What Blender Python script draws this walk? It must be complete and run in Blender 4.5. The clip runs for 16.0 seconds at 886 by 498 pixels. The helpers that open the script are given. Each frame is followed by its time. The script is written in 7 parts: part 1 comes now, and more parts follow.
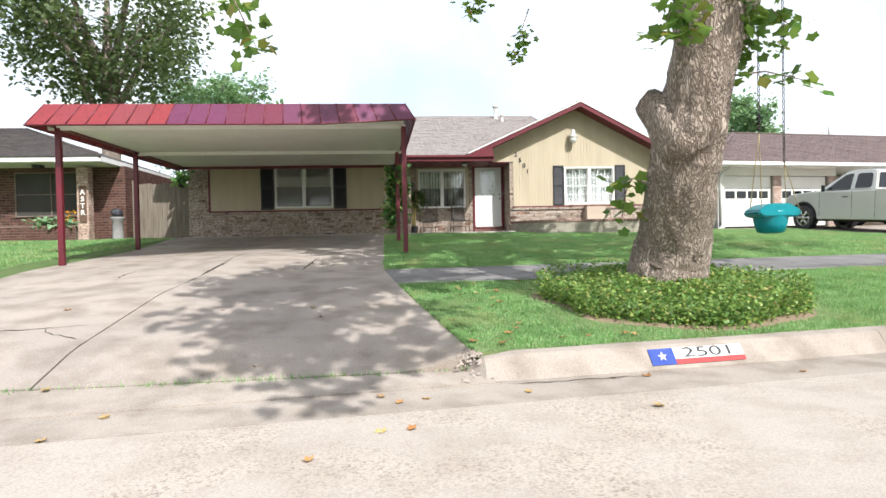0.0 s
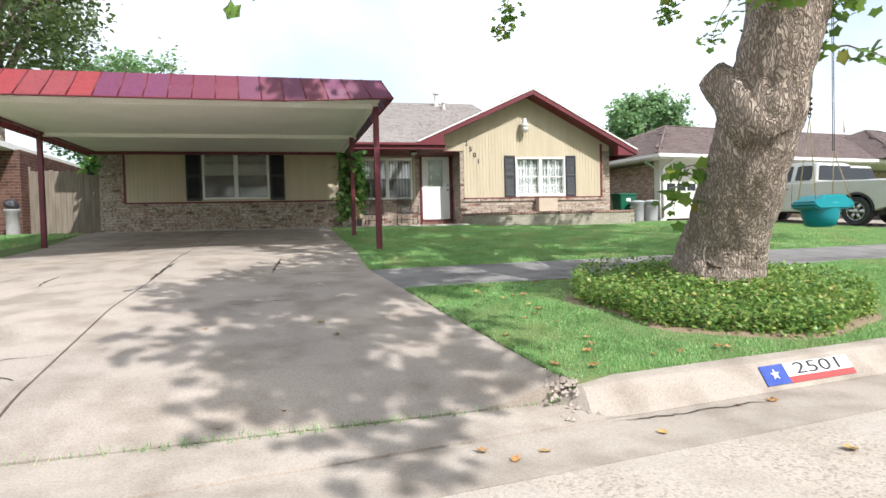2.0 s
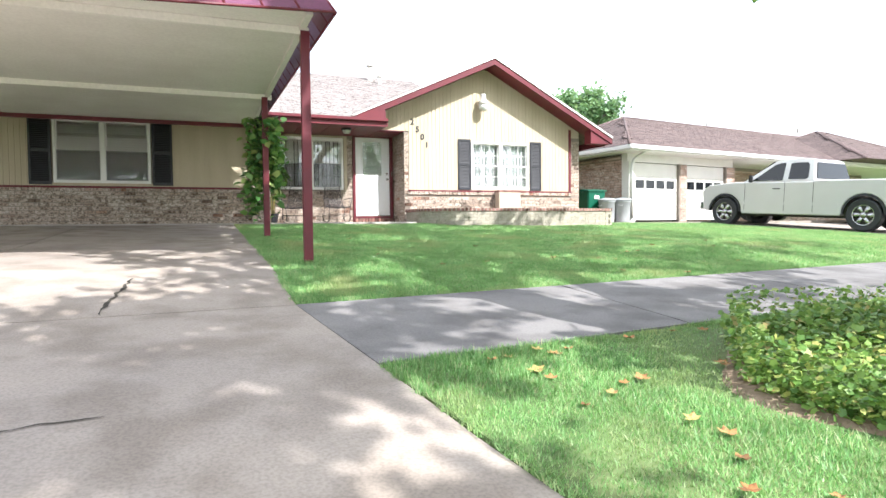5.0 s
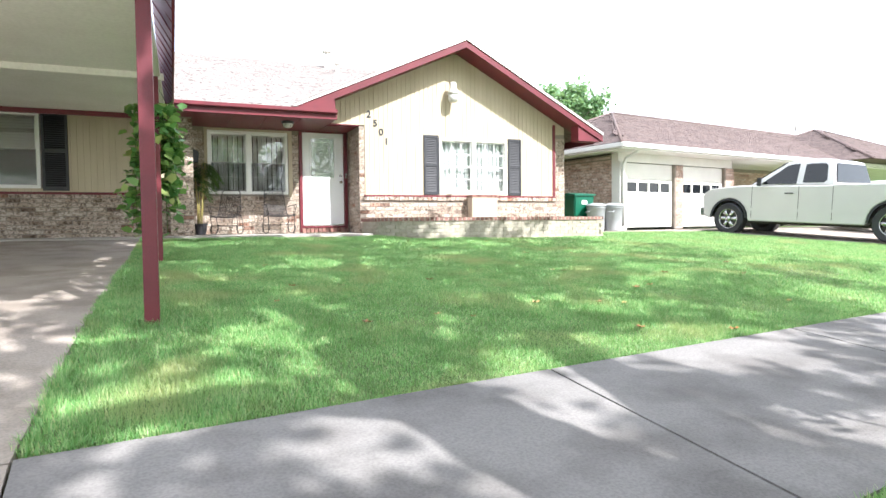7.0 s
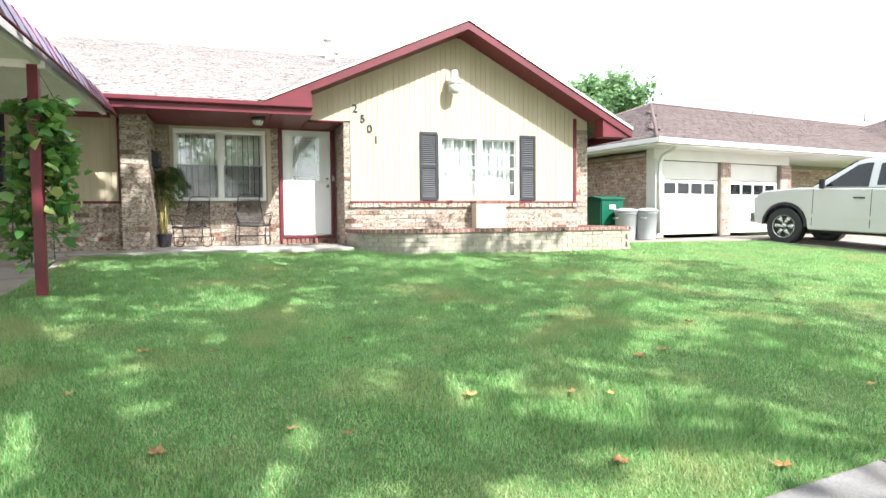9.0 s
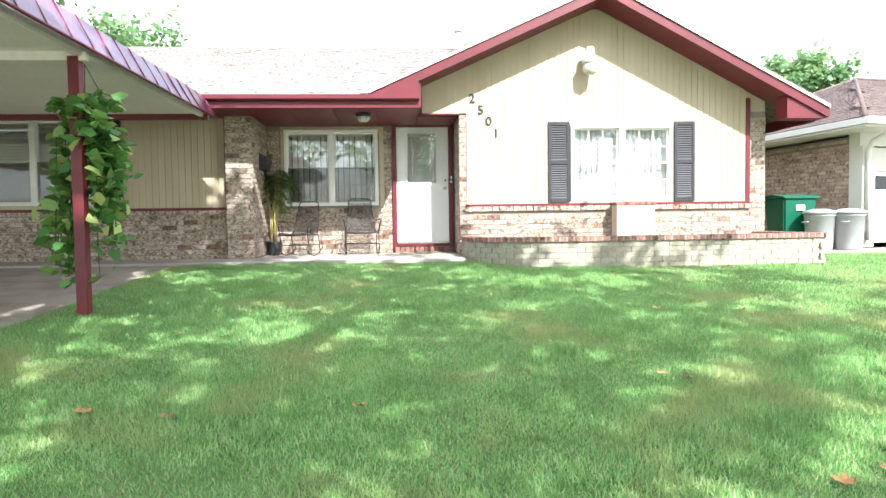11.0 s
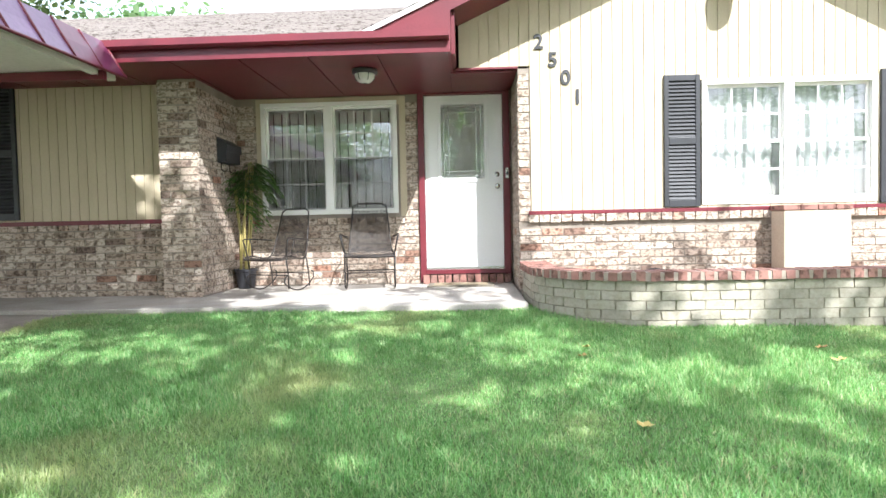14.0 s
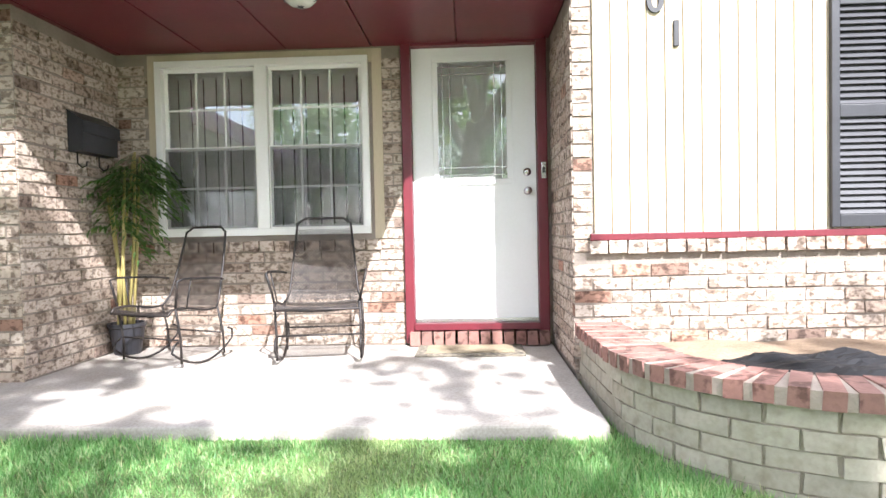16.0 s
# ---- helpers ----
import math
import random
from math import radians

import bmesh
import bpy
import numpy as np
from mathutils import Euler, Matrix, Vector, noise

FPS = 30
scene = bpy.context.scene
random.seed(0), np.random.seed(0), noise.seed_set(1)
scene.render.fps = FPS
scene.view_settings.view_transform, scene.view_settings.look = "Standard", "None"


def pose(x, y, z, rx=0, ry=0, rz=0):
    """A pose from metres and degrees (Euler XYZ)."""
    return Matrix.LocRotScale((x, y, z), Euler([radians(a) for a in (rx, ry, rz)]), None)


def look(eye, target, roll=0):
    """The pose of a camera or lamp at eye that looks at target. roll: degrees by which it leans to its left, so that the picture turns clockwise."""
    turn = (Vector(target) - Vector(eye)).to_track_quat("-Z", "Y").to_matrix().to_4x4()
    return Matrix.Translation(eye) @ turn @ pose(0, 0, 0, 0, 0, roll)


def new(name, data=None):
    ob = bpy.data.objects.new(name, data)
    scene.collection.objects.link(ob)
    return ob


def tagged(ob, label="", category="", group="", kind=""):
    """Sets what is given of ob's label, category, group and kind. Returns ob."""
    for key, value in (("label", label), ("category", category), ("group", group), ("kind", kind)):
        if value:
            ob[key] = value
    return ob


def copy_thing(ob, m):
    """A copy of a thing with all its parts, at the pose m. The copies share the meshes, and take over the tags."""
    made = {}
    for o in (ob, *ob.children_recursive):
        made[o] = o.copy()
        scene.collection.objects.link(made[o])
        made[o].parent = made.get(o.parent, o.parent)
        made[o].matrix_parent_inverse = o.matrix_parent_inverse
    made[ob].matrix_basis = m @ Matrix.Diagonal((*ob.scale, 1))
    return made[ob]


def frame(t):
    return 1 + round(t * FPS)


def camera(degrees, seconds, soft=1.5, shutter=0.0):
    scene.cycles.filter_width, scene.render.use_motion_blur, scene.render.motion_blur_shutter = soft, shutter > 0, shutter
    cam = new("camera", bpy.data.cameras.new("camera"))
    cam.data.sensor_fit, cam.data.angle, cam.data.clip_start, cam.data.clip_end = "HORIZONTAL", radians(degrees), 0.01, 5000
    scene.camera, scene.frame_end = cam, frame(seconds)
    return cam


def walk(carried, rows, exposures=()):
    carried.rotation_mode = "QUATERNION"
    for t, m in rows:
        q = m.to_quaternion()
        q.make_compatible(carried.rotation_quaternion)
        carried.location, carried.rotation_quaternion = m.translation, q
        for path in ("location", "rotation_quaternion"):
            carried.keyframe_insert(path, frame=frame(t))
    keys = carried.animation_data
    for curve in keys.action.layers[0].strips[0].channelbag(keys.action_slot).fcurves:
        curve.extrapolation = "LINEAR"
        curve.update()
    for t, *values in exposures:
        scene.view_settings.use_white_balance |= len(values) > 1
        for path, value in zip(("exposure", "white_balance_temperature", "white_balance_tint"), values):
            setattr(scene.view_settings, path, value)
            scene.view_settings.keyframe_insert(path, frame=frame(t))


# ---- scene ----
cam = camera(71.6, 16.0)
PATH = [
    (0, (-1.863, -1.499, 0.279), (-1.686, 0.493, 0.246), -1.2),
    (0.5, (-2.29, -1.402, 0.287), (-2.074, 0.586, 0.25), -1.2),
    (1, (-2.55, -1.052, 0.286), (-2.276, 0.928, 0.234), -1.2),
    (1.5, (-2.791, -0.672, 0.338), (-2.397, 1.288, 0.277), -1.3),
    (2, (-2.923, -0.138, 0.352), (-2.455, 1.805, 0.286), -1.5),
    (2.5, (-2.948, 0.465, 0.34), (-2.446, 2.4, 0.274), -1.4),
    (3, (-2.929, 1.104, 0.316), (-2.351, 3.017, 0.25), -1.2),
    (3.2, (-2.897, 1.388, 0.326), (-2.311, 3.299, 0.26), -1.2),
    (5.3, (-2.428, 3.995, 0.406), (-1.67, 5.845, 0.327), -0.5),
    (5.5, (-2.32, 4.211, 0.421), (-1.543, 6.052, 0.341), -0.5),
    (6, (-2.026, 4.735, 0.501), (-1.234, 6.57, 0.421), -0.6),
    (6.5, (-1.643, 5.208, 0.558), (-0.853, 7.044, 0.478), -0.6),
    (7, (-1.331, 5.694, 0.659), (-0.551, 7.534, 0.577), -0.6),
    (7.5, (-0.982, 6.03, 0.714), (-0.213, 7.875, 0.626), -0.5),
    (8, (-0.586, 6.368, 0.816), (0.15, 8.225, 0.725), -0.5),
    (8.5, (-0.204, 6.697, 0.944), (0.499, 8.566, 0.842), -0.5),
    (9, (0.199, 7.023, 0.971), (0.84, 8.915, 0.869), -0.5),
    (9.5, (0.55, 7.346, 0.968), (1.069, 9.275, 0.868), -0.7),
    (10, (0.791, 7.67, 0.977), (1.186, 9.629, 0.884), -0.9),
    (10.2, (0.869, 7.819, 0.978), (1.184, 9.793, 0.891), -0.9),
    (12.3, (1.527, 9.749, 1.058), (1.543, 11.747, 0.974), -1.0),
    (12.5, (1.535, 10.037, 1.061), (1.512, 12.035, 0.987), -1.1),
    (13, (1.537, 10.671, 1.062), (1.457, 12.668, 0.994), -1.2),
    (13.5, (1.589, 11.312, 1.092), (1.505, 13.309, 1.017), -1.1),
    (14, (1.606, 12.007, 1.167), (1.519, 14.004, 1.089), -1.2),
    (14.5, (1.626, 12.657, 1.194), (1.541, 14.654, 1.119), -1.2),
    (15, (1.584, 13.351, 1.255), (1.502, 15.348, 1.182), -1.1),
    (15.5, (1.548, 13.992, 1.298), (1.46, 15.989, 1.23), -1.1),
    (16, (1.527, 14.66, 1.321), (1.432, 16.657, 1.264), -1.2),
]
walk(cam, [(t, look(eye, target, roll)) for t, eye, target, roll in PATH], [(0.0, 0.7, 6150, 10), (1.0, 0.6, 6150, 10), (1.5, 0.6, 6150, 9), (2.5, 0.88, 6150, 10), (3.2, 1.1, 6150, 10), (5.5, 1.52, 6000, 11), (7.5, 1.66, 6000, 10), (9.0, 1.52, 6050, 8), (12.5, 1.92, 6000, 8), (14.5, 1.64, 5900, 10), (16.0, 2.08, 5950, 14)])

# ---- world, sun, exposure ----
SUN = Vector((0.36, -0.80, 0.82)).normalized()
world = bpy.data.worlds.new("sky")
scene.world = world
world.use_nodes = True
wn = world.node_tree.nodes
sky = wn.new("ShaderNodeTexSky")
sky.sky_type, sky.sun_disc = "NISHITA", False
sky.sun_elevation, sky.sun_rotation = math.asin(SUN.z), math.atan2(SUN.x, SUN.y)
sky.dust_density, sky.air_density, sky.ozone_density = 2.0, 1.0, 1.0
haze_at = wn.new("ShaderNodeTexCoord")
cloud = wn.new("ShaderNodeTexNoise")
cloud.inputs["Scale"].default_value, cloud.inputs["Detail"].default_value = 2.2, 6
cover = wn.new("ShaderNodeMapRange")
cover.inputs[1].default_value, cover.inputs[2].default_value, cover.inputs[3].default_value, cover.inputs[4].default_value = 0.36, 0.62, 0.38, 0.95
veil = wn.new("ShaderNodeMix")
veil.data_type = "RGBA"
veil.inputs[7].default_value = (5.8, 5.85, 5.9, 1)
wl = world.node_tree.links
wl.new(haze_at.outputs["Generated"], cloud.inputs["Vector"])
wl.new(cloud.outputs[0], cover.inputs[0])
wl.new(cover.outputs[0], veil.inputs[0])
wl.new(sky.outputs[0], veil.inputs[6])
wl.new(veil.outputs[2], wn["Background"].inputs[0])
wn["Background"].inputs[1].default_value = 0.15
sun = new("sun", bpy.data.lights.new("sun", "SUN"))
sun.data.energy, sun.data.angle, sun.data.color = 3.9, radians(0.55), (1.0, 0.965, 0.9)
sun.matrix_world = look((0, 0, 30), Vector((0, 0, 30)) - SUN)


# ---- materials ----
def shader(name):
    m = bpy.data.materials.new(name)
    m.use_nodes = True
    return m, m.node_tree.nodes, m.node_tree.links, m.node_tree.nodes["Principled BSDF"]


def mixed(nodes, links, fac, a, b, blend="MIX"):
    n = nodes.new("ShaderNodeMix")
    n.data_type, n.blend_type = "RGBA", blend
    for socket, v in ((n.inputs[0], fac), (n.inputs[6], a), (n.inputs[7], b)):
        if isinstance(v, bpy.types.NodeSocket):
            links.new(v, socket)
        elif isinstance(v, (int, float)):
            socket.default_value = v
        else:
            socket.default_value = (*v, 1)
    return n.outputs[2]


def noise_at(nodes, links, scale, detail=4.0, stretch=None):
    g = nodes.new("ShaderNodeNewGeometry")
    n = nodes.new("ShaderNodeTexNoise")
    n.inputs["Scale"].default_value, n.inputs["Detail"].default_value = scale, detail
    if stretch:
        mp = nodes.new("ShaderNodeMapping")
        mp.inputs["Scale"].default_value = stretch
        links.new(g.outputs["Position"], mp.inputs[0])
        links.new(mp.outputs[0], n.inputs["Vector"])
    else:
        links.new(g.outputs["Position"], n.inputs["Vector"])
    return n.outputs[0]


def ramp(nodes, links, fac, stops):
    r = nodes.new("ShaderNodeValToRGB")
    while len(r.color_ramp.elements) < len(stops):
        r.color_ramp.elements.new(0.5)
    for e, (p, c) in zip(r.color_ramp.elements, stops):
        e.position, e.color = p, (*c, 1)
    links.new(fac, r.inputs[0])
    return r.outputs[0]


def bumped(nodes, links, bsdf, height, strength, distance=0.01):
    b = nodes.new("ShaderNodeBump")
    b.inputs["Strength"].default_value, b.inputs["Distance"].default_value = strength, distance
    links.new(height, b.inputs["Height"])
    links.new(b.outputs[0], bsdf.inputs["Normal"])


def surface(name, a, b, scale=3.0, fine=60.0, rough=0.8, bump=0.2, metal=0.0, grain=0.25, stretch=None, coat=0.0):
    """Two colours in large soft patches, a fine grain over them, and relief."""
    m, n, l, p = shader(name)
    big = noise_at(n, l, scale, 5, stretch)
    small = noise_at(n, l, fine, 4, stretch)
    base = ramp(n, l, big, [(0.32, a), (0.68, b)])
    dark = ramp(n, l, small, [(0.3, (0.55, 0.55, 0.55)), (0.62, (1, 1, 1))])
    l.new(mixed(n, l, grain, base, mixed(n, l, 1.0, base, dark, "MULTIPLY")), p.inputs["Base Color"])
    p.inputs["Roughness"].default_value, p.inputs["Metallic"].default_value = rough, metal
    p.inputs["Coat Weight"].default_value = coat
    if bump:
        bumped(n, l, p, small, bump)
    return m


def piece_surface(name, stops, by_object, rough=0.88, bump=0.5, fine=45.0, blotch=((0.38, (0.2, 0.16, 0.14)), (0.47, (1, 1, 1))), smear=0.0):
    """A colour picked piece by piece from the stops, with blotches and relief."""
    m, n, l, p = shader(name)
    if by_object:
        pick = n.new("ShaderNodeObjectInfo").outputs["Random"]
    else:
        pick = n.new("ShaderNodeNewGeometry").outputs["Random Per Island"]
    base = ramp(n, l, pick, stops)
    spots = ramp(n, l, noise_at(n, l, 16.0, 5), list(blotch))
    if smear:
        flecks = ramp(n, l, noise_at(n, l, 27.0, 7, (1, 1, 1.8)), [(0.40, (0.3, 0.235, 0.19)), (0.5, (1, 1, 1))])
        base = mixed(n, l, smear, base, mixed(n, l, 1.0, base, flecks, "MULTIPLY"))
    small = noise_at(n, l, fine, 5)
    dark = ramp(n, l, small, [(0.3, (0.6, 0.6, 0.6)), (0.6, (1, 1, 1))])
    c = mixed(n, l, 0.7, base, mixed(n, l, 1.0, base, spots, "MULTIPLY"))
    l.new(mixed(n, l, 0.4, c, mixed(n, l, 1.0, c, dark, "MULTIPLY")), p.inputs["Base Color"])
    p.inputs["Roughness"].default_value = rough
    bumped(n, l, p, small, bump, 0.006)
    return m


def leafy(name, stops, rough=0.45, through_light=0.35, dry=None):
    m, n, l, p = shader(name)
    c = ramp(n, l, n.new("ShaderNodeNewGeometry").outputs["Random Per Island"], stops)
    if dry:
        worn = ramp(n, l, noise_at(n, l, 1.1, 5), [(0.52, (0, 0, 0)), (0.72, (0.75, 0.75, 0.75))])
        lush = ramp(n, l, noise_at(n, l, 3.4, 4), [(0.34, (0.62, 0.68, 0.62)), (0.6, (1, 1, 1))])
        c = mixed(n, l, worn, mixed(n, l, 1.0, c, lush, "MULTIPLY"), dry)
    l.new(c, p.inputs["Base Color"])
    p.inputs["Roughness"].default_value = rough
    t = n.new("ShaderNodeBsdfTranslucent")
    warm = mixed(n, l, 0.4, c, (0.38, 0.5, 0.12))
    l.new(warm, t.inputs[0])
    s = n.new("ShaderNodeMixShader")
    s.inputs[0].default_value = through_light
    l.new(p.outputs[0], s.inputs[1])
    l.new(t.outputs[0], s.inputs[2])
    l.new(s.outputs[0], n["Material Output"].inputs[0])
    return m


BRICK_STOPS = [(0.0, (0.36, 0.285, 0.225)), (0.2, (0.47, 0.385, 0.315)), (0.45, (0.54, 0.455, 0.38)), (0.62, (0.41, 0.315, 0.25)), (0.8, (0.56, 0.485, 0.41)),
               (0.93, (0.46, 0.36, 0.29)), (0.96, (0.17, 0.12, 0.095)), (0.98, (0.36, 0.19, 0.13)), (1.0, (0.5, 0.4, 0.32))]
M_BRICK = piece_surface("tumbled_brick", BRICK_STOPS, True, bump=0.8, smear=0.68)
M_BRICK_REST = piece_surface("tumbled_brick_far", BRICK_STOPS, False, bump=0.8, smear=0.68)
RED_STOPS = [(0.0, (0.24, 0.115, 0.095)), (0.5, (0.31, 0.16, 0.13)), (1.0, (0.22, 0.12, 0.1))]
M_CAP = piece_surface("red_cap_brick", RED_STOPS, True)
PAINT_STOPS = [(0.0, (0.35, 0.315, 0.25)), (0.5, (0.4, 0.365, 0.295)), (1.0, (0.31, 0.28, 0.225))]
M_PBRICK = piece_surface("painted_brick", PAINT_STOPS, True, blotch=((0.3, (0.7, 0.68, 0.62)), (0.5, (1, 1, 1))))
M_NBRICK = piece_surface("brown_brick", [(0.0, (0.085, 0.036, 0.026)), (0.5, (0.12, 0.052, 0.038)), (0.8, (0.15, 0.075, 0.055)), (1.0, (0.06, 0.028, 0.021))], False)
M_GBRICK = piece_surface("pink_brick", [(0.0, (0.42, 0.28, 0.22)), (0.5, (0.55, 0.4, 0.32)), (0.85, (0.6, 0.48, 0.4)), (1.0, (0.36, 0.22, 0.18))], False)
M_MORTAR = surface("mortar", (0.3, 0.255, 0.215), (0.22, 0.185, 0.155), 4, 90, 0.95, 0.5)
M_PMORTAR = surface("painted_mortar", (0.34, 0.3, 0.235), (0.23, 0.2, 0.155), 5, 90, 0.95, 0.5)
M_SIDING = surface("cream_siding", (0.53, 0.45, 0.325), (0.46, 0.385, 0.27), 1.2, 70, 0.7, 0.15, grain=0.2, stretch=(3, 3, 0.4))
M_RED = surface("dark_red_paint", (0.15, 0.016, 0.026), (0.11, 0.013, 0.022), 2.5, 60, 0.42, 0.1)
M_FRESHRED = piece_surface("newer_red_metal", [(0.0, (0.26, 0.03, 0.035)), (0.5, (0.22, 0.042, 0.05)), (1.0, (0.3, 0.02, 0.022))], True, 0.34, 0.05, 30, ((0.3, (0.8, 0.75, 0.75)), (0.5, (1, 1, 1))))
# violet: faded paint plus the blue sky's reflection, put into the base colour
M_VIOLET = piece_surface("faded_sky_tinted_violet_metal", [(0.0, (0.17, 0.085, 0.17)), (0.5, (0.15, 0.08, 0.18)), (1.0, (0.19, 0.1, 0.2))], True, 0.34, 0.05, 30, ((0.3, (0.8, 0.75, 0.8)), (0.5, (1, 1, 1))))
M_REDMETAL = piece_surface("faded_red_metal", [(0.0, (0.15, 0.018, 0.042)), (0.4, (0.13, 0.024, 0.065)), (1.0, (0.14, 0.028, 0.08))], True, 0.34, 0.05, 30, ((0.3, (0.8, 0.75, 0.75)), (0.5, (1, 1, 1))))
M_WHITE = surface("white_paint", (0.8, 0.79, 0.76), (0.74, 0.73, 0.69), 2.0, 70, 0.45, 0.06, grain=0.1)
M_OFFWHITE = surface("off_white_metal", (0.86, 0.835, 0.785), (0.78, 0.75, 0.695), 1.4, 30, 0.5, 0.08, grain=0.2)
M_DOOR = surface("door_enamel", (0.82, 0.83, 0.83), (0.8, 0.8, 0.79), 2.0, 60, 0.35, 0.02, grain=0.05)
M_BLACK = surface("black_shutter", (0.022, 0.022, 0.027), (0.03, 0.03, 0.036), 6, 80, 0.45, 0.1)
M_IRON = surface("black_iron", (0.018, 0.017, 0.018), (0.045, 0.035, 0.03), 12, 120, 0.5, 0.2, metal=0.3)
M_GLASS, n_, l_, p_ = shader("window_glass")
p_.inputs["Transmission Weight"].default_value, p_.inputs["Roughness"].default_value, p_.inputs["IOR"].default_value = 1.0, 0.0, 1.9
p_.inputs["Base Color"].default_value = (0.97, 0.99, 0.985, 1)
M_DARKGLASS = surface("dark_tinted_glass", (0.01, 0.012, 0.014), (0.014, 0.016, 0.018), 1, 10, 0.05, 0.0)
M_CURTAIN = surface("sheer_curtain", (0.4, 0.41, 0.41), (0.33, 0.34, 0.345), 3, 90, 0.9, 0.1, grain=0.1)
M_BLIND = surface("vinyl_blind", (0.84, 0.82, 0.77), (0.8, 0.78, 0.72), 3, 60, 0.6, 0.03, grain=0.1)
# near-black colour for an unlit room's darkness; also dark truck parts and a screen
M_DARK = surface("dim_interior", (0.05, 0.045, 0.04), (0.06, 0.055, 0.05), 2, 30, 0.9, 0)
M_CHROME = surface("satin_nickel", (0.55, 0.55, 0.54), (0.5, 0.5, 0.49), 8, 90, 0.25, 0, metal=1.0)


def concrete(name, a, b, speck=0.0, stain=(0.5, 0.47, 0.43)):
    m, n, l, p = shader(name)
    base = ramp(n, l, noise_at(n, l, 0.55, 6), [(0.3, a), (0.7, b)])
    blot = ramp(n, l, noise_at(n, l, 2.3, 6), [(0.36, stain), (0.56, (1, 1, 1))])
    fine = noise_at(n, l, 75, 4)
    c = mixed(n, l, 0.55, base, mixed(n, l, 1.0, base, blot, "MULTIPLY"))
    c = mixed(n, l, 0.5, c, mixed(n, l, 1.0, c, ramp(n, l, fine, [(0.32, (0.6, 0.6, 0.6)), (0.6, (1.05, 1.05, 1.05))]), "MULTIPLY"))
    if speck:
        g = n.new("ShaderNodeNewGeometry")
        v = n.new("ShaderNodeTexVoronoi")
        v.inputs["Scale"].default_value = 62
        l.new(g.outputs["Position"], v.inputs["Vector"])
        stones = ramp(n, l, v.outputs["Color"], [(0.15, (0.42, 0.36, 0.31)), (0.4, (1, 1, 1)), (0.8, (1.1, 1.06, 1.0))])
        wear = ramp(n, l, noise_at(n, l, 1.4, 6), [(0.42, (0, 0, 0)), (0.6, (1, 1, 1))])
        k = n.new("ShaderNodeMath")
        k.operation = "MULTIPLY"
        l.new(wear, k.inputs[0])
        k.inputs[1].default_value = speck
        c = mixed(n, l, k.outputs[0], c, mixed(n, l, 1.0, c, stones, "MULTIPLY"))
    l.new(c, p.inputs["Base Color"])
    p.inputs["Roughness"].default_value = 0.9
    bumped(n, l, p, fine, 0.35, 0.004)
    return m


M_DRIVE = concrete("driveway_concrete", (0.42, 0.355, 0.3), (0.31, 0.265, 0.235))
M_WALK = concrete("sidewalk_concrete", (0.255, 0.235, 0.225), (0.165, 0.155, 0.15), stain=(0.38, 0.36, 0.34))
M_ROAD = concrete("street_concrete", (0.47, 0.41, 0.36), (0.41, 0.355, 0.31), speck=0.55, stain=(0.78, 0.75, 0.72))
M_KERB = concrete("kerb_concrete", (0.42, 0.36, 0.31), (0.34, 0.29, 0.25))
M_SLAB = concrete("porch_concrete", (0.46, 0.42, 0.38), (0.4, 0.365, 0.33), stain=(0.7, 0.67, 0.62))
M_CRACK = surface("crack_dirt", (0.03, 0.025, 0.02), (0.06, 0.05, 0.035), 6, 60, 0.95, 0.3)
M_SOIL = surface("lawn_soil", (0.1, 0.18, 0.05), (0.16, 0.2, 0.075), 1.6, 50, 0.95, 0.6, grain=0.6)
M_DIRT = surface("bare_dirt", (0.3, 0.22, 0.15), (0.2, 0.14, 0.09), 5, 60, 0.95, 0.6, grain=0.5)
M_SCREEN, n_, l_, p_ = shader("insect_screen")
t_ = n_.new("ShaderNodeBsdfTransparent")
s_ = n_.new("ShaderNodeMixShader")
p_.inputs["Base Color"].default_value, p_.inputs["Roughness"].default_value, s_.inputs[0].default_value = (0.06, 0.06, 0.062, 1), 0.8, 0.25
l_.new(t_.outputs[0], s_.inputs[1])
l_.new(p_.outputs[0], s_.inputs[2])
l_.new(s_.outputs[0], n_["Material Output"].inputs[0])
M_GRASS = leafy("grass_blade", [(0.0, (0.09, 0.26, 0.07)), (0.3, (0.19, 0.43, 0.14)), (0.65, (0.33, 0.58, 0.22)), (0.92, (0.57, 0.68, 0.36)), (1.0, (0.6, 0.53, 0.31))], dry=(0.48, 0.44, 0.22), through_light=0.45)
M_IVY = leafy("ivy_leaf", [(0.0, (0.07, 0.16, 0.035)), (0.4, (0.15, 0.28, 0.06)), (0.75, (0.26, 0.38, 0.09)), (0.93, (0.4, 0.44, 0.12)), (1.0, (0.45, 0.33, 0.14))])
M_SYCAMORE = leafy("sycamore_leaf", [(0.0, (0.06, 0.14, 0.025)), (0.5, (0.1, 0.22, 0.035)), (0.9, (0.17, 0.28, 0.04)), (1.0, (0.38, 0.22, 0.05))], through_light=0.45)
M_OAKLEAF = leafy("oak_leaf", [(0.0, (0.05, 0.085, 0.035)), (0.6, (0.09, 0.13, 0.055)), (1.0, (0.15, 0.19, 0.09))], through_light=0.3)
# greens paled and greyed: sunlit haze is put into the leaf colour
M_TREELEAF = leafy("hazed_far_leaf", [(0.0, (0.13, 0.25, 0.12)), (0.6, (0.23, 0.38, 0.2)), (1.0, (0.34, 0.46, 0.27))], through_light=0.35)
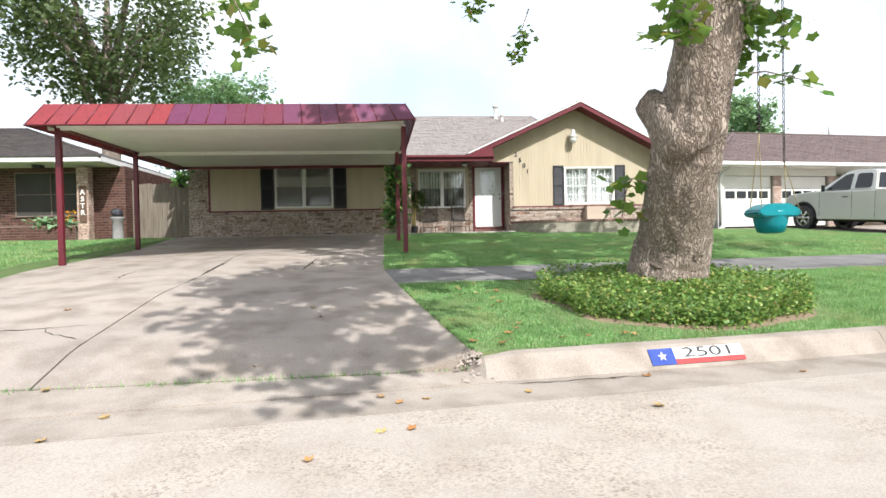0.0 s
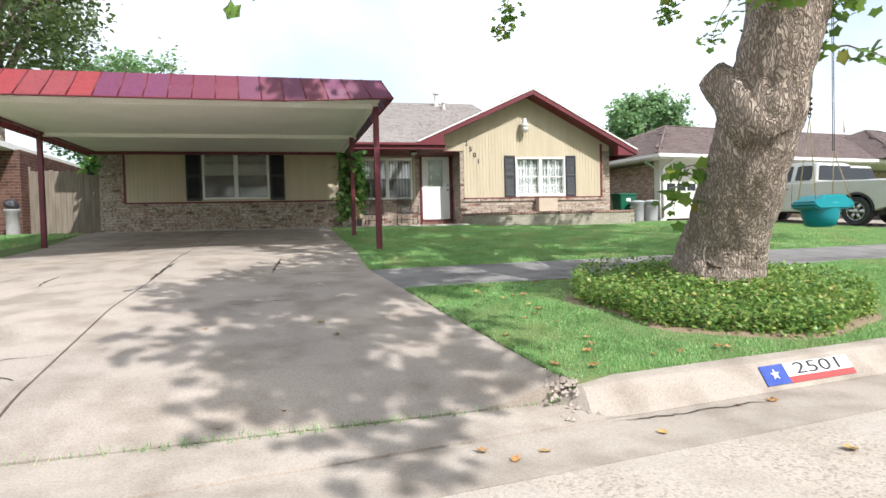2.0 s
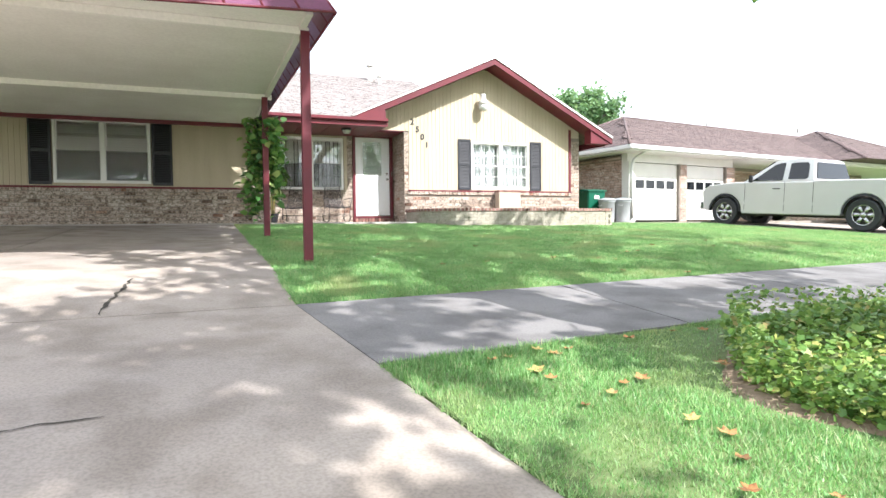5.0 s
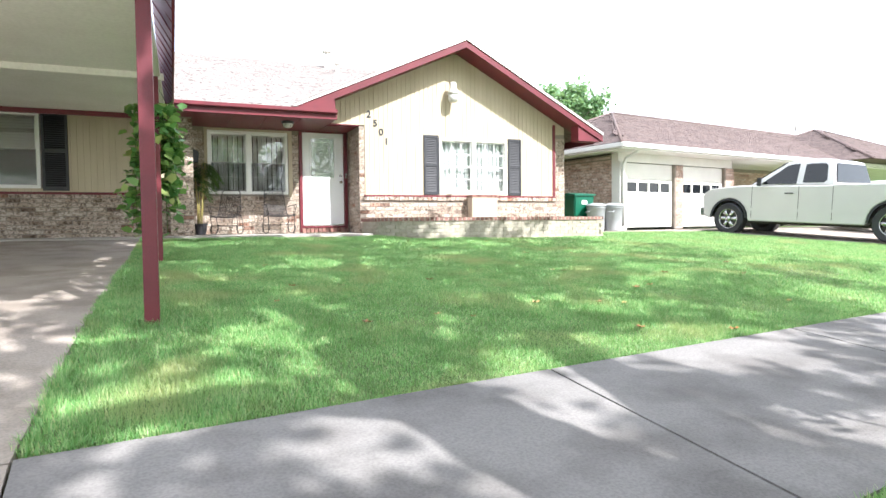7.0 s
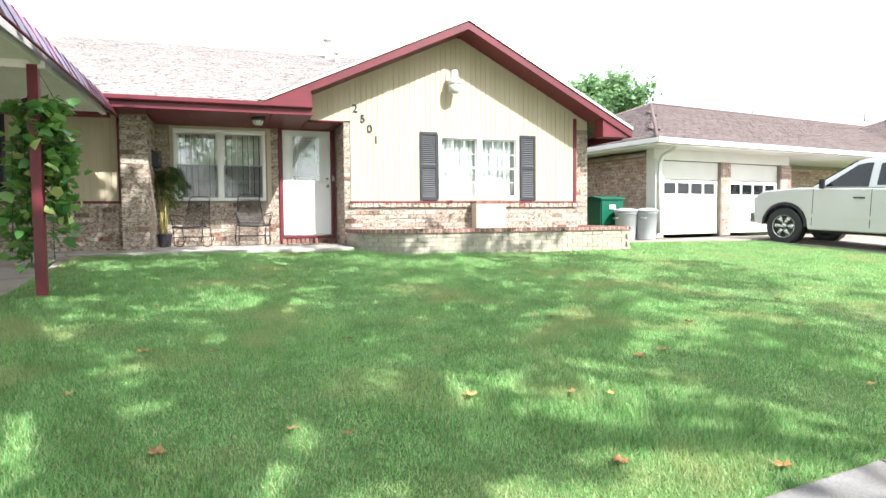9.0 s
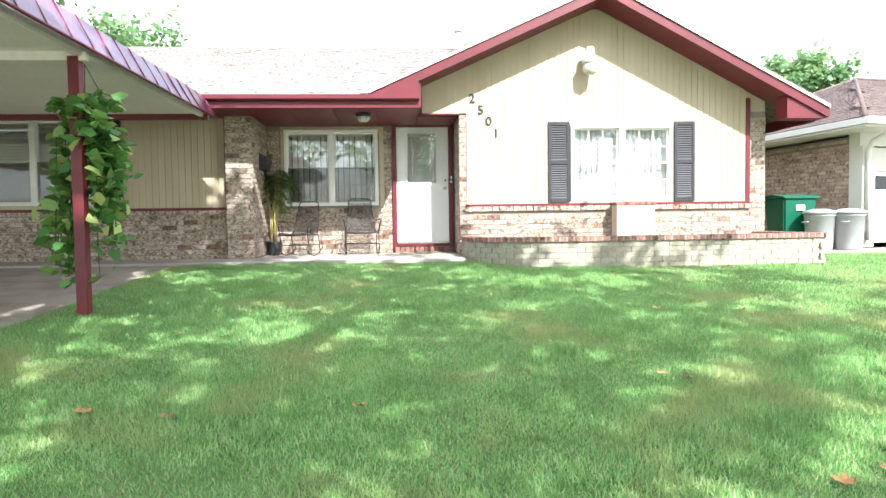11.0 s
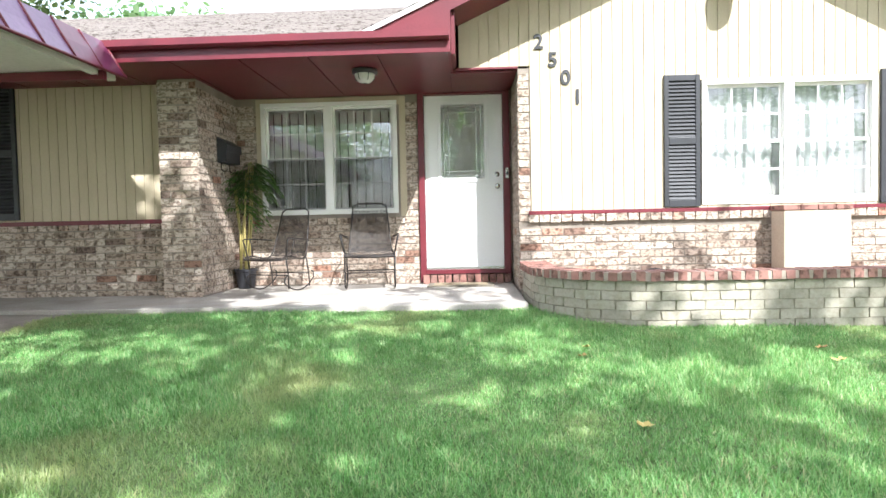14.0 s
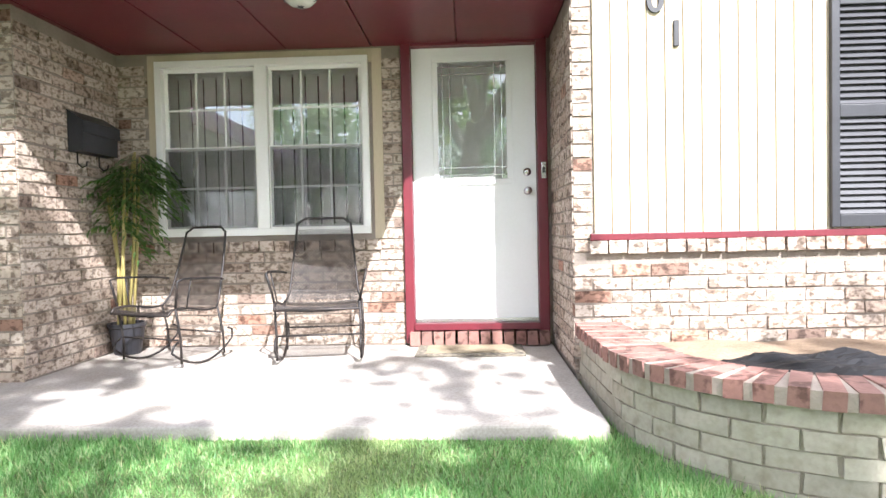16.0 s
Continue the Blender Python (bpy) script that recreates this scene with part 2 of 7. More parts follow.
M_DRYLEAF_OB = piece_surface("dry_leaf", [(0.0, (0.36, 0.16, 0.05)), (0.4, (0.42, 0.24, 0.09)), (0.8, (0.5, 0.38, 0.12)), (1.0, (0.28, 0.14, 0.07))], True, 0.7, 0.3)
def bark(name, pale, mid, dark):
    """Scaly plates with dark furrows between them."""
    m, n, l, p = shader(name)
    g = n.new("ShaderNodeNewGeometry")
    mp = n.new("ShaderNodeMapping")
    mp.inputs["Scale"].default_value = (1, 1, 0.33)
    l.new(g.outputs["Position"], mp.inputs[0])
    warp = n.new("ShaderNodeTexNoise")
    warp.inputs["Scale"].default_value = 9
    l.new(mp.outputs[0], warp.inputs["Vector"])
    add = n.new("ShaderNodeMix")
    add.data_type = "RGBA"
    add.blend_type = "ADD"
    add.inputs[0].default_value = 0.3
    l.new(mp.outputs[0], add.inputs[6])
    l.new(warp.outputs[1], add.inputs[7])
    v = n.new("ShaderNodeTexVoronoi")
    v.feature = "DISTANCE_TO_EDGE"
    v.inputs["Scale"].default_value = 25
    l.new(add.outputs[2], v.inputs["Vector"])
    furrow = ramp(n, l, v.outputs["Distance"], [(0.0, (0.0, 0.0, 0.0)), (0.22, (1, 1, 1))])
    tone = ramp(n, l, noise_at(n, l, 6, 6, (1, 1, 0.5)), [(0.36, mid), (0.62, pale)])
    fine = noise_at(n, l, 55, 5, (1, 1, 0.4))
    tone = mixed(n, l, 0.6, tone, mixed(n, l, 1.0, tone, ramp(n, l, fine, [(0.34, (0.4, 0.4, 0.4)), (0.6, (1.1, 1.1, 1.1))]), "MULTIPLY"))
    l.new(mixed(n, l, furrow, dark, tone), p.inputs["Base Color"])
    p.inputs["Roughness"].default_value = 0.92
    hgt = mixed(n, l, 0.35, furrow, fine)
    bumped(n, l, p, hgt, 0.9, 0.03)
    return m


M_BARK = bark("sycamore_bark", (0.5, 0.415, 0.345), (0.35, 0.28, 0.225), (0.19, 0.145, 0.115))
M_SHINGLE = piece_surface("grey_brown_shingle", [(0.0, (0.28, 0.245, 0.23)), (0.5, (0.33, 0.295, 0.275)), (1.0, (0.25, 0.22, 0.21))], False, 0.95, 0.4, 120)
M_LSHINGLE = piece_surface("dark_shingle", [(0.0, (0.06, 0.05, 0.048)), (0.5, (0.085, 0.07, 0.066)), (1.0, (0.05, 0.042, 0.04))], False, 0.95, 0.4, 120)
M_NSHINGLE = piece_surface("brown_shingle", [(0.0, (0.14, 0.1, 0.092)), (0.5, (0.175, 0.128, 0.118)), (1.0, (0.115, 0.083, 0.077))], False, 0.95, 0.4, 120)
M_WOODFENCE = surface("weathered_fence", (0.24, 0.2, 0.155), (0.15, 0.12, 0.095), 3, 40, 0.9, 0.5, grain=0.5, stretch=(6, 6, 0.5))


# ---- mesh helpers ----
def part(name, bm, material, parent=None, label=""):
    me = bpy.data.meshes.new(name)
    bm.to_mesh(me)
    bm.free()
    me.materials.append(material)
    ob = new(name, me)
    if parent is not None:
        ob.parent = parent
    if label:
        ob["label"] = label
    return ob


def soup(name, verts, faces, material, parent=None, label="", smooth=False):
    me = bpy.data.meshes.new(name)
    me.from_pydata([tuple(v) for v in verts], [], [tuple(f) for f in faces])
    me.materials.append(material)
    if smooth:
        me.shade_smooth()
    ob = new(name, me)
    if parent is not None:
        ob.parent = parent
    if label:
        ob["label"] = label
    return ob


def thing(name, at=(0, 0, 0), label="", category="", group="", kind="", rz=0.0):
    ob = new(name)
    ob.empty_display_size = 0.1
    ob.matrix_world = pose(*at, 0, 0, rz)
    return tagged(ob, label, category, group, kind)


def box(bm, x0, x1, y0, y1, z0, z1, bevel=0.0):
    m = Matrix.LocRotScale(((x0 + x1) / 2, (y0 + y1) / 2, (z0 + z1) / 2), None, (abs(x1 - x0), abs(y1 - y0), abs(z1 - z0)))
    made = bmesh.ops.create_cube(bm, size=1, matrix=m)["verts"]
    if bevel:
        edges = {e for v in made for e in v.link_edges}
        bmesh.ops.bevel(bm, geom=list(edges), offset=bevel, segments=2, affect="EDGES", profile=0.6)


def block(name, x0, x1, y0, y1, z0, z1, material, parent=None, label="", bevel=0.0):
    bm = bmesh.new()
    box(bm, x0, x1, y0, y1, z0, z1, bevel)
    return part(name, bm, material, parent, label)


def tube(bm, points, radii, sides=10, closed_ends=True):
    """A round bar through the points."""
    pts = [Vector(p) for p in points]
    if isinstance(radii, (int, float)):
        radii = [radii] * len(pts)
    rings, up = [], None
    for i, p in enumerate(pts):
        d = (pts[min(i + 1, len(pts) - 1)] - pts[max(i - 1, 0)]).normalized()
        if up is None:
            up = d.orthogonal().normalized()
        up = (up - d * up.dot(d)).normalized()
        side = d.cross(up)
        rings.append([bm.verts.new(p + radii[i] * (math.cos(a) * up + math.sin(a) * side)) for a in (2 * math.pi * k / sides for k in range(sides))])
    for a, b in zip(rings, rings[1:]):
        for k in range(sides):
            bm.faces.new((a[k], a[(k + 1) % sides], b[(k + 1) % sides], b[k]))
    if closed_ends:
        bm.faces.new(rings[0][::-1])
        bm.faces.new(rings[-1])
    for f in bm.faces:
        f.smooth = True


def prism(bm, outline, axis, lo, hi):
    """A flat outline drawn in the two other axes, pulled from lo to hi along the axis."""
    def put(a, b, c):
        return {"x": (c, a, b), "y": (a, c, b), "z": (a, b, c)}[axis]
    first = [bm.verts.new(put(a, b, lo)) for a, b in outline]
    last = [bm.verts.new(put(a, b, hi)) for a, b in outline]
    bm.faces.new(first)
    bm.faces.new(last[::-1])
    for i in range(len(outline)):
        j = (i + 1) % len(outline)
        bm.faces.new((first[j], first[i], last[i], last[j]))
    bmesh.ops.recalc_face_normals(bm, faces=bm.faces)


# ---- the lie of the land ----
def along(x, y):
    return y - 0.14 * (min(max(x, -30), 30) + 1.5)


LAWN_S = (-60, -9.2, -9.0, 3.2, 3.45, 3.62, 6.7, 8.4, 10.2, 13.96, 15.9, 16.9, 17.5, 40, 200)
LAWN_Z = (-0.7, -0.7, -1.02, -1.02, -0.98, -0.70, -0.33, -0.21, 0.01, 0.237, 0.37, 0.425, 0.43, 0.43, 0.5)
DRIVE_S = (3.2, 3.36, 3.9, 4.6, 6.7, 8.4, 10.2, 13.96, 16.9, 18.5)
DRIVE_Z = (-0.9, -0.893, -0.84, -0.64, -0.33, -0.2, 0.01, 0.237, 0.42, 0.47)


def side_fall(x, y):
    """The ground falls away a little towards the neighbour beyond the carport."""
    return float(0.14 * np.clip((-4.6 - x) / 3.2, 0, 1) * np.interp(along(x, y), (5.0, 8.0, 14.5, 17.4), (0, 1, 1, 0)))


def lawn_z(x, y):
    return float(np.interp(along(x, y), LAWN_S, LAWN_Z)) - side_fall(x, y)


def drive_z(x, y):
    return float(np.interp(along(x, y), DRIVE_S, DRIVE_Z)) - side_fall(x, y)


def road_z(x, y):
    return float(np.interp(along(x, y), (-9, -2.8, 2.9, 3.36), (-0.93, -0.84, -0.905, -0.9)))


def patch(name, corner, nx, ny, height, depth, material, parent=None, label="", rough=0.0):
    """A slab over a bent four-sided stretch of the plan: corner(u, v) gives x, y."""
    verts, faces = [], []
    for j in range(ny + 1):
        for i in range(nx + 1):
            x, y = corner(i / nx, j / ny)
            verts.append((x, y, height(x, y) + (rough * noise.noise((x * 2, y * 2, 0)) if rough else 0)))
    w = nx + 1
    for j in range(ny):
        for i in range(nx):
            faces.append((j * w + i, j * w + i + 1, (j + 1) * w + i + 1, (j + 1) * w + i))
    rim = [i for i in range(w)] + [j * w + nx for j in range(1, ny + 1)] + [ny * w + i for i in range(nx - 1, -1, -1)] + [j * w for j in range(ny - 1, 0, -1)]
    base = len(verts)
    verts += [(verts[k][0], verts[k][1], verts[k][2] - depth) for k in rim]
    for a in range(len(rim)):
        b = (a + 1) % len(rim)
        faces.append((rim[b], rim[a], base + a, base + b))
    return soup(name, verts, faces, material, parent, label)


def lerp(a, b, t):
    return a + (b - a) * t


def quad_corner(a, b, c, d):
    """Corner function for a quadrangle: a-b near edge, d-c far edge."""
    def f(u, v):
        return (lerp(lerp(a[0], b[0], u), lerp(d[0], c[0], u), v), lerp(lerp(a[1], b[1], u), lerp(d[1], c[1], u), v))
    return f


def at_s(x, s):
    return (x, s + 0.14 * (min(max(x, -30), 30) + 1.5))


RIGHT = [(3.2, -0.95), (3.54, -1.12), (6.7, -1.74), (8.31, -1.93), (18.0, -1.96)]


def right_x(y):
    """The driveway's edge beside the lawn."""
    return float(np.interp(y, [p[0] for p in RIGHT], [p[1] for p in RIGHT]))


def build_ground():
    xs = list(np.r_[-400, -200, -90, -50, np.arange(-30, -2.9, 0.5), np.arange(-2.5, -0.7, 0.08), np.arange(-0.5, 30.1, 0.5), 50, 90, 200, 400])
    ss = list(np.r_[-400, -150, -60, -30, -9.3, -9.2, -9.0, np.arange(-8.5, 3.2, 1.0), 3.2, 3.45, 3.62, np.arange(3.8, 20.1, 0.3), 24, 30, 45, 80, 150, 400])
    verts, faces = [], []
    for s in ss:
        for x in xs:
            y = s + 0.14 * (min(max(x, -30), 30) + 1.5)
            sunk = 0.25 if -7.85 < x < right_x(y) + 0.2 and 3.2 < s < 17 else 0
            verts.append((x, y, lawn_z(x, y) - sunk + (0.012 * noise.noise((x * 1.1, y * 1.1, 0)) if 3.7 < s < 17 else 0)))
    w = len(xs)
    for j in range(len(ss) - 1):
        for i in range(w - 1):
            faces.append((j * w + i, j * w + i + 1, (j + 1) * w + i + 1, (j + 1) * w + i))
    g = soup("ground", verts, faces, M_SOIL, smooth=True)
    return tagged(g, "short green lawn soil with worn patches", "ground", kind="structure")


build_ground()

# street, in long concrete slabs, and its kerb
road = thing("road", label="pale concrete street with worn aggregate surface", category="street", kind="structure")
for x0 in (-34, -20, -6.5, 7.0, 20.5):
    for s0, s1 in ((-9.0, -2.81), (-2.8, 2.74)):
        patch("slab", quad_corner(at_s(x0, s0), at_s(x0 + 13.48, s0), at_s(x0 + 13.48, s1), at_s(x0, s1)), 14, 8, road_z, 0.15, M_ROAD, road)
    patch("gutter", quad_corner(at_s(x0, 2.75), at_s(x0 + 13.48, 2.75), at_s(x0 + 13.48, 3.34), at_s(x0, 3.34)), 6, 3, road_z, 0.15, M_KERB, road)


def kerb_run(name, x0, x1, s_face, label):
    """A rolled kerb with a sloping face, swept along the street."""
    profile = [(3.345, -1.02), (3.345, -0.895), (3.37, -0.87), (3.47, -0.735), (3.5, -0.71), (3.54, -0.70), (3.62, -0.69), (3.64, -0.71), (3.64, -1.02)]
    n = max(2, int((x1 - x0) / 0.25))
    verts, faces = [], []
    for i in range(n + 1):
        x = lerp(x0, x1, i / n)
        low = max(0.0, 1 - (x - x0) / 0.45) if s_face < 3 else 0.0
        for s, z in profile:
            verts.append((*at_s(x, s + 0.35 * low * low), z - (0.17 * low * low if z > -0.88 else 0) + 0.006 * noise.noise((x * 2, s * 9, 0))))
    k = len(profile)
    for i in range(n):
        for j in range(k - 1):
            faces.append((i * k + j, (i + 1) * k + j, (i + 1) * k + j + 1, i * k + j + 1))
    faces.append(tuple(range(k)))
    faces.append(tuple(range(n * k, n * k + k))[::-1])
    ob = soup(name, verts, faces, M_KERB)
    return tagged(ob, label, "kerb", kind="structure")


for x0, x1, turned in ((-1.34, 2.9, 2), (2.905, 8.9, 4), (8.905, 14.9, 4), (14.905, 30, 4), (-30, -8.6, 4)):
    kerb_run("kerb", x0, x1, turned, "rolled concrete kerb along the street edge")

# driveway slabs


def drive_top(x, y):
    """The slab's surface, rising to the lawn along its outer edge."""
    w = min(max(1 - (right_x(y) - x) / 0.75, 0.0), 1.0)
    low = drive_z(x, y) + 0.012
    return lerp(low, max(low, lawn_z(x, y) - 0.012), w * w)


driveway = thing("driveway", label="cracked beige concrete driveway with leaf stains", category="driveway", kind="structure")
def apron_y(x):
    return 3.55 + 0.07 * (x + 3.86)


def cross_y(x):
    return 8.05 + 0.1 * (x + 4.64)


JOINTS = [apron_y, cross_y, lambda x: 12.8, lambda x: 17.275]
for lower, upper in zip(JOINTS, JOINTS[1:]):
    for x0, x1 in ((-7.9, -4.655), (-4.635, None)):
        def corner(u, v, lower=lower, upper=upper, x0=x0, x1=x1):
            x = lerp(x0, -1.9 if x1 is None else x1, u)
            for _ in range(4):
                y = lerp(lower(x) + 0.008, upper(x) - 0.008, v)
                x = lerp(x0, right_x(y) if x1 is None else x1, u)
            return (x, y)
        patch("slab", corner, 24, 24, drive_top, 0.14, M_DRIVE, driveway)


def gutter_apron(u, v):
    x = lerp(-7.9, -1.02, u)
    return (x, lerp(at_s(x, 3.345)[1], apron_y(x) - 0.006, v))


patch("gutter_apron", gutter_apron, 30, 6, lambda x, y: drive_z(x, y) + 0.006, 0.14, M_KERB, driveway)

for s0, s1, lo, hi in ((3.5, 6.72, 3.62, 6.74), (8.4, 16.9, 8.42, 16.9)):
    def verge_corner(u, v, lo=lo, hi=hi):
        y = lerp(lo, hi, v)
        x = right_x(y) + 0.014 + 0.45 * u
        return (x, lerp(at_s(x, lo)[1], at_s(x, hi)[1], v))
    tagged(patch("lawn_verge", verge_corner, 6, 40, lambda x, y: lawn_z(x, y) + 0.004, 0.3, M_SOIL), "grassy lawn edge along the driveway", "lawn edge", kind="structure")

# sidewalk slabs
sidewalk = thing("sidewalk", label="grey concrete sidewalk crossing the lawn", category="sidewalk", kind="structure")
for k in range(11):
    x0 = -1.83 + 2.45 * k
    a, b = x0 + 0.006, x0 + 2.44
    patch("slab", quad_corner(at_s(-1.737 if k == 0 else a, 6.74), at_s(b, 6.74), at_s(b, 8.42), at_s(-1.924 if k == 0 else a, 8.42)), 6, 5,
          lambda x, y: lawn_z(x, y) + 0.016, 0.12, M_WALK, sidewalk)
for k in range(6):
    a, b = -10.35 - 2.45 * k, -7.93 - 2.45 * k
    patch("slab", quad_corner(at_s(a, 6.74), at_s(b, 6.74), at_s(b, 8.42), at_s(a, 8.42)), 4, 4, lambda x, y: lawn_z(x, y) + 0.016, 0.12, M_WALK, sidewalk)

# porch slab
porch = block("porch_slab", -7.9, 2.1, 17.28, 19.2, 0.2, 0.485, M_SLAB, bevel=0.012)
tagged(porch, "pale swept concrete porch slab", "porch slab", kind="structure")


# ---- masonry ----
BRICK_MESHES = {}


def brick_mesh(key, material, length, height, depth):
    """A handful of slightly uneven bricks that all walls share."""
    if key not in BRICK_MESHES:
        made = []
        for k in range(6):
            r = random.Random(k * 7 + 1)
            v = [(sx * length / 2 + r.uniform(-0.004, 0.004), sy * depth / 2 + (r.uniform(-0.004, 0.003) if sy < 0 else 0), sz * height / 2 + r.uniform(-0.003, 0.003))
                 for sx in (-1, 1) for sy in (-1, 1) for sz in (-1, 1)]
            f = [(0, 1, 3, 2), (4, 6, 7, 5), (0, 4, 5, 1), (2, 3, 7, 6), (0, 2, 6, 4), (1, 5, 7, 3)]
            me = bpy.data.meshes.new("brick")
            me.from_pydata(v, [], f)
            me.materials.append(material)
            made.append(me)
        BRICK_MESHES[key] = made
    return BRICK_MESHES[key]


def brick_run(parent, p, d, length, z0, z1, holes=(), single=(0.0, 0.0), mats=None, course=0.0785, size=(0.208, 0.066, 0.05), proud=0.007, cap=300, top=None):
    """Courses of brick on a wall face that starts at p and runs along d; the outside is to the right of d.
    Bricks between the two distances in 'single' are pieces of their own, the rest are joined."""
    one, rest = mats or (M_BRICK, M_BRICK_REST)
    d = Vector((d[0], d[1], 0)).normalized()
    out = Vector((d.y, -d.x, 0))
    turn = math.atan2(d.y, d.x)
    meshes = brick_mesh((one.name, size), one, *size)
    pitch, verts, faces, count = size[0] + 0.011, [], [], 0
    rows = int((z1 - z0) / course + 0.01)
    rng = random.Random(int(length * 1000) + int(p[0] * 100))
    for row in range(rows):
        zc = z0 + (row + 0.5) * course
        u = -pitch * (0.5 if row % 2 else 0.0)
        while u < length:
            a, b = max(u, 0.002), min(u + size[0], length - 0.002)
            u += pitch
            spans = [(a, b)]
            for h0, h1, hz0, hz1 in holes:
                if hz0 < zc < hz1:
                    cut = []
                    for s, e in spans:
                        if e <= h0 or s >= h1:
                            cut.append((s, e))
                        else:
                            cut += [(s, min(e, h0)), (max(s, h1), e)]
                    spans = cut
            for s, e in spans:
                if e - s < 0.025 or (top and zc + size[1] / 2 > top((s + e) / 2)):
                    continue
                c = Vector((p[0], p[1], 0)) + d * ((s + e) / 2) + out * (proud - size[2] / 2 + rng.uniform(-0.002, 0.003))
                if e - s > size[0] - 0.004 and single[0] <= s <= single[1] and count < cap:
                    ob = new("brick", rng.choice(meshes))
                    ob.parent = parent
                    ob.matrix_basis = Matrix.Translation((c.x, c.y, zc)) @ Matrix.Rotation(turn, 4, "Z")
                    count += 1
                else:
                    k, h = len(verts), (e - s) / 2
                    for sx in (-1, 1):
                        for sy in (-1, 1):
                            for sz in (-1, 1):
                                q = c + d * (sx * h) - out * (sy * size[2] / 2)
                                verts.append((q.x, q.y, zc + sz * size[1] / 2 + rng.uniform(-0.002, 0.002)))
                    faces += [(k, k + 1, k + 3, k + 2), (k + 4, k + 6, k + 7, k + 5), (k, k + 4, k + 5, k + 1), (k + 2, k + 3, k + 7, k + 6), (k, k + 2, k + 6, k + 4), (k + 1, k + 5, k + 7, k + 3)]
    if verts:
        tagged(soup("brickwork", verts, faces, rest, parent), kind="stuff")


def rowlock(parent, p, d, length, z0, height, depth, proud, material_one, width=0.066):
    """Bricks set on edge side by side, as a sill or a coping."""
    d = Vector((d[0], d[1], 0)).normalized()
    out = Vector((d.y, -d.x, 0))
    meshes = brick_mesh((material_one.name, "rowlock", width, depth, height), material_one, width, height, depth)
    n = int(length / (width + 0.009))
    for i in range(n):
        c = Vector((p[0], p[1], 0)) + d * ((i + 0.5) * length / n) + out * (proud - depth / 2)
        ob = new("sill_brick", random.choice(meshes))
        ob.parent = parent
        ob.matrix_basis = Matrix.Translation((c.x, c.y, z0 + height / 2)) @ Matrix.Rotation(math.atan2(d.y, d.x), 4, "Z")


def wall_core(name, along_x, lo, hi, face, thick, z0, z1, holes, material, label, top=None):
    """A wall of real thickness with openings cut right through: lo..hi along its run, its outer face at 'face', thick towards +."""
    bm = bmesh.new()
    cuts = sorted({lo, hi, *[c for h in holes for c in h[:2]]})
    for a, b in zip(cuts, cuts[1:]):
        spans = [(z0, z1)]
        for h0, h1, hz0, hz1 in holes:
            if h0 <= a and b <= h1:
                spans = [s for q0, q1 in spans for s in ((q0, min(q1, hz0)), (max(q0, hz1), q1)) if s[1] - s[0] > 0.001]
        for q0, q1 in spans:
            if along_x:
                box(bm, a, b, face, face + thick, q0, q1)
            else:
                box(bm, face, face + thick, a, b, q0, q1)
    ob = part(name, bm, material)
    return tagged(ob, label, "wall", kind="structure")


def siding(parent, x0, x1, y, z0, top, holes=(), pitch=0.102, thick=0.014):
    """Upright grooved boards, each cut to the slope above it."""
    n = int(round((x1 - x0) / pitch))
    w = (x1 - x0) / n
    for i in range(n):
        a, b = x0 + i * w + 0.0038, x0 + (i + 1) * w - 0.0038
        lows = [z0(a) if callable(z0) else z0]
        spans = [(lows[0], None)]
        for h0, h1, hz0, hz1 in holes:
            if b > h0 and a < h1:
                spans = [(lows[0], hz0), (hz1, None)]
        for lo, hi in spans:
            ta, tb = (top(a), top(b)) if hi is None else (hi, hi)
            if min(ta, tb) - lo < 0.02:
                continue
            bm = bmesh.new()
            prism(bm, [(a, lo), (b, lo), (b, tb), (a, ta)], "y", y - thick, y - 0.0041)
            prism(bm, [(a - 0.0035, lo), (b + 0.0035, lo), (b + 0.0035, tb), (a - 0.0035, ta)], "y", y - 0.004, y)
            part("siding_board", bm, M_SIDING, parent)


LEFT_Y, PIER_Y, GABLE_Y, PORCH_Y = 18.36, 18.14, 18.27, 19.2
W0, W1, W2 = (-5.40, -3.58, 1.35, 2.70), (-0.82, 0.785, 1.32, 2.63), (3.93, 5.62, 1.315, 2.55)
DOOR = (1.03, 2.085, 0.5, 2.73)
APEX, EAVE_L, EAVE_R = (4.34, 4.61), (0.49, 2.88), (7.88, 2.76)


def rake(x):
    """Height of the gable roof's upper edge over x."""
    if x < APEX[0]:
        return lerp(EAVE_L[1], APEX[1], (x - EAVE_L[0]) / (APEX[0] - EAVE_L[0]))
    return lerp(APEX[1], EAVE_R[1], (x - APEX[0]) / (EAVE_R[0] - APEX[0]))


def gable_top(x):
    return rake(x) - 0.19


# left wall under the carport
wall_left = wall_core("wall_left", True, -8.05, -1.52, LEFT_Y, 0.22, 0.2, 2.74, [W0], M_MORTAR, "brick front wall with cream panelling under the carport")
brick_run(wall_left, (-8.05, LEFT_Y), (1, 0), 6.53, 0.47, 1.19, single=(4.2, 6.6))
brick_run(wall_left, (-8.05, LEFT_Y), (1, 0), 0.62, 1.19, 2.7)
rowlock(wall_left, (-7.4, LEFT_Y), (1, 0), 5.88, 1.185, 0.066, 0.09, 0.03, M_BRICK, 0.1)
siding(wall_left, -7.38, -1.59, LEFT_Y - 0.004, 1.29, lambda x: 2.74, [W0])
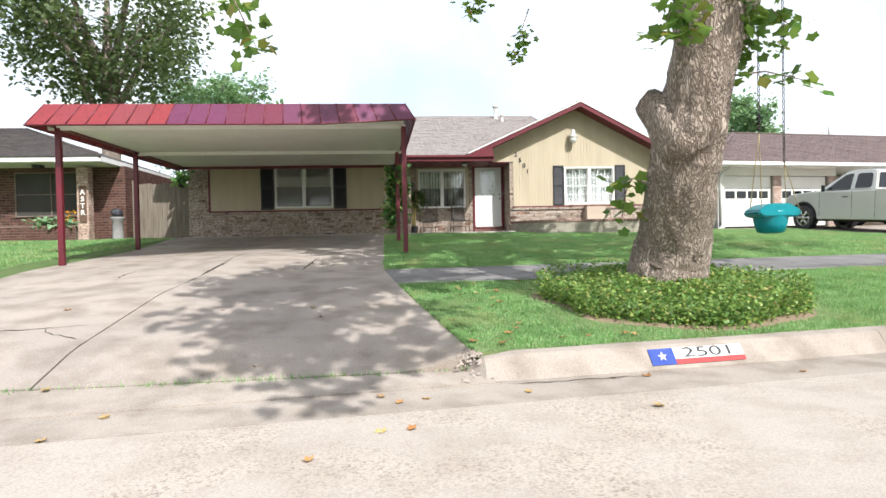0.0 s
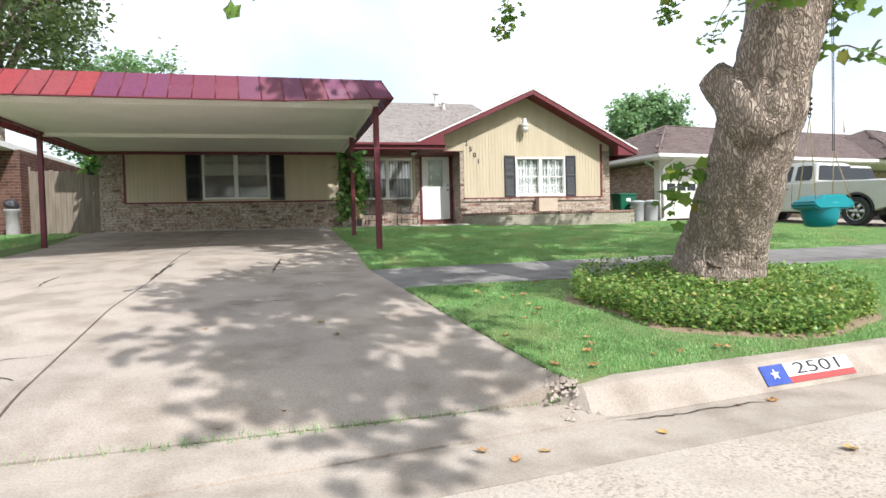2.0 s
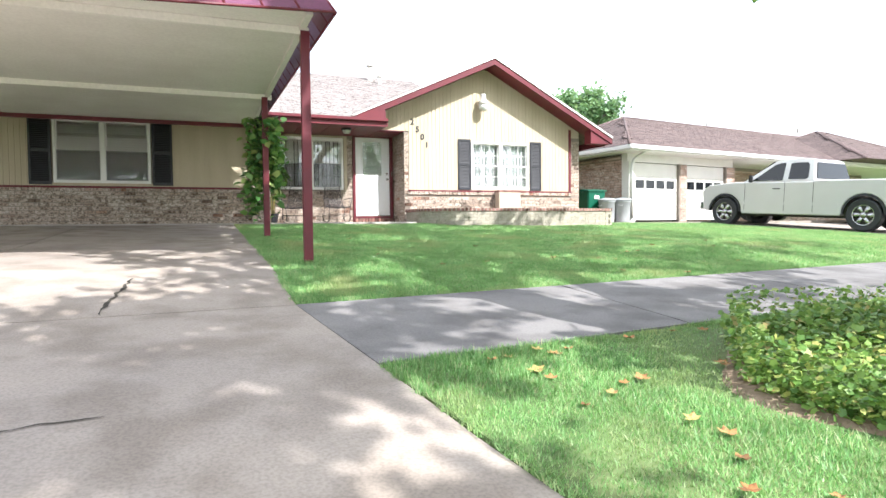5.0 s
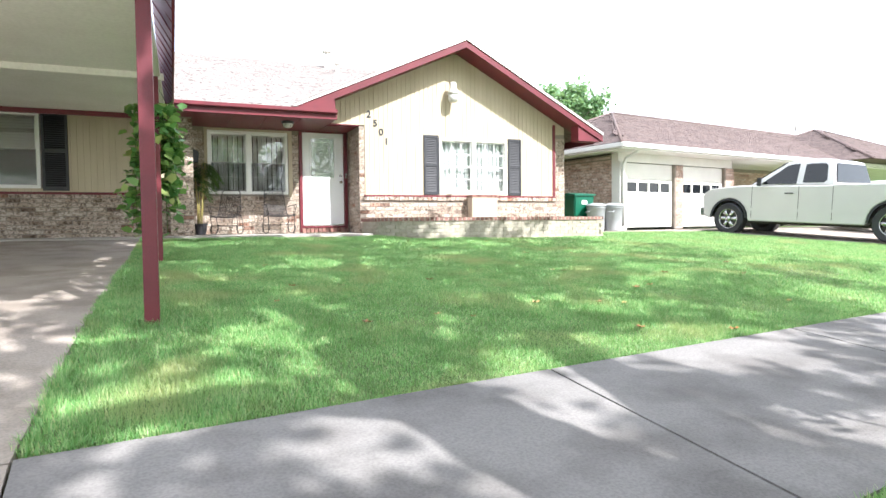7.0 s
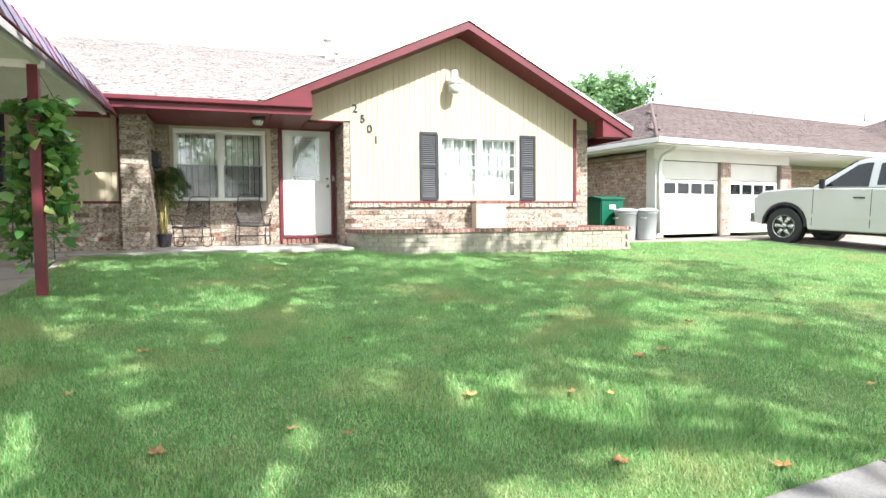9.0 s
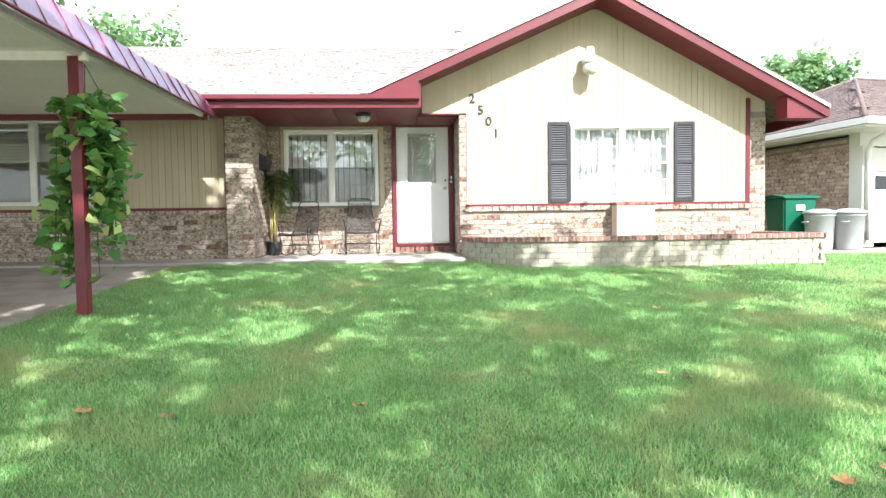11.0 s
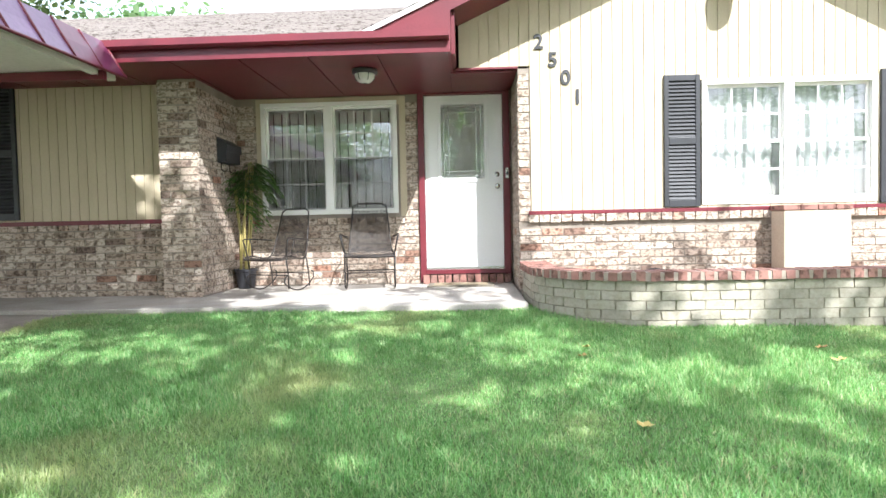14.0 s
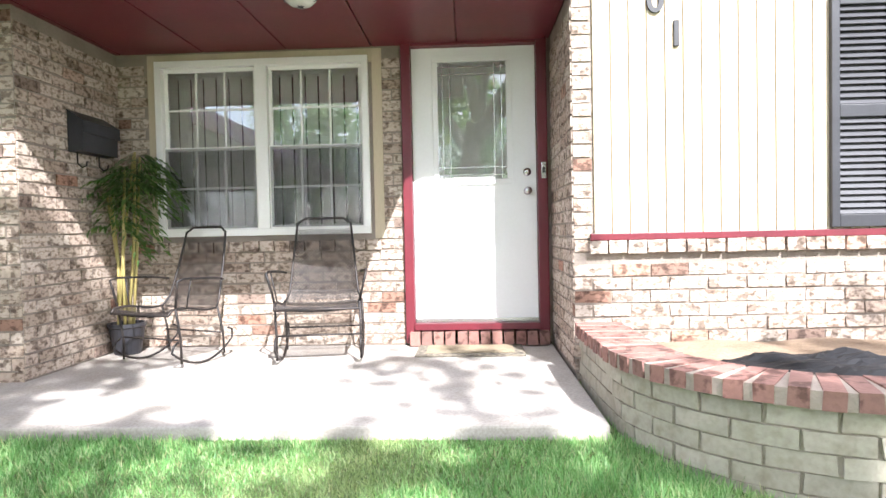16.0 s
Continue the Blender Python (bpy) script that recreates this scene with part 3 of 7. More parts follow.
for x0, x1, z0, z1 in ((-7.42, -1.525, 1.245, 1.29), (-7.44, -7.38, 1.29, 2.74), (-1.59, -1.525, 1.29, 2.74)):
    tagged(block("trim", x0, x1, LEFT_Y - 0.035, LEFT_Y - 0.002, z0, z1, M_RED, bevel=0.004), "dark red painted trim board", "trim", kind="structure")

# porch pier and return
pier = wall_core("wall_pier", True, -1.518, -1.12, PIER_Y, 1.3, 0.2, 2.72, [], M_MORTAR, "square tumbled-brick pier beside the porch")
brick_run(pier, (-1.52, PIER_Y), (1, 0), 0.4, 0.47, 2.68, single=(0, 1))
brick_run(pier, (-1.12, PIER_Y), (0, 1), 1.06, 0.49, 2.68, single=(0, 2))
brick_run(pier, (-1.518, LEFT_Y), (0, -1), 0.22, 0.47, 2.68)

# porch back wall
wall_porch = wall_core("wall_porch", True, -1.118, 2.3, PORCH_Y, 0.22, 0.2, 2.8, [W1, DOOR], M_MORTAR, "tumbled-brick porch wall with window and front door")
brick_run(wall_porch, (-1.12, PORCH_Y), (1, 0), 3.24, 0.49, 2.68, [(0.24, 1.98, 1.275, 2.8), (DOOR[0] + 1.11, 3.3, 0, 3)], single=(0, 4))
rowlock(wall_porch, (-0.86, PORCH_Y), (1, 0), 1.72, 1.2, 0.075, 0.1, 0.035, M_BRICK, 0.1)
rowlock(wall_porch, (1.06, PORCH_Y), (1, 0), 1.02, 0.49, 0.1, 0.2, 0.12, M_CAP, 0.07)

# return to the gable wing
wing_side = wall_core("wall_wing_side", False, GABLE_Y, PORCH_Y, 2.12, 0.2, 0.2, 2.72, [], M_MORTAR, "tumbled-brick return wall beside the front door")
brick_run(wing_side, (2.12, PORCH_Y), (0, -1), 0.93, 0.49, 2.68, single=(0, 2))

# gable wing front
wall_gable = wall_core("wall_gable", True, 2.322, 7.2, GABLE_Y, 0.22, 0.2, 2.76, [W2], M_MORTAR, "gabled front wall of cream grooved siding over brick")
bm = bmesh.new()
prism(bm, [(1.53, 2.761), (7.2, 2.761), (7.2, gable_top(7.2)), (4.32, gable_top(4.32)), (1.53, gable_top(1.53))], "y", GABLE_Y, GABLE_Y + 0.2)
tagged(part("wall_gable_peak", bm, M_SIDING), "cream gable peak above the front window", "wall", kind="structure")
brick_run(wall_gable, (2.12, GABLE_Y), (1, 0), 5.08, 0.41, 1.18, single=(0, 3.2))
brick_run(wall_gable, (2.12, GABLE_Y), (1, 0), 0.11, 1.18, 2.68, single=(0, 0))
brick_run(wall_gable, (6.93, GABLE_Y), (1, 0), 0.27, 1.18, 2.68)
rowlock(wall_gable, (2.2, GABLE_Y), (1, 0), 4.75, 1.175, 0.075, 0.11, 0.04, M_BRICK, 0.1)
siding(wall_gable, 2.235, 6.86, GABLE_Y - 0.004, 1.29, gable_top, [W2])
siding(wall_gable, 1.53, 2.235, GABLE_Y - 0.004, 2.74, gable_top)
for x0, x1, z0, z1, y in ((2.21, 6.93, 1.25, 1.29, GABLE_Y - 0.035), (6.862, 6.93, 1.291, 2.98, GABLE_Y - 0.035), (1.5, 2.12, 2.715, 2.739, GABLE_Y - 0.03)):
    tagged(block("trim", x0, x1, y, GABLE_Y - 0.002, z0, z1, M_RED, bevel=0.004), "dark red painted trim board", "trim", kind="structure")

# plain walls that close the house
wall_east = wall_core("wall_east", False, GABLE_Y + 0.221, 29.0, 7.0, 0.2, 0.2, 2.75, [], M_MORTAR, "brick side wall of the house")
brick_run(wall_east, (7.2, GABLE_Y), (0, 1), 4.0, 0.41, 2.7)
wall_core("wall_west", False, LEFT_Y + 0.221, 29.0, -8.05, 0.2, 0.2, 2.75, [], M_MORTAR, "plain side wall of the house")
wall_core("wall_back", True, -8.05, 7.2, 29.0, 0.2, 0.2, 2.75, [], M_MORTAR, "plain back wall of the house")
# inner walls coloured near black, so the rooms look unlit through the glass
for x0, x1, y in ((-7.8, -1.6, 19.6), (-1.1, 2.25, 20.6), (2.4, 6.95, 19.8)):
    tagged(block("wall_inner", x0, x1, y, y + 0.1, 0.3, 2.7, M_DARK), "inner wall coloured dark to look unlit behind the windows", "wall", kind="structure")


# ---- roofs ----
def shingles(parent, origin, u, v, cols_len, rows_len, material, tab=0.3, expo=0.14, keep=None, name="shingling"):
    """Overlapping tabs up a slope; u along the eave, v up the slope."""
    origin, u, v = Vector(origin), Vector(u).normalized(), Vector(v).normalized()
    nrm = u.cross(v).normalized()
    verts, faces = [], []
    rng = random.Random(5)
    for r in range(int(rows_len / expo)):
        shift = (r % 2) * tab / 2 + rng.uniform(-0.02, 0.02)
        for c in range(-1, int(cols_len / tab) + 1):
            a, b = max(c * tab + shift + 0.004, 0), min((c + 1) * tab + shift - 0.004, cols_len)
            if b - a < 0.02:
                continue
            lo, hi = r * expo - rng.uniform(0, 0.006), (r + 1) * expo + 0.03
            mid = origin + u * ((a + b) / 2) + v * ((lo + hi) / 2)
            if keep and not keep(mid):
                continue
            k = len(verts)
            lift = 0.012 + rng.uniform(-0.002, 0.004)
            for q, n in ((a, lo), (b, lo), (b, hi), (a, hi)):
                w = origin + u * q + v * n
                verts += [tuple(w + nrm * (lift if n == lo else 0.002)), tuple(w - nrm * 0.004)]
            faces += [(k, k + 2, k + 4, k + 6), (k + 1, k + 3, k + 2, k), (k + 3, k + 5, k + 4, k + 2), (k + 7, k + 1, k, k + 6)]
    return tagged(soup(name, verts, faces, material, parent), kind="stuff")


EAVE_Y, EAVE_Z, RIDGE_Y, RIDGE_Z = 17.42, 2.86, 24.0, 5.38
roof = thing("roof", label="weathered grey-brown shingle roof with low pitch", category="roof", kind="structure")
PITCH = (RIDGE_Z - EAVE_Z) / (RIDGE_Y - EAVE_Y)
valley = (APEX[0] - 0.1, EAVE_Y + (rake(APEX[0] - 0.1) - EAVE_Z) / PITCH)
flat = [(-8.7, EAVE_Y), (EAVE_L[0], EAVE_Y), valley, (valley[0], RIDGE_Y), (-8.7, RIDGE_Y)]
verts = [(x, y, EAVE_Z + PITCH * (y - EAVE_Y) - d) for d in (0.004, 0.05) for x, y in flat]
soup("deck", verts, [(0, 1, 2, 3, 4), (9, 8, 7, 6, 5)] + [(i, (i + 1) % 5, 5 + (i + 1) % 5, 5 + i) for i in range(5)], M_NSHINGLE, roof)
verts = [(-8.7, RIDGE_Y, RIDGE_Z - 0.004), (valley[0], RIDGE_Y, RIDGE_Z - 0.004), (valley[0] + 3, 30.6, EAVE_Z), (-8.7, 30.6, EAVE_Z)]
soup("deck", verts, [(3, 2, 1, 0)], M_NSHINGLE, roof)
soup("deck", [(valley[0], RIDGE_Y, RIDGE_Z - 0.004), (valley[0], valley[1], EAVE_Z + PITCH * (valley[1] - EAVE_Y)), (valley[0] + 3, 30.6, EAVE_Z), (valley[0] + 3, valley[1], 3.0)], [(0, 1, 3), (0, 3, 2)], M_NSHINGLE, roof)
slope = Vector((0, RIDGE_Y - EAVE_Y, RIDGE_Z - EAVE_Z))
shingles(roof, (-8.7, EAVE_Y, EAVE_Z), (1, 0, 0), slope, 12.9, slope.length, M_SHINGLE, keep=lambda p: p.x < EAVE_L[0] or p.z > rake(p.x) - 0.03)
for x0, x1, i in ((EAVE_L[0] - 0.02, APEX[0], 0), (APEX[0], EAVE_R[0], 1)):
    bm = bmesh.new()
    prism(bm, [(x0, rake(x0) - 0.05), (x1, rake(x1) - 0.05), (x1, rake(x1) - 0.004), (x0, rake(x0) - 0.004)], "y", 17.66, 25.5)
    part("deck", bm, M_NSHINGLE, roof)
vl = Vector((APEX[0] - EAVE_L[0], 0, APEX[1] - EAVE_L[1]))
shingles(roof, (EAVE_L[0], 25.5, EAVE_L[1]), (0, -1, 0), vl, 7.86, vl.length, M_SHINGLE)
vr = Vector((APEX[0] - EAVE_R[0], 0, APEX[1] - EAVE_R[1]))
shingles(roof, (EAVE_R[0], 17.64, EAVE_R[1]), (0, 1, 0), vr, 7.86, vr.length, M_SHINGLE)

# fascias, soffits and the red cornice return
for k, (x0, x1) in enumerate(((0.55, APEX[0]), (APEX[0], EAVE_R[0]))):
    bm = bmesh.new()
    prism(bm, [(x0, rake(x0) - 0.2), (x1, rake(x1) - 0.2), (x1, rake(x1) - 0.052), (x0, rake(x0) - 0.052)], "y", 17.67, 17.7)
    tagged(part("fascia", bm, M_RED), "dark red rake board along the gable", "fascia", kind="structure")
    bm = bmesh.new()
    a = 1.5 if k == 0 else x0
    prism(bm, [(a, rake(a) - 0.188), (x1, rake(x1) - 0.188), (x1, rake(x1) - 0.17), (a, rake(a) - 0.17)], "y", 17.7, GABLE_Y - 0.02)
    tagged(part("soffit", bm, M_RED), "dark red soffit under the gable overhang", "soffit", kind="structure")
    bm = bmesh.new()
    prism(bm, [(x0, rake(x0) - 0.05), (x1, rake(x1) - 0.05), (x1, rake(x1) - 0.005), (x0, rake(x0) - 0.005)], "y", 17.645, 17.669)
    tagged(part("drip_edge", bm, M_WHITE), "thin white metal drip edge", "drip edge", kind="structure")
bm = bmesh.new()
prism(bm, [(0.5, 2.745), (1.47, 2.745), (1.47, rake(1.47) - 0.2), (0.55, 2.87)], "y", 17.66, 17.72)
tagged(part("cornice_return", bm, M_RED), "dark red boxed cornice return", "cornice", kind="structure")
tagged(block("fascia", 7.84, 7.88, 18.001, 25.5, 2.55, 2.71, M_RED), "dark red eave board", "fascia", kind="structure")
bm = bmesh.new()
prism(bm, [(7.215, 2.56), (7.86, 2.56), (7.86, rake(7.86) - 0.2), (7.215, rake(7.215) - 0.2)], "y", 17.705, 18.0)
tagged(part("cornice_return", bm, M_RED), "dark red boxed cornice return", "cornice", kind="structure")
for nm, x0, x1, y0, y1, z0, z1 in (("fascia", -8.7, 1.47, 17.44, 17.47, 2.68, 2.83), ("fascia", 1.44, 1.47, 17.471, 18.25, 2.7, 2.83)):
    tagged(block(nm, x0, x1, y0, y1, z0, z1, M_RED, bevel=0.004), "dark red eave board", "fascia", kind="structure")
bm = bmesh.new()
prism(bm, [(17.36, 2.80), (17.36, 2.86), (17.375, 2.86), (17.44, 2.86), (17.44, 2.78), (17.38, 2.78)], "x", -1.75, 1.46)
tagged(part("gutter", bm, M_RED), "dark red metal gutter along the eave", "gutter", kind="structure")

block("cornice_side", 1.472, 1.505, 17.725, GABLE_Y - 0.005, 2.74, 3.12, M_RED)
tagged(bpy.data.objects["cornice_side"], "dark red boxed cornice return", "cornice", kind="structure")
# porch ceiling of grooved red-brown boards
bm = bmesh.new()
n = 16
for i in range(n):
    x0 = -8.0 + i * 0.63
    box(bm, x0, x0 + 0.62, 17.475 if x0 < 1.4 else GABLE_Y + 0.01, PORCH_Y - 0.005, 2.692, 2.71, 0.004)
box(bm, -8.0, 1.45, 17.475, PORCH_Y, 2.712, 2.73)
box(bm, 1.451, 2.11, GABLE_Y + 0.01, PORCH_Y, 2.712, 2.73)
tagged(part("ceiling", bm, M_RED), "dark red boarded porch ceiling", "ceiling", kind="structure")


# ---- windows, shutters, door ----
def window(name, x0, x1, z0, z1, y, label, inside, grilles=True, screens=True):
    """A twin double-hung window with grilles, casing, glass and what hangs behind it."""
    w = thing(name, ((x0 + x1) / 2, y, z0), label, "window", kind="structure")
    ox, oz = (x0 + x1) / 2, z0
    hw, h = (x1 - x0) / 2, z1 - z0
    bm = bmesh.new()
    for a, b, c, d in ((-hw, hw, 0, 0.05), (-hw, hw, h - 0.05, h), (-hw, -hw + 0.05, 0.05, h - 0.05), (hw - 0.05, hw, 0.05, h - 0.05), (-0.045, 0.045, 0.05, h - 0.05)):
        box(bm, a, b, -0.03, 0.08, c, d, 0.004)
    part("window_frame", bm, M_WHITE, w)
    for side in (-1, 1):
        a, b = (-hw + 0.05, -0.045) if side < 0 else (0.045, hw - 0.05)
        for lo, hi, yy in ((0.05, h / 2 + 0.015, 0.012), (h / 2 - 0.015, h - 0.05, 0.036)):
            bm = bmesh.new()
            t = 0.028
            for e, f, g, k in ((a, b, lo, lo + t), (a, b, hi - t, hi), (a, a + t, lo + t, hi - t), (b - t, b, lo + t, hi - t)):
                box(bm, e, f, yy - 0.012, yy + 0.012, g, k, 0.002)
            s = part("sash", bm, M_WHITE, w)
            part_bm = bmesh.new()
            box(part_bm, a + t - 0.003, b - t + 0.003, yy - 0.003, yy + 0.003, lo + t - 0.003, hi - t + 0.003)
            pane = part("pane", part_bm, M_GLASS, s)
            pane.visible_shadow = False
            bm = bmesh.new()
            for k in (1, 2):
                q = lerp(a + t, b - t, k / 3)
                box(bm, q - 0.008, q + 0.008, yy - 0.011, yy - 0.0035, lo + t, hi - t)
            q = (lo + hi) / 2
            box(bm, a + t, b - t, yy - 0.0108, yy - 0.0035, q - 0.008, q + 0.008)
            if grilles:
                part("grille", bm, M_WHITE, s)
            else:
                bm.free()
            if screens and lo < 0.1:
                sc = block("insect_screen", a + 0.01, b - 0.01, yy - 0.022, yy - 0.02, lo + 0.01, hi - 0.01, M_SCREEN, s, "fine dark insect screen")
                sc.visible_shadow = False
    if inside == "vertical":
        n = int(2 * hw / 0.098)
        for i in range(n):
            bm = bmesh.new()
            box(bm, -0.042, 0.042, -0.001, 0.001, 0.06, h - 0.09)
            bl = part("blind_slat", bm, M_BLIND, w)
            bl.matrix_basis = pose(lerp(-hw + 0.06, hw - 0.06, i / (n - 1)), 0.13, 0, 0, 0, 12 + 7 * math.sin(i * 2.3))
        block("head_rail", -hw + 0.02, hw - 0.02, 0.13, 0.19, h - 0.09, h - 0.04, M_WHITE, w)
    elif inside == "horizontal":
        bm = bmesh.new()
        n = int(h / 0.05)
        for i in range(n):
            z = 0.03 + i * 0.05
            prism(bm, [(0.085, z), (0.086, z - 0.0015), (0.102, z + 0.047), (0.101, z + 0.0485)], "x", -hw + 0.03, hw - 0.03)
        part("blind", bm, M_BLIND, w, "closed horizontal blind")
    else:
        for a, b in ((-hw, -0.02), (0.02, hw)):
            verts, faces = [], []
            m = 70
            for i in range(m + 1):
                x = lerp(a, b, i / m)
                yy = 0.14 + 0.02 * math.sin(x * 62) + 0.008 * math.sin(x * 131)
                verts += [(x, yy, 0.0), (x, yy, h), (x, yy + 0.003, 0.0), (x, yy + 0.003, h)]
            for i in range(m):
                k = i * 4
                faces += [(k, k + 4, k + 5, k + 1), (k + 2, k + 3, k + 7, k + 6)]
            soup("curtain", verts, faces, M_CURTAIN, w, "white sheer curtain", smooth=True)
    return w


window("window_1", *W0, LEFT_Y, "white twin sash window with drawn blind under the carport", "horizontal", grilles=False)
window("window_2", *W1, PORCH_Y, "white twin sash window with vertical blinds on the porch", "vertical")
window("window_3", *W2, GABLE_Y, "white twin sash window with sheer curtains in the gable", "curtain", screens=False)
# cream casing round the porch window
bm = bmesh.new()
for a, b, c, d in ((-0.88, -0.802, 1.28, 2.68), (0.812, 0.885, 1.28, 2.68), (-0.802, 0.812, 2.582, 2.68)):
    box(bm, a, b, PORCH_Y - 0.012, PORCH_Y + 0.05, c, d, 0.004)
tagged(part("window_casing", bm, M_SIDING), "cream painted casing round the porch window", "casing", kind="structure")


def shutter(x0, x1, z0, z1, y):
    s = thing("shutter", ((x0 + x1) / 2, y, z0), "black louvred plastic window shutter", "shutter", "window shutters")
    hw, h = (x1 - x0) / 2, z1 - z0
    bm = bmesh.new()
    for a, b, c, d in ((-hw, -hw + 0.045, 0, h), (hw - 0.045, hw, 0, h), (-hw + 0.045, hw - 0.045, 0, 0.07), (-hw + 0.045, hw - 0.045, h - 0.06, h), (-hw + 0.045, hw - 0.045, h * 0.5 - 0.035, h * 0.5 + 0.035)):
        box(bm, a, b, -0.03, 0, c, d, 0.004)
    box(bm, -hw + 0.02, hw - 0.02, -0.006, -0.001, 0.02, h - 0.02)
    part("stile_frame", bm, M_BLACK, s)
    for lo, hi in ((0.07, h * 0.5 - 0.035), (h * 0.5 + 0.035, h - 0.06)):
        n = int((hi - lo) / 0.036)
        for i in range(n):
            bm = bmesh.new()
            z = lo + (i + 0.1) * (hi - lo) / n
            prism(bm, [(-0.027, z), (-0.022, z - 0.004), (-0.006, z + 0.022), (-0.010, z + 0.027)], "x", -hw + 0.046, hw - 0.046)
            part("louvre", bm, M_BLACK, s)
    return s


for x0, x1, z0, z1, y in ((-5.83, -5.43, 1.31, 2.72, LEFT_Y - 0.02), (-3.55, -3.15, 1.31, 2.72, LEFT_Y - 0.02), (3.555, 3.905, 1.30, 2.60, GABLE_Y - 0.02), (5.645, 5.985, 1.30, 2.60, GABLE_Y - 0.02)):
    shutter(x0, x1, z0, z1, y)


def front_door():
    d = thing("door_1", (1.555, PORCH_Y, 0.6), "white half-glazed front door in a dark red frame", "door", kind="structure")
    hw = 0.452
    bm = bmesh.new()
    for a, b, c, e in ((-0.525, -0.456, -0.1, 2.13), (0.456, 0.53, -0.1, 2.13), (-0.456, 0.456, 2.072, 2.13)):
        box(bm, a, b, -0.05, 0.14, c, e, 0.006)
    part("door_frame", bm, M_RED, d, "dark red jambs")
    block("threshold", -0.456, 0.456, -0.07, 0.14, 0.0, 0.045, M_RED, d)
    bm = bmesh.new()
    gx0, gx1, gz0, gz1 = -0.28, 0.26, 1.08, 1.98
    for a, b, c, e in ((-hw, gx0, 0.05, 2.068), (gx1, hw, 0.05, 2.068), (gx0, gx1, 0.05, gz0), (gx0, gx1, gz1, 2.068)):
        box(bm, a, b, 0.01, 0.055, c, e)
    leaf = part("leaf", bm, M_DOOR, d)
    bm = bmesh.new()
    for a, b, c, e in ((gx0 - 0.02, gx1 + 0.02, gz0 - 0.02, gz0 + 0.02), (gx0 - 0.02, gx1 + 0.02, gz1 - 0.02, gz1 + 0.02), (gx0 - 0.02, gx0 + 0.02, gz0 + 0.02, gz1 - 0.02), (gx1 - 0.02, gx1 + 0.02, gz0 + 0.02, gz1 - 0.02)):
        box(bm, a, b, -0.004, 0.0099, c, e, 0.003)
    part("glass_bead", bm, M_DOOR, leaf)
    pane = block("pane", gx0 + 0.01, gx1 - 0.01, 0.015, 0.021, gz0 + 0.01, gz1 - 0.01, M_GLASS, leaf, "leaded glass pane")
    pane.visible_shadow = False
    bm = bmesh.new()
    for f in (0.1, 0.2, 0.8, 0.9):
        x = lerp(gx0, gx1, f)
        box(bm, x - 0.003, x + 0.003, 0.0115, 0.0145, gz0 + 0.02, gz1 - 0.02)
    for f in (0.06, 0.12, 0.88, 0.94):
        z = lerp(gz0, gz1, f)
        box(bm, gx0 + 0.02, gx1 - 0.02, 0.0118, 0.0142, z - 0.003, z + 0.003)
    part("lead_came", bm, M_CHROME, leaf)
    # white sheet added behind the pane for the glass's bright, frosted look
    block("backing", gx0 - 0.02, gx1 + 0.02, 0.0235, 0.03, gz0 + 0.008, gz1 - 0.008, M_WHITE, leaf, "white sheet put behind the glass to brighten it")
    block("sweep", -hw, hw, 0.0, 0.02, 0.046, 0.075, M_CHROME, d)
    for z, r, dd in ((1.145, 0.03, 0.03), (1.005, 0.028, 0.05)):
        bm = bmesh.new()
        tube(bm, [(0.385, 0.01, z), (0.385, 0.0, z), (0.385, -dd * 0.3, z)], [r, r, r * 0.9], 20)
        k = part("lock" if z > 1.1 else "handle_rose", bm, M_CHROME, leaf)
        if z < 1.1:
            bm = bmesh.new()
            tube(bm, [(0.385, -0.015, z), (0.385, -0.035, z), (0.385, -0.045, z), (0.385, -0.06, z), (0.385, -0.068, z)], [0.012, 0.012, 0.024, 0.028, 0.015], 20)
            part("knob", bm, M_CHROME, leaf)
    return d


front_door()


# ---- carport ----
CP_X0, CP_X1, CP_Y0, CP_Y1 = -8.0, -1.33, 9.58, 17.43


def cp_z(y):
    return lerp(2.44, 2.535, (y - CP_Y0) / (CP_Y1 - CP_Y0))


carport = thing("carport", (0, 0, 0), "low flat carport with faded red metal edging on red posts", "carport")


random.seed(3)


def sag(x):
    """The edging's lower lip hangs deeper away from the lawn side."""
    return 0.075 * min(max((-1.4 - x) / 1.6, 0.0), 1.0)


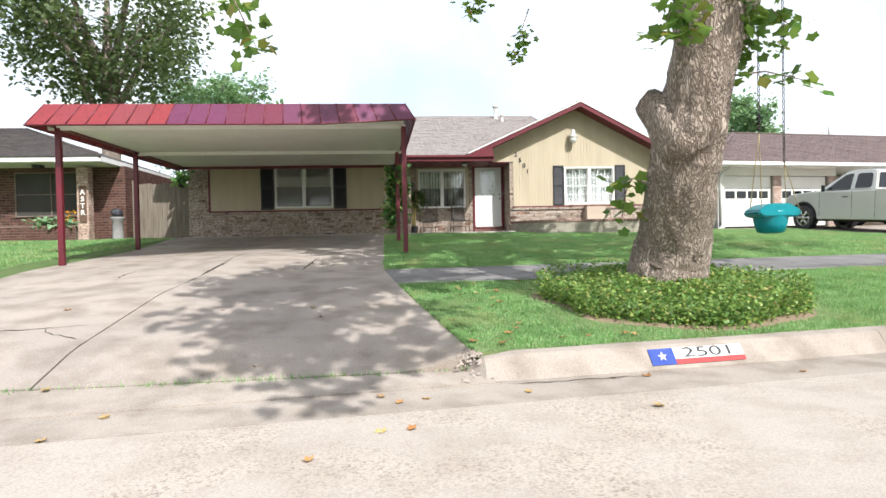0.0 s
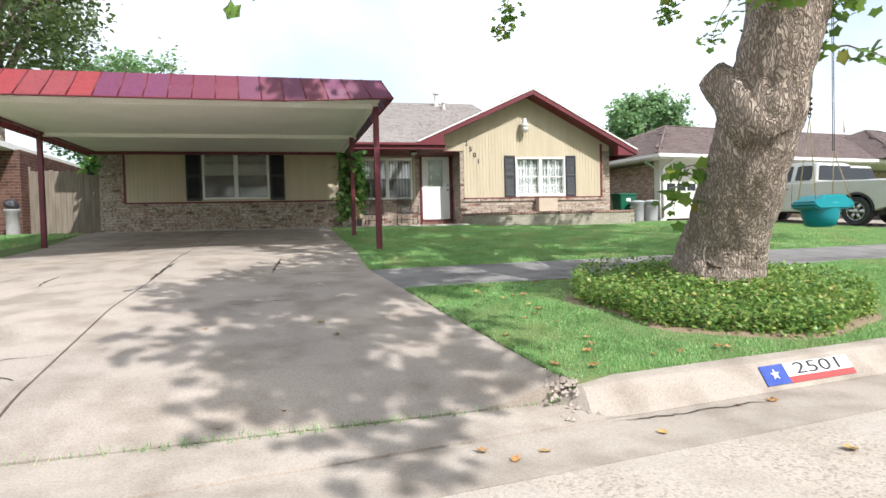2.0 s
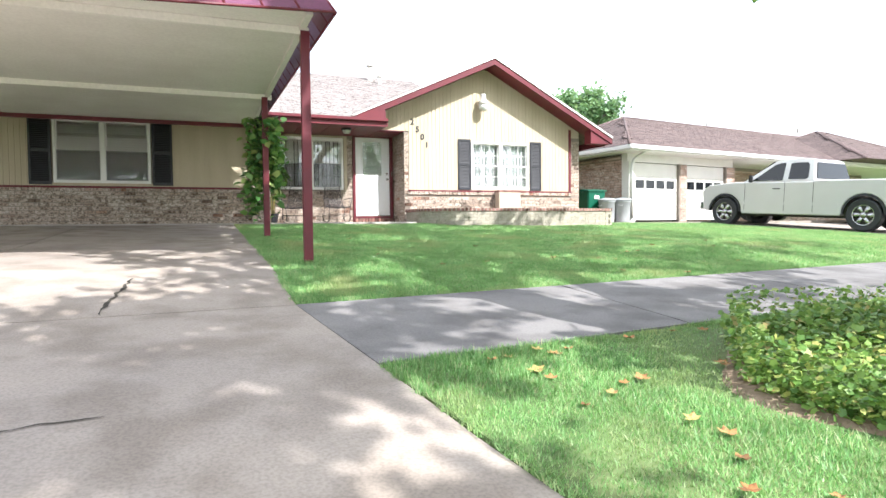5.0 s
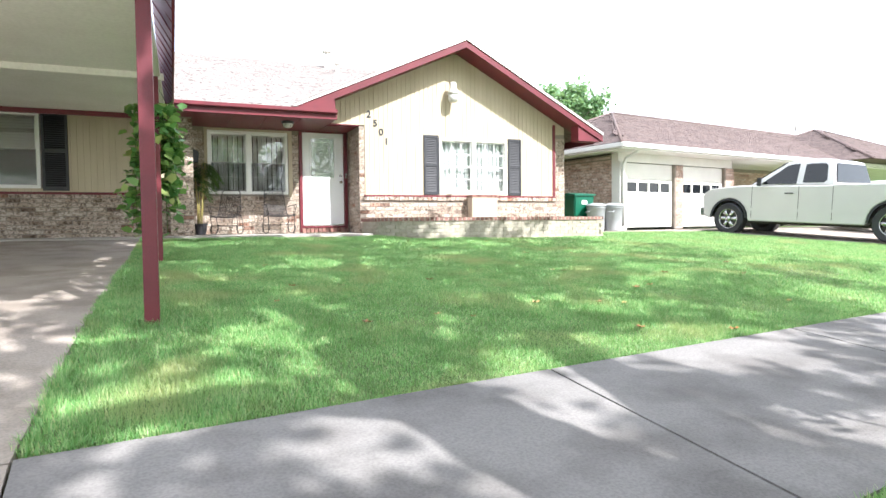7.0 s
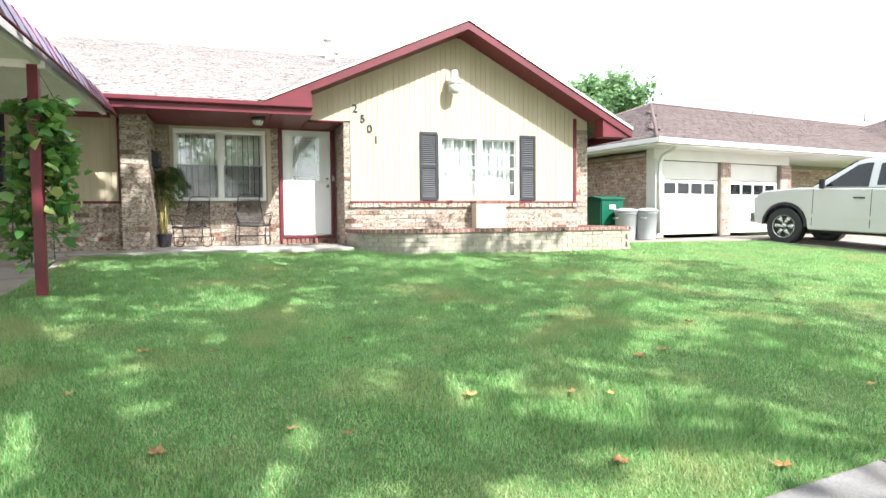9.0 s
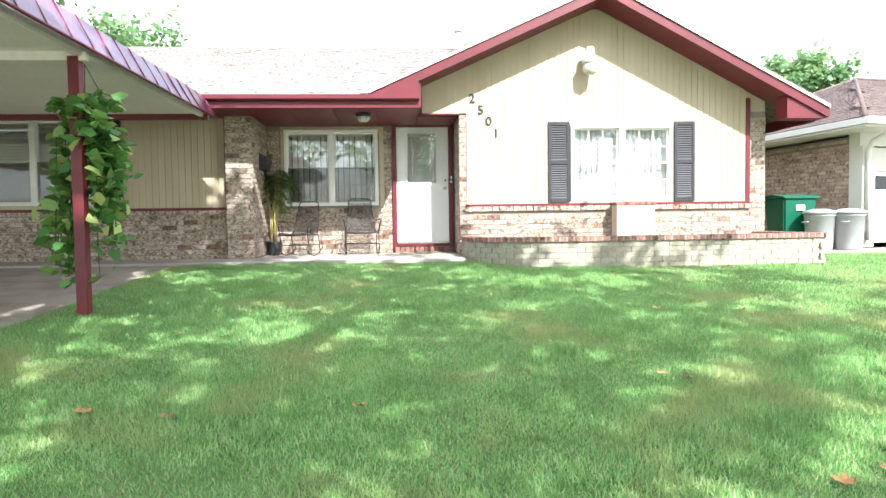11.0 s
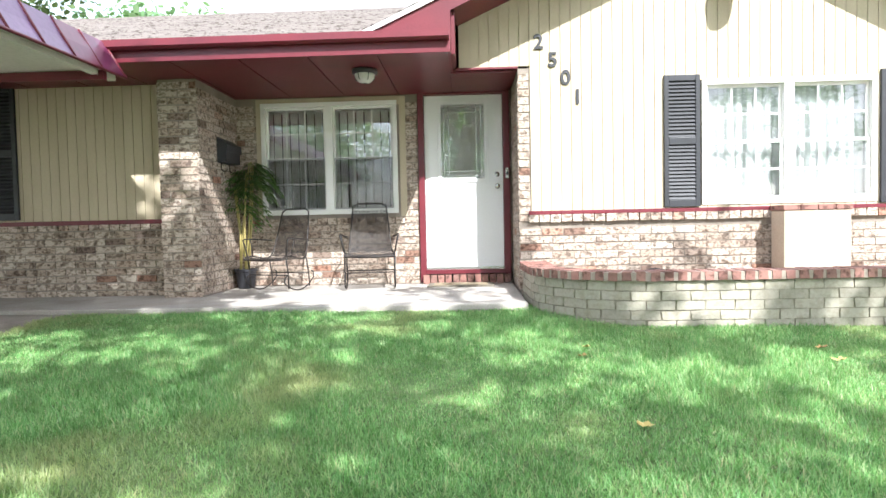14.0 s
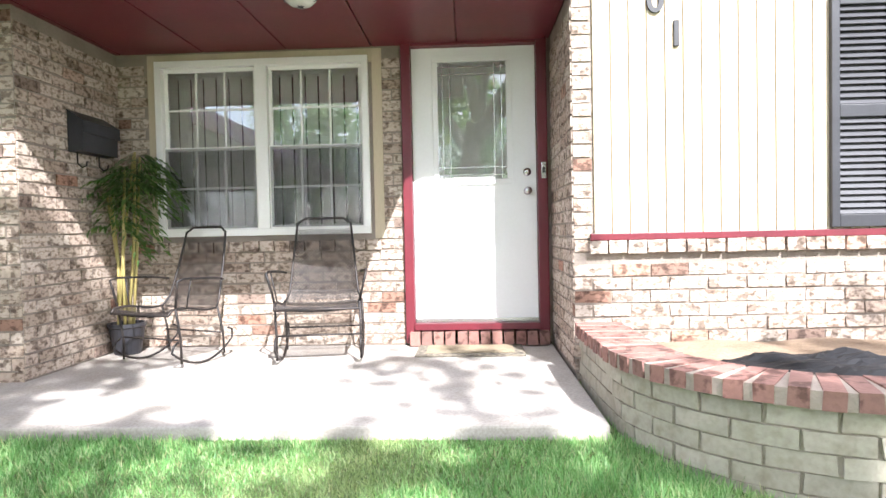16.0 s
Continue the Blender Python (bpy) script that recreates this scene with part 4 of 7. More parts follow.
def mitred(a, b, ia, ib, n):
    """Sloping sheet-metal edging from a to b, the upper edge running from ia to ib."""
    a, b, ia, ib = (Vector((*q, 0)) for q in (a, b, ia, ib))
    for i in range(n):
        t0, t1 = i / n + 0.0006, (i + 1) / n - 0.0006
        q0, q1, r0, r1 = a.lerp(b, t0), a.lerp(b, t1), ia.lerp(ib, t0), ia.lerp(ib, t1)
        z0, z1, dz = cp_z(q0.y), cp_z(q1.y), 0.315
        out = ((a - ia) + (b - ib)).normalized()
        g = 0.01 * random.uniform(-1, 1)
        m0, m1 = q0.lerp(r0, 0.5) + out * g, q1.lerp(r1, 0.5) + out * g
        v = []
        for off in (0.0, 0.006):
            o = -out * off
            d0, d1 = z0 - sag(q0.x), z1 - sag(q1.x)
            for q, z in ((q0, d0), (q1, d1), (m1, (d1 + z1 + dz) / 2), (m0, (d0 + z0 + dz) / 2), (r1, z1 + dz), (r0, z0 + dz)):
                w = q + o
                v.append((w.x, w.y, z))
        f = [(0, 1, 2, 3), (3, 2, 4, 5), (7, 6, 9, 8), (8, 9, 11, 10), (0, 6, 7, 1), (5, 4, 10, 11), (0, 3, 9, 6), (3, 5, 11, 9), (1, 7, 8, 2), (2, 8, 10, 4)]
        # lawn-side panels take the violet that carries the sky's reflection in its colour
        skin = M_FRESHRED if q0.x < -5.95 else M_VIOLET if q0.x > -1.45 and 10.0 < q0.y < 16.4 else M_REDMETAL
        soup("edge_panel", v, f, skin, carport)
        bm = bmesh.new()
        tube(bm, [(q1.x, q1.y, z1 - sag(q1.x)), (r1.x, r1.y, z1 + dz)], 0.012, 6)
        part("seam", bm, M_RED, carport)
    bm = bmesh.new()
    mid = a.lerp(b, 0.75)
    tube(bm, [(q.x, q.y, cp_z(q.y) - sag(q.x)) for q in (a, mid, b)], 0.014, 6)
    part("drip_rail", bm, M_RED, carport)


mitred((CP_X0, CP_Y0), (CP_X1, CP_Y0), (CP_X0 + 0.26, CP_Y0 + 0.16), (CP_X1 - 0.17, CP_Y0 + 0.16), 20)
mitred((CP_X1, CP_Y0), (CP_X1 - 0.1, CP_Y1), (CP_X1 - 0.17, CP_Y0 + 0.16), (CP_X1 - 0.27, CP_Y1 - 0.05), 22)
mitred((CP_X0, CP_Y1), (CP_X0, CP_Y0), (CP_X0 + 0.26, CP_Y1 - 0.05), (CP_X0 + 0.26, CP_Y0 + 0.16), 22)
# roof deck pans, seen from below
n = 20
for i in range(n):
    y0, y1 = lerp(CP_Y0 + 0.09, CP_Y1, i / n), lerp(CP_Y0 + 0.09, CP_Y1, (i + 1) / n)
    bm = bmesh.new()
    box(bm, CP_X0 + 0.12, CP_X1 - 0.2, y0 + 0.004, y1 - 0.004, 0, 0.04, 0.006)
    ob = part("roof_pan", bm, M_OFFWHITE, carport)
    ob.location.z = cp_z((y0 + y1) / 2) + 0.02
bm = bmesh.new()
prism(bm, [(CP_Y0 + 0.2, cp_z(CP_Y0) + 0.07), (CP_Y1, cp_z(CP_Y1) + 0.07), (CP_Y1, cp_z(CP_Y1) + 0.28), (CP_Y0 + 0.24, cp_z(CP_Y0) + 0.28)], "x", CP_X0 + 0.33, CP_X1 - 0.3)
part("roof_body", bm, M_OFFWHITE, carport)
for y in (10.23, 13.95, 17.2):
    bm = bmesh.new()
    box(bm, CP_X0 + 0.06, CP_X1 - 0.16, y - 0.03, y + 0.03, cp_z(y) - 0.06, cp_z(y) + 0.018, 0.004)
    part("cross_beam", bm, M_RED if y > 17 else M_OFFWHITE, carport)
for x in (-7.82, -1.56):
    bm = bmesh.new()
    prism(bm, [(CP_Y0 + 0.1, cp_z(CP_Y0) - 0.02), (CP_Y1, cp_z(CP_Y1) - 0.02), (CP_Y1, cp_z(CP_Y1) + 0.018), (CP_Y0 + 0.1, cp_z(CP_Y0) + 0.018)], "x", x - 0.03, x + 0.03)
    part("side_beam", bm, M_OFFWHITE if x > -5 else M_RED, carport)
for x, y, z in ((-1.53, 10.23, 0.0), (-1.6, 13.96, 0.2), (-7.77, 10.23, -0.085), (-7.87, 13.9, 0.125)):
    bm = bmesh.new()
    h = cp_z(y) - 0.021
    box(bm, x - 0.047, x + 0.047, y - 0.045, y + 0.045, z + 0.012, h, 0.006)
    post = part("post", bm, M_RED, carport)
    bm = bmesh.new()
    box(bm, x - 0.07, x + 0.07, y - 0.07, y + 0.07, z, z + 0.012, 0.002)
    part("base_plate", bm, M_RED, post)


# ---- big street tree ----
def leaf_points(size):
    """Outline of a broad five-lobed leaf."""
    pts = []
    for k in range(10):
        a = math.pi * 2 * k / 10 - math.pi / 2
        r = (1.0 if k % 2 else 0.72) * (0.6 if k == 0 else 1.0)
        pts.append((size * r * math.cos(a) * 0.5, size * (r * math.sin(a) * 0.5 + 0.45)))
    return pts


def foliage(name, clumps, per, spread, size, material, parent, seed, lobed=True, flat=0.6):
    """Many single leaves strewn about clump centres."""
    rng = np.random.default_rng(seed)
    shape = np.array([(x, y, 0) for x, y in leaf_points(1.0)]) if lobed else np.array([(-0.3, 0.0, 0), (0.3, 0.0, 0.0), (0.34, 0.6, 0.05), (0.0, 1.0, -0.05), (-0.34, 0.6, 0.05)])
    k = len(shape)
    c = np.repeat(np.array(clumps), per, axis=0)
    m = len(c)
    off = rng.normal(size=(m, 3)) * spread * np.array([1, 1, flat])
    pos = c + off
    n = rng.normal(size=(m, 3)) * 0.55 + np.array([0, 0, 1.0])
    n /= np.linalg.norm(n, axis=1)[:, None]
    t = np.cross(n, rng.normal(size=(m, 3)))
    t /= np.linalg.norm(t, axis=1)[:, None]
    b = np.cross(n, t)
    s = size * rng.uniform(0.65, 1.25, size=(m, 1, 1))
    droop = -0.25 * shape[None, :, 1:2] ** 2
    v = pos[:, None, :] + s * (shape[None, :, 0:1] * t[:, None, :] + shape[None, :, 1:2] * b[:, None, :] + (droop + shape[None, :, 2:3]) * n[:, None, :])
    faces = (np.arange(m)[:, None] * k + np.arange(k)[None, :])
    me = bpy.data.meshes.new(name)
    me.vertices.add(m * k)
    me.vertices.foreach_set("co", v.reshape(-1).astype(np.float32))
    me.loops.add(m * k)
    me.loops.foreach_set("vertex_index", faces.reshape(-1).astype(np.int32))
    me.polygons.add(m)
    me.polygons.foreach_set("loop_start", (np.arange(m) * k).astype(np.int32))
    me.update()
    me.validate()
    me.materials.append(material)
    ob = new(name, me)
    ob.parent = parent
    return tagged(ob, kind="stuff")


def bark_skin(me, amount, scale):
    for v in me.vertices:
        p = v.co
        a = noise.noise((p.x * scale, p.y * scale, p.z * scale * 0.45)) + 0.5 * noise.noise((p.x * scale * 2.7, p.y * scale * 2.7, p.z * scale))
        v.co = p + v.normal * amount * a


TREE = Vector((1.42, 5.55, -0.5))
sycamore = thing("sycamore_tree", TREE, "large sycamore with scaly tan bark and broad green leaves", "tree")
bm = bmesh.new()
trunk_line = [(0.0, 0.02, -0.1), (-0.01, -0.02, 0.2), (0.02, -0.06, 0.45), (0.04, -0.12, 0.65), (0.02, -0.26, 0.9), (-0.07, -0.62, 1.45), (-0.08, -0.82, 1.9), (-0.05, -0.95, 2.3), (-0.02, -1.03, 2.7), (0.0, -1.08, 3.1), (0.02, -1.1, 3.6), (0.12, -1.0, 4.2), (0.3, -0.7, 5.2)]
radii = [0.62, 0.5, 0.445, 0.42, 0.4, 0.36, 0.345, 0.33, 0.325, 0.32, 0.31, 0.29, 0.26]
pts, rr = [], []
for i in range(len(trunk_line) - 1):
    for k in range(9):
        t = k / 9
        pts.append(tuple(lerp(trunk_line[i][j], trunk_line[i + 1][j], t) for j in range(3)))
        rr.append(lerp(radii[i], radii[i + 1], t))
tube(bm, pts, rr, 72)
trunk = part("trunk", bm, M_BARK, sycamore, "scaly tan-grey trunk")
bark_skin(trunk.data, 0.04, 8.0)
bm = bmesh.new()
stub_pts = [(-0.12, -0.86, 1.6), (-0.24, -0.82, 1.84), (-0.34, -0.76, 2.02), (-0.41, -0.69, 2.13), (-0.45, -0.65, 2.2), (-0.48, -0.63, 2.24), (-0.49, -0.62, 2.25)]
tube(bm, stub_pts, [0.28, 0.27, 0.22, 0.175, 0.15, 0.14, 0.08], 32)
stub = part("branch_stub", bm, M_BARK, sycamore, "sawn-off knotty stub")
bark_skin(stub.data, 0.03, 9.0)
BOUGHS = [
    ([(0.0, -0.8, 1.95), (0.36, -0.5, 2.6), (0.8, -0.3, 3.3), (1.3, 0.1, 4.3), (2.2, 0.6, 5.6), (3.4, 1.3, 6.8)], [0.24, 0.22, 0.19, 0.14, 0.09, 0.04]),
    ([(0.1, -1.0, 4.1), (-0.4, -1.5, 5.2), (-1.2, -2.6, 6.0), (-1.6, -3.9, 6.4), (-1.9, -5.0, 6.5)], [0.16, 0.13, 0.1, 0.07, 0.04]),
    ([(0.35, -0.5, 5.2), (0.1, 0.5, 6.4), (-0.3, 1.4, 7.6), (-0.5, 2.4, 8.4)], [0.2, 0.13, 0.09, 0.04]),
    ([(0.35, -0.5, 5.2), (0.6, -0.8, 6.6), (0.7, -1.6, 8.0), (0.6, -2.2, 9.2)], [0.2, 0.13, 0.09, 0.04]),
    ([(0.32, -0.55, 4.6), (1.6, 0.6, 5.8), (3.2, 1.2, 6.8), (5.6, 1.6, 7.3)], [0.18, 0.14, 0.1, 0.05]),
    ([(0.32, -0.55, 4.8), (1.2, 1.3, 5.9), (2.1, 2.6, 6.9), (2.8, 4.0, 7.4)], [0.16, 0.13, 0.09, 0.04]),
    ([(1.3, 0.1, 4.3), (2.6, -0.8, 5.4), (3.9, -2.0, 6.2), (5.2, -2.8, 6.6)], [0.14, 0.12, 0.09, 0.04]),
]
crown_centres = []
rng = random.Random(11)
for pts, rr in BOUGHS:
    bm = bmesh.new()
    fine_pts, fine_r = [], []
    for i in range(len(pts) - 1):
        for k in range(4):
            t = k / 4
            fine_pts.append(tuple(lerp(pts[i][j], pts[i + 1][j], t) + rng.uniform(-0.02, 0.02) for j in range(3)))
            fine_r.append(lerp(rr[i], rr[i + 1], t))
    fine_pts.append(pts[-1])
    fine_r.append(rr[-1])
    tube(bm, fine_pts, fine_r, 12)
    part("limb", bm, M_BARK, sycamore)
    for i, p in enumerate(fine_pts):
        if i > 7 and p[2] > 5.6:
            for _ in range(2):
                q = Vector(p) + Vector((rng.uniform(-1, 1), rng.uniform(-1, 1), rng.uniform(-0.2, 0.8))) * 1.1
                crown_centres.append(tuple(q))
                bm = bmesh.new()
                mid = (Vector(p) + q) / 2 + Vector((0, 0, 0.15))
                tube(bm, [p, mid, q], [0.03, 0.02, 0.008], 6)
                part("twig", bm, M_BARK, sycamore)
# the crown's lobes: a dense one over the drive side, lighter ones over the lawn
# out of view, placed for their shade; third and last darken left wall and pier
fine_centres = []
for cx, cy, cz, rx, ry, rz, count, into in ((-1.2, -5.95, 6.5, 1.35, 2.8, 0.8, 60, crown_centres), (3.6, 1.3, 7.9, 6.2, 4.4, 1.1, 235, fine_centres), (-0.6, 5.4, 8.2, 1.7, 1.5, 0.7, 28, fine_centres),
                                            (0.9, -1.9, 7.9, 2.5, 2.4, 1.0, 44, fine_centres), (2.3, -4.4, 7.4, 2.6, 1.9, 0.9, 34, fine_centres), (-0.07, 5.4, 8.1, 1.35, 1.25, 0.5, 36, fine_centres)):
    made = 0
    while made < count:
        d = Vector((rng.uniform(-1, 1), rng.uniform(-1, 1), rng.uniform(-1, 1)))
        a = math.atan2(d.y, d.x)
        if math.hypot(d.x, d.y) < 1 + 0.12 * math.sin(3 * a + cx) and d.length < 1.25:
            into.append((cx + d.x * rx, cy + d.y * ry, cz + d.z * rz))
            made += 1
foliage("leaves", crown_centres, 44, 0.24, 0.2, M_SYCAMORE, sycamore, 3)
foliage("leaves", fine_centres, 30, 0.18, 0.19, M_SYCAMORE, sycamore, 4)


# hanging sprays seen against the sky, and shoots on the trunk
def spray(parent, a, b, count, spread, seed, size=0.15):
    bm = bmesh.new()
    a, b = Vector(a), Vector(b)
    tube(bm, [a, a.lerp(b, 0.5) + Vector((0, 0, 0.08)), b], [0.012, 0.008, 0.004], 6)
    part("twig", bm, M_BARK, parent)
    foliage("spray_leaves", [tuple(a.lerp(b, t)) for t in (0.45, 0.6, 0.75, 0.9, 1.0)], count, spread, size, M_SYCAMORE, parent, seed)


# leaf sprays that hang into view, and shoots on the trunk
for i, (a, b, cnt) in enumerate((((-0.3, -1.3, 3.3), (-0.72, -1.5, 2.6), 8), ((-0.25, -1.35, 3.1), (-0.45, -1.5, 2.65), 7), ((-0.6, 4.2, 5.0), (-0.86, 4.2, 4.1), 8), ((-1.3, 4.2, 5.4), (-1.75, 4.15, 4.85), 7),
                                 ((-4.9, -0.9, 3.4), (-4.5, -1.0, 2.65), 9), ((-0.4, -0.6, 1.3), (-0.68, -0.2, 1.36), 4), ((-0.55, -0.3, 1.38), (-0.58, -0.14, 0.98), 4),
                                 ((0.2, -1.1, 3.3), (0.5, -0.95, 2.65), 9), ((0.25, -1.1, 3.2), (0.3, -1.3, 2.8), 7), ((0.1, -1.1, 2.35), (1.0, -1.15, 2.3), 4), ((0.8, -0.5, 3.3), (1.25, -0.6, 3.0), 6),
                                 ((4.3, 5.0, 5.3), (3.8, 5.05, 4.4), 8), ((3.0, 5.0, 5.4), (2.8, 5.05, 4.75), 8), ((5.0, 5.0, 5.2), (4.8, 5.0, 4.55), 8))):
    spray(sycamore, a, b, cnt, 0.10, 40 + i)


# ---- ivy bed round the tree ----
BED = (1.5, 5.55, 1.55, 1.2)


def bed_r(x, y):
    a = math.atan2((y - BED[1]) / BED[3], (x - BED[0]) / BED[2])
    r = math.hypot((x - BED[0]) / BED[2], (y - BED[1]) / BED[3])
    return r / (1 + 0.06 * math.sin(3 * a + 1) + 0.04 * math.sin(7 * a))


def bed_z(x, y):
    r = bed_r(x, y)
    return lawn_z(x, y) + 0.02 + 0.36 * max(0.0, 1 - r ** 5) * (0.85 + 0.15 * (1 - r)) + 0.03 * noise.noise((x * 4, y * 4, 1))


ivy_bed = thing("ivy_bed", (BED[0], BED[1], lawn_z(BED[0], BED[1])), "round bed of clipped green ground-cover ivy", "ground cover")
verts, faces, R, S = [], [], 16, 48
for r in range(R + 1):
    for k in range(S):
        a = 2 * math.pi * k / S
        q = r / R * (1 + 0.06 * math.sin(3 * a + 1) + 0.04 * math.sin(7 * a))
        x, y = BED[0] + BED[2] * q * math.cos(a), BED[1] + BED[3] * q * math.sin(a)
        verts.append((x - BED[0], y - BED[1], bed_z(x, y) - 0.05 - (0.12 if r == R else 0) - lawn_z(BED[0], BED[1])))
for r in range(R):
    for k in range(S):
        faces.append((r * S + k, r * S + (k + 1) % S, (r + 1) * S + (k + 1) % S, (r + 1) * S + k))
soup("mound", verts, faces, M_SOIL, ivy_bed, smooth=True)
rng = random.Random(8)
pts = []
while len(pts) < 21000:
    x, y = BED[0] + BED[2] * rng.uniform(-1.1, 1.1), BED[1] + BED[3] * rng.uniform(-1.1, 1.1)
    if bed_r(x, y) < 1 and math.hypot(x - 1.42, y - 5.5) > 0.4:
        pts.append((x - BED[0], y - BED[1], bed_z(x, y) - lawn_z(BED[0], BED[1]) - rng.uniform(0, 0.06)))
for k in range(5200):
    a = rng.uniform(0, 2 * math.pi)
    q = rng.uniform(0.96, 1.02) * (1 + 0.06 * math.sin(3 * a + 1) + 0.04 * math.sin(7 * a))
    x, y = BED[0] + BED[2] * q * math.cos(a), BED[1] + BED[3] * q * math.sin(a)
    pts.append((x - BED[0], y - BED[1], lawn_z(x, y) + rng.uniform(0.03, 0.32) - lawn_z(BED[0], BED[1])))
foliage("ivy_leaves", pts, 1, 0.02, 0.04, M_IVY, ivy_bed, 21)
# worn earth rim
verts, faces = [], []
for k in range(64):
    a = 2 * math.pi * k / 64
    for j, q in enumerate((0.9, 1.0, 1.1 + 0.06 * math.sin(5 * a), 1.28 + 0.12 * math.sin(3 * a + 2) + 0.06 * math.sin(9 * a)), 1):
        f = 1 + 0.06 * math.sin(3 * a + 1) + 0.04 * math.sin(7 * a)
        x, y = BED[0] + BED[2] * q * f * math.cos(a), BED[1] + BED[3] * q * f * math.sin(a)
        verts.append((x, y, lawn_z(x, y) + (0.024 if q <= 1.0 else 0.016 if j < 3 else -0.03)))
for k in range(64):
    for j in range(3):
        faces.append((k * 4 + j, k * 4 + j + 1, ((k + 1) % 64) * 4 + j + 1, ((k + 1) % 64) * 4 + j))
tagged(soup("bare_earth", verts, faces, M_DIRT, smooth=True), "bare dry earth ring round the ivy bed", "earth", kind="structure")


# ---- writing ----
def lettering(name, text, size, depth, material, m, parent=None, bold=0.0):
    cu = bpy.data.curves.new(name, "FONT")
    cu.body, cu.size, cu.extrude, cu.offset = text, size, depth, bold
    cu.align_x, cu.align_y = "CENTER", "CENTER"
    tmp = new(name, cu)
    me = bpy.data.meshes.new_from_object(tmp.evaluated_get(bpy.context.evaluated_depsgraph_get()))
    bpy.data.objects.remove(tmp)
    me.materials.clear()
    me.materials.append(material)
    ob = new(name, me)
    ob.parent = parent
    ob.matrix_basis = m
    return ob


for ch, x, z in (("2", 2.328, 2.965), ("5", 2.467, 2.785), ("0", 2.592, 2.605), ("1", 2.709, 2.412)):
    ob = lettering("house_number", ch, 0.2, 0.008, M_BLACK, pose(x, GABLE_Y - 0.026, z, 90, 0, 0), bold=0.004)
    tagged(ob, "black house number screwed to the cream siding", "house number", "house numbers")

# painted address panel on the kerb face
M_BLUE = surface("kerb_blue", (0.03, 0.06, 0.3), (0.05, 0.09, 0.34), 8, 60, 0.8, 0.3)
M_KWHITE = surface("kerb_white", (0.75, 0.74, 0.7), (0.66, 0.65, 0.62), 8, 60, 0.8, 0.3)
M_KRED = surface("kerb_red", (0.55, 0.06, 0.06), (0.45, 0.06, 0.06), 8, 60, 0.8, 0.3)
ka, kb = at_s(0.4, 3.385), at_s(1.33, 3.385)
face_tilt = math.degrees(math.atan2(0.135, 0.10))
yaw = math.degrees(math.atan2(kb[1] - ka[1], kb[0] - ka[0]))
panel = thing("address_panel", (0, 0, 0), "painted kerb address panel in blue, white and red", "kerb sign")
panel.matrix_world = Matrix.Translation((ka[0], ka[1], -0.85)) @ Matrix.Rotation(radians(yaw), 4, "Z") @ Matrix.Rotation(radians(face_tilt), 4, "X")
for nm, x0, x1, y0, y1, mt in (("blue_field", 0.0, 0.24, -0.02, 0.135, M_BLUE), ("white_field", 0.241, 0.94, 0.028, 0.135, M_KWHITE), ("red_stripe", 0.241, 0.94, -0.02, 0.0275, M_KRED)):
    block(nm, x0, x1, y0, y1, 0.006, 0.010, mt, panel)
bm = bmesh.new()
star = [(0.12 + (0.045 if k % 2 == 0 else 0.018) * math.sin(math.pi * k / 5), 0.06 + (0.045 if k % 2 == 0 else 0.018) * math.cos(math.pi * k / 5)) for k in range(10)]
prism(bm, star, "z", 0.0101, 0.0125)
part("star", bm, M_KWHITE, panel)
lettering("digits", "2501", 0.155, 0.001, M_BLACK, Matrix.Translation((0.59, 0.08, 0.0125)) @ Matrix.Diagonal((1.75, 0.85, 1, 1)), panel)


# ---- porch things ----
def mesh_panel(rows, point, cols=20):
    """Expanded-metal lattice over a bent strip; point(u, v) gives a place."""
    bm = bmesh.new()
    grid = {}
    for i in range(rows + 1):
        for j in range(cols * 2 + 1):
            if (i + j) % 2 == 0:
                grid[i, j] = bm.verts.new(point(j / (2 * cols), i / rows))
    for i in range(1, rows):
        for j in range(1, cols * 2):
            if (i + j) % 2 == 1 and all(k in grid for k in ((i - 1, j), (i, j + 1), (i + 1, j), (i, j - 1))):
                bm.faces.new([grid[k] for k in ((i - 1, j), (i, j + 1), (i + 1, j), (i, j - 1))])
    bmesh.ops.wireframe(bm, faces=bm.faces, thickness=0.0062, use_replace=True, use_boundary=True, use_even_offset=False)
    return bm


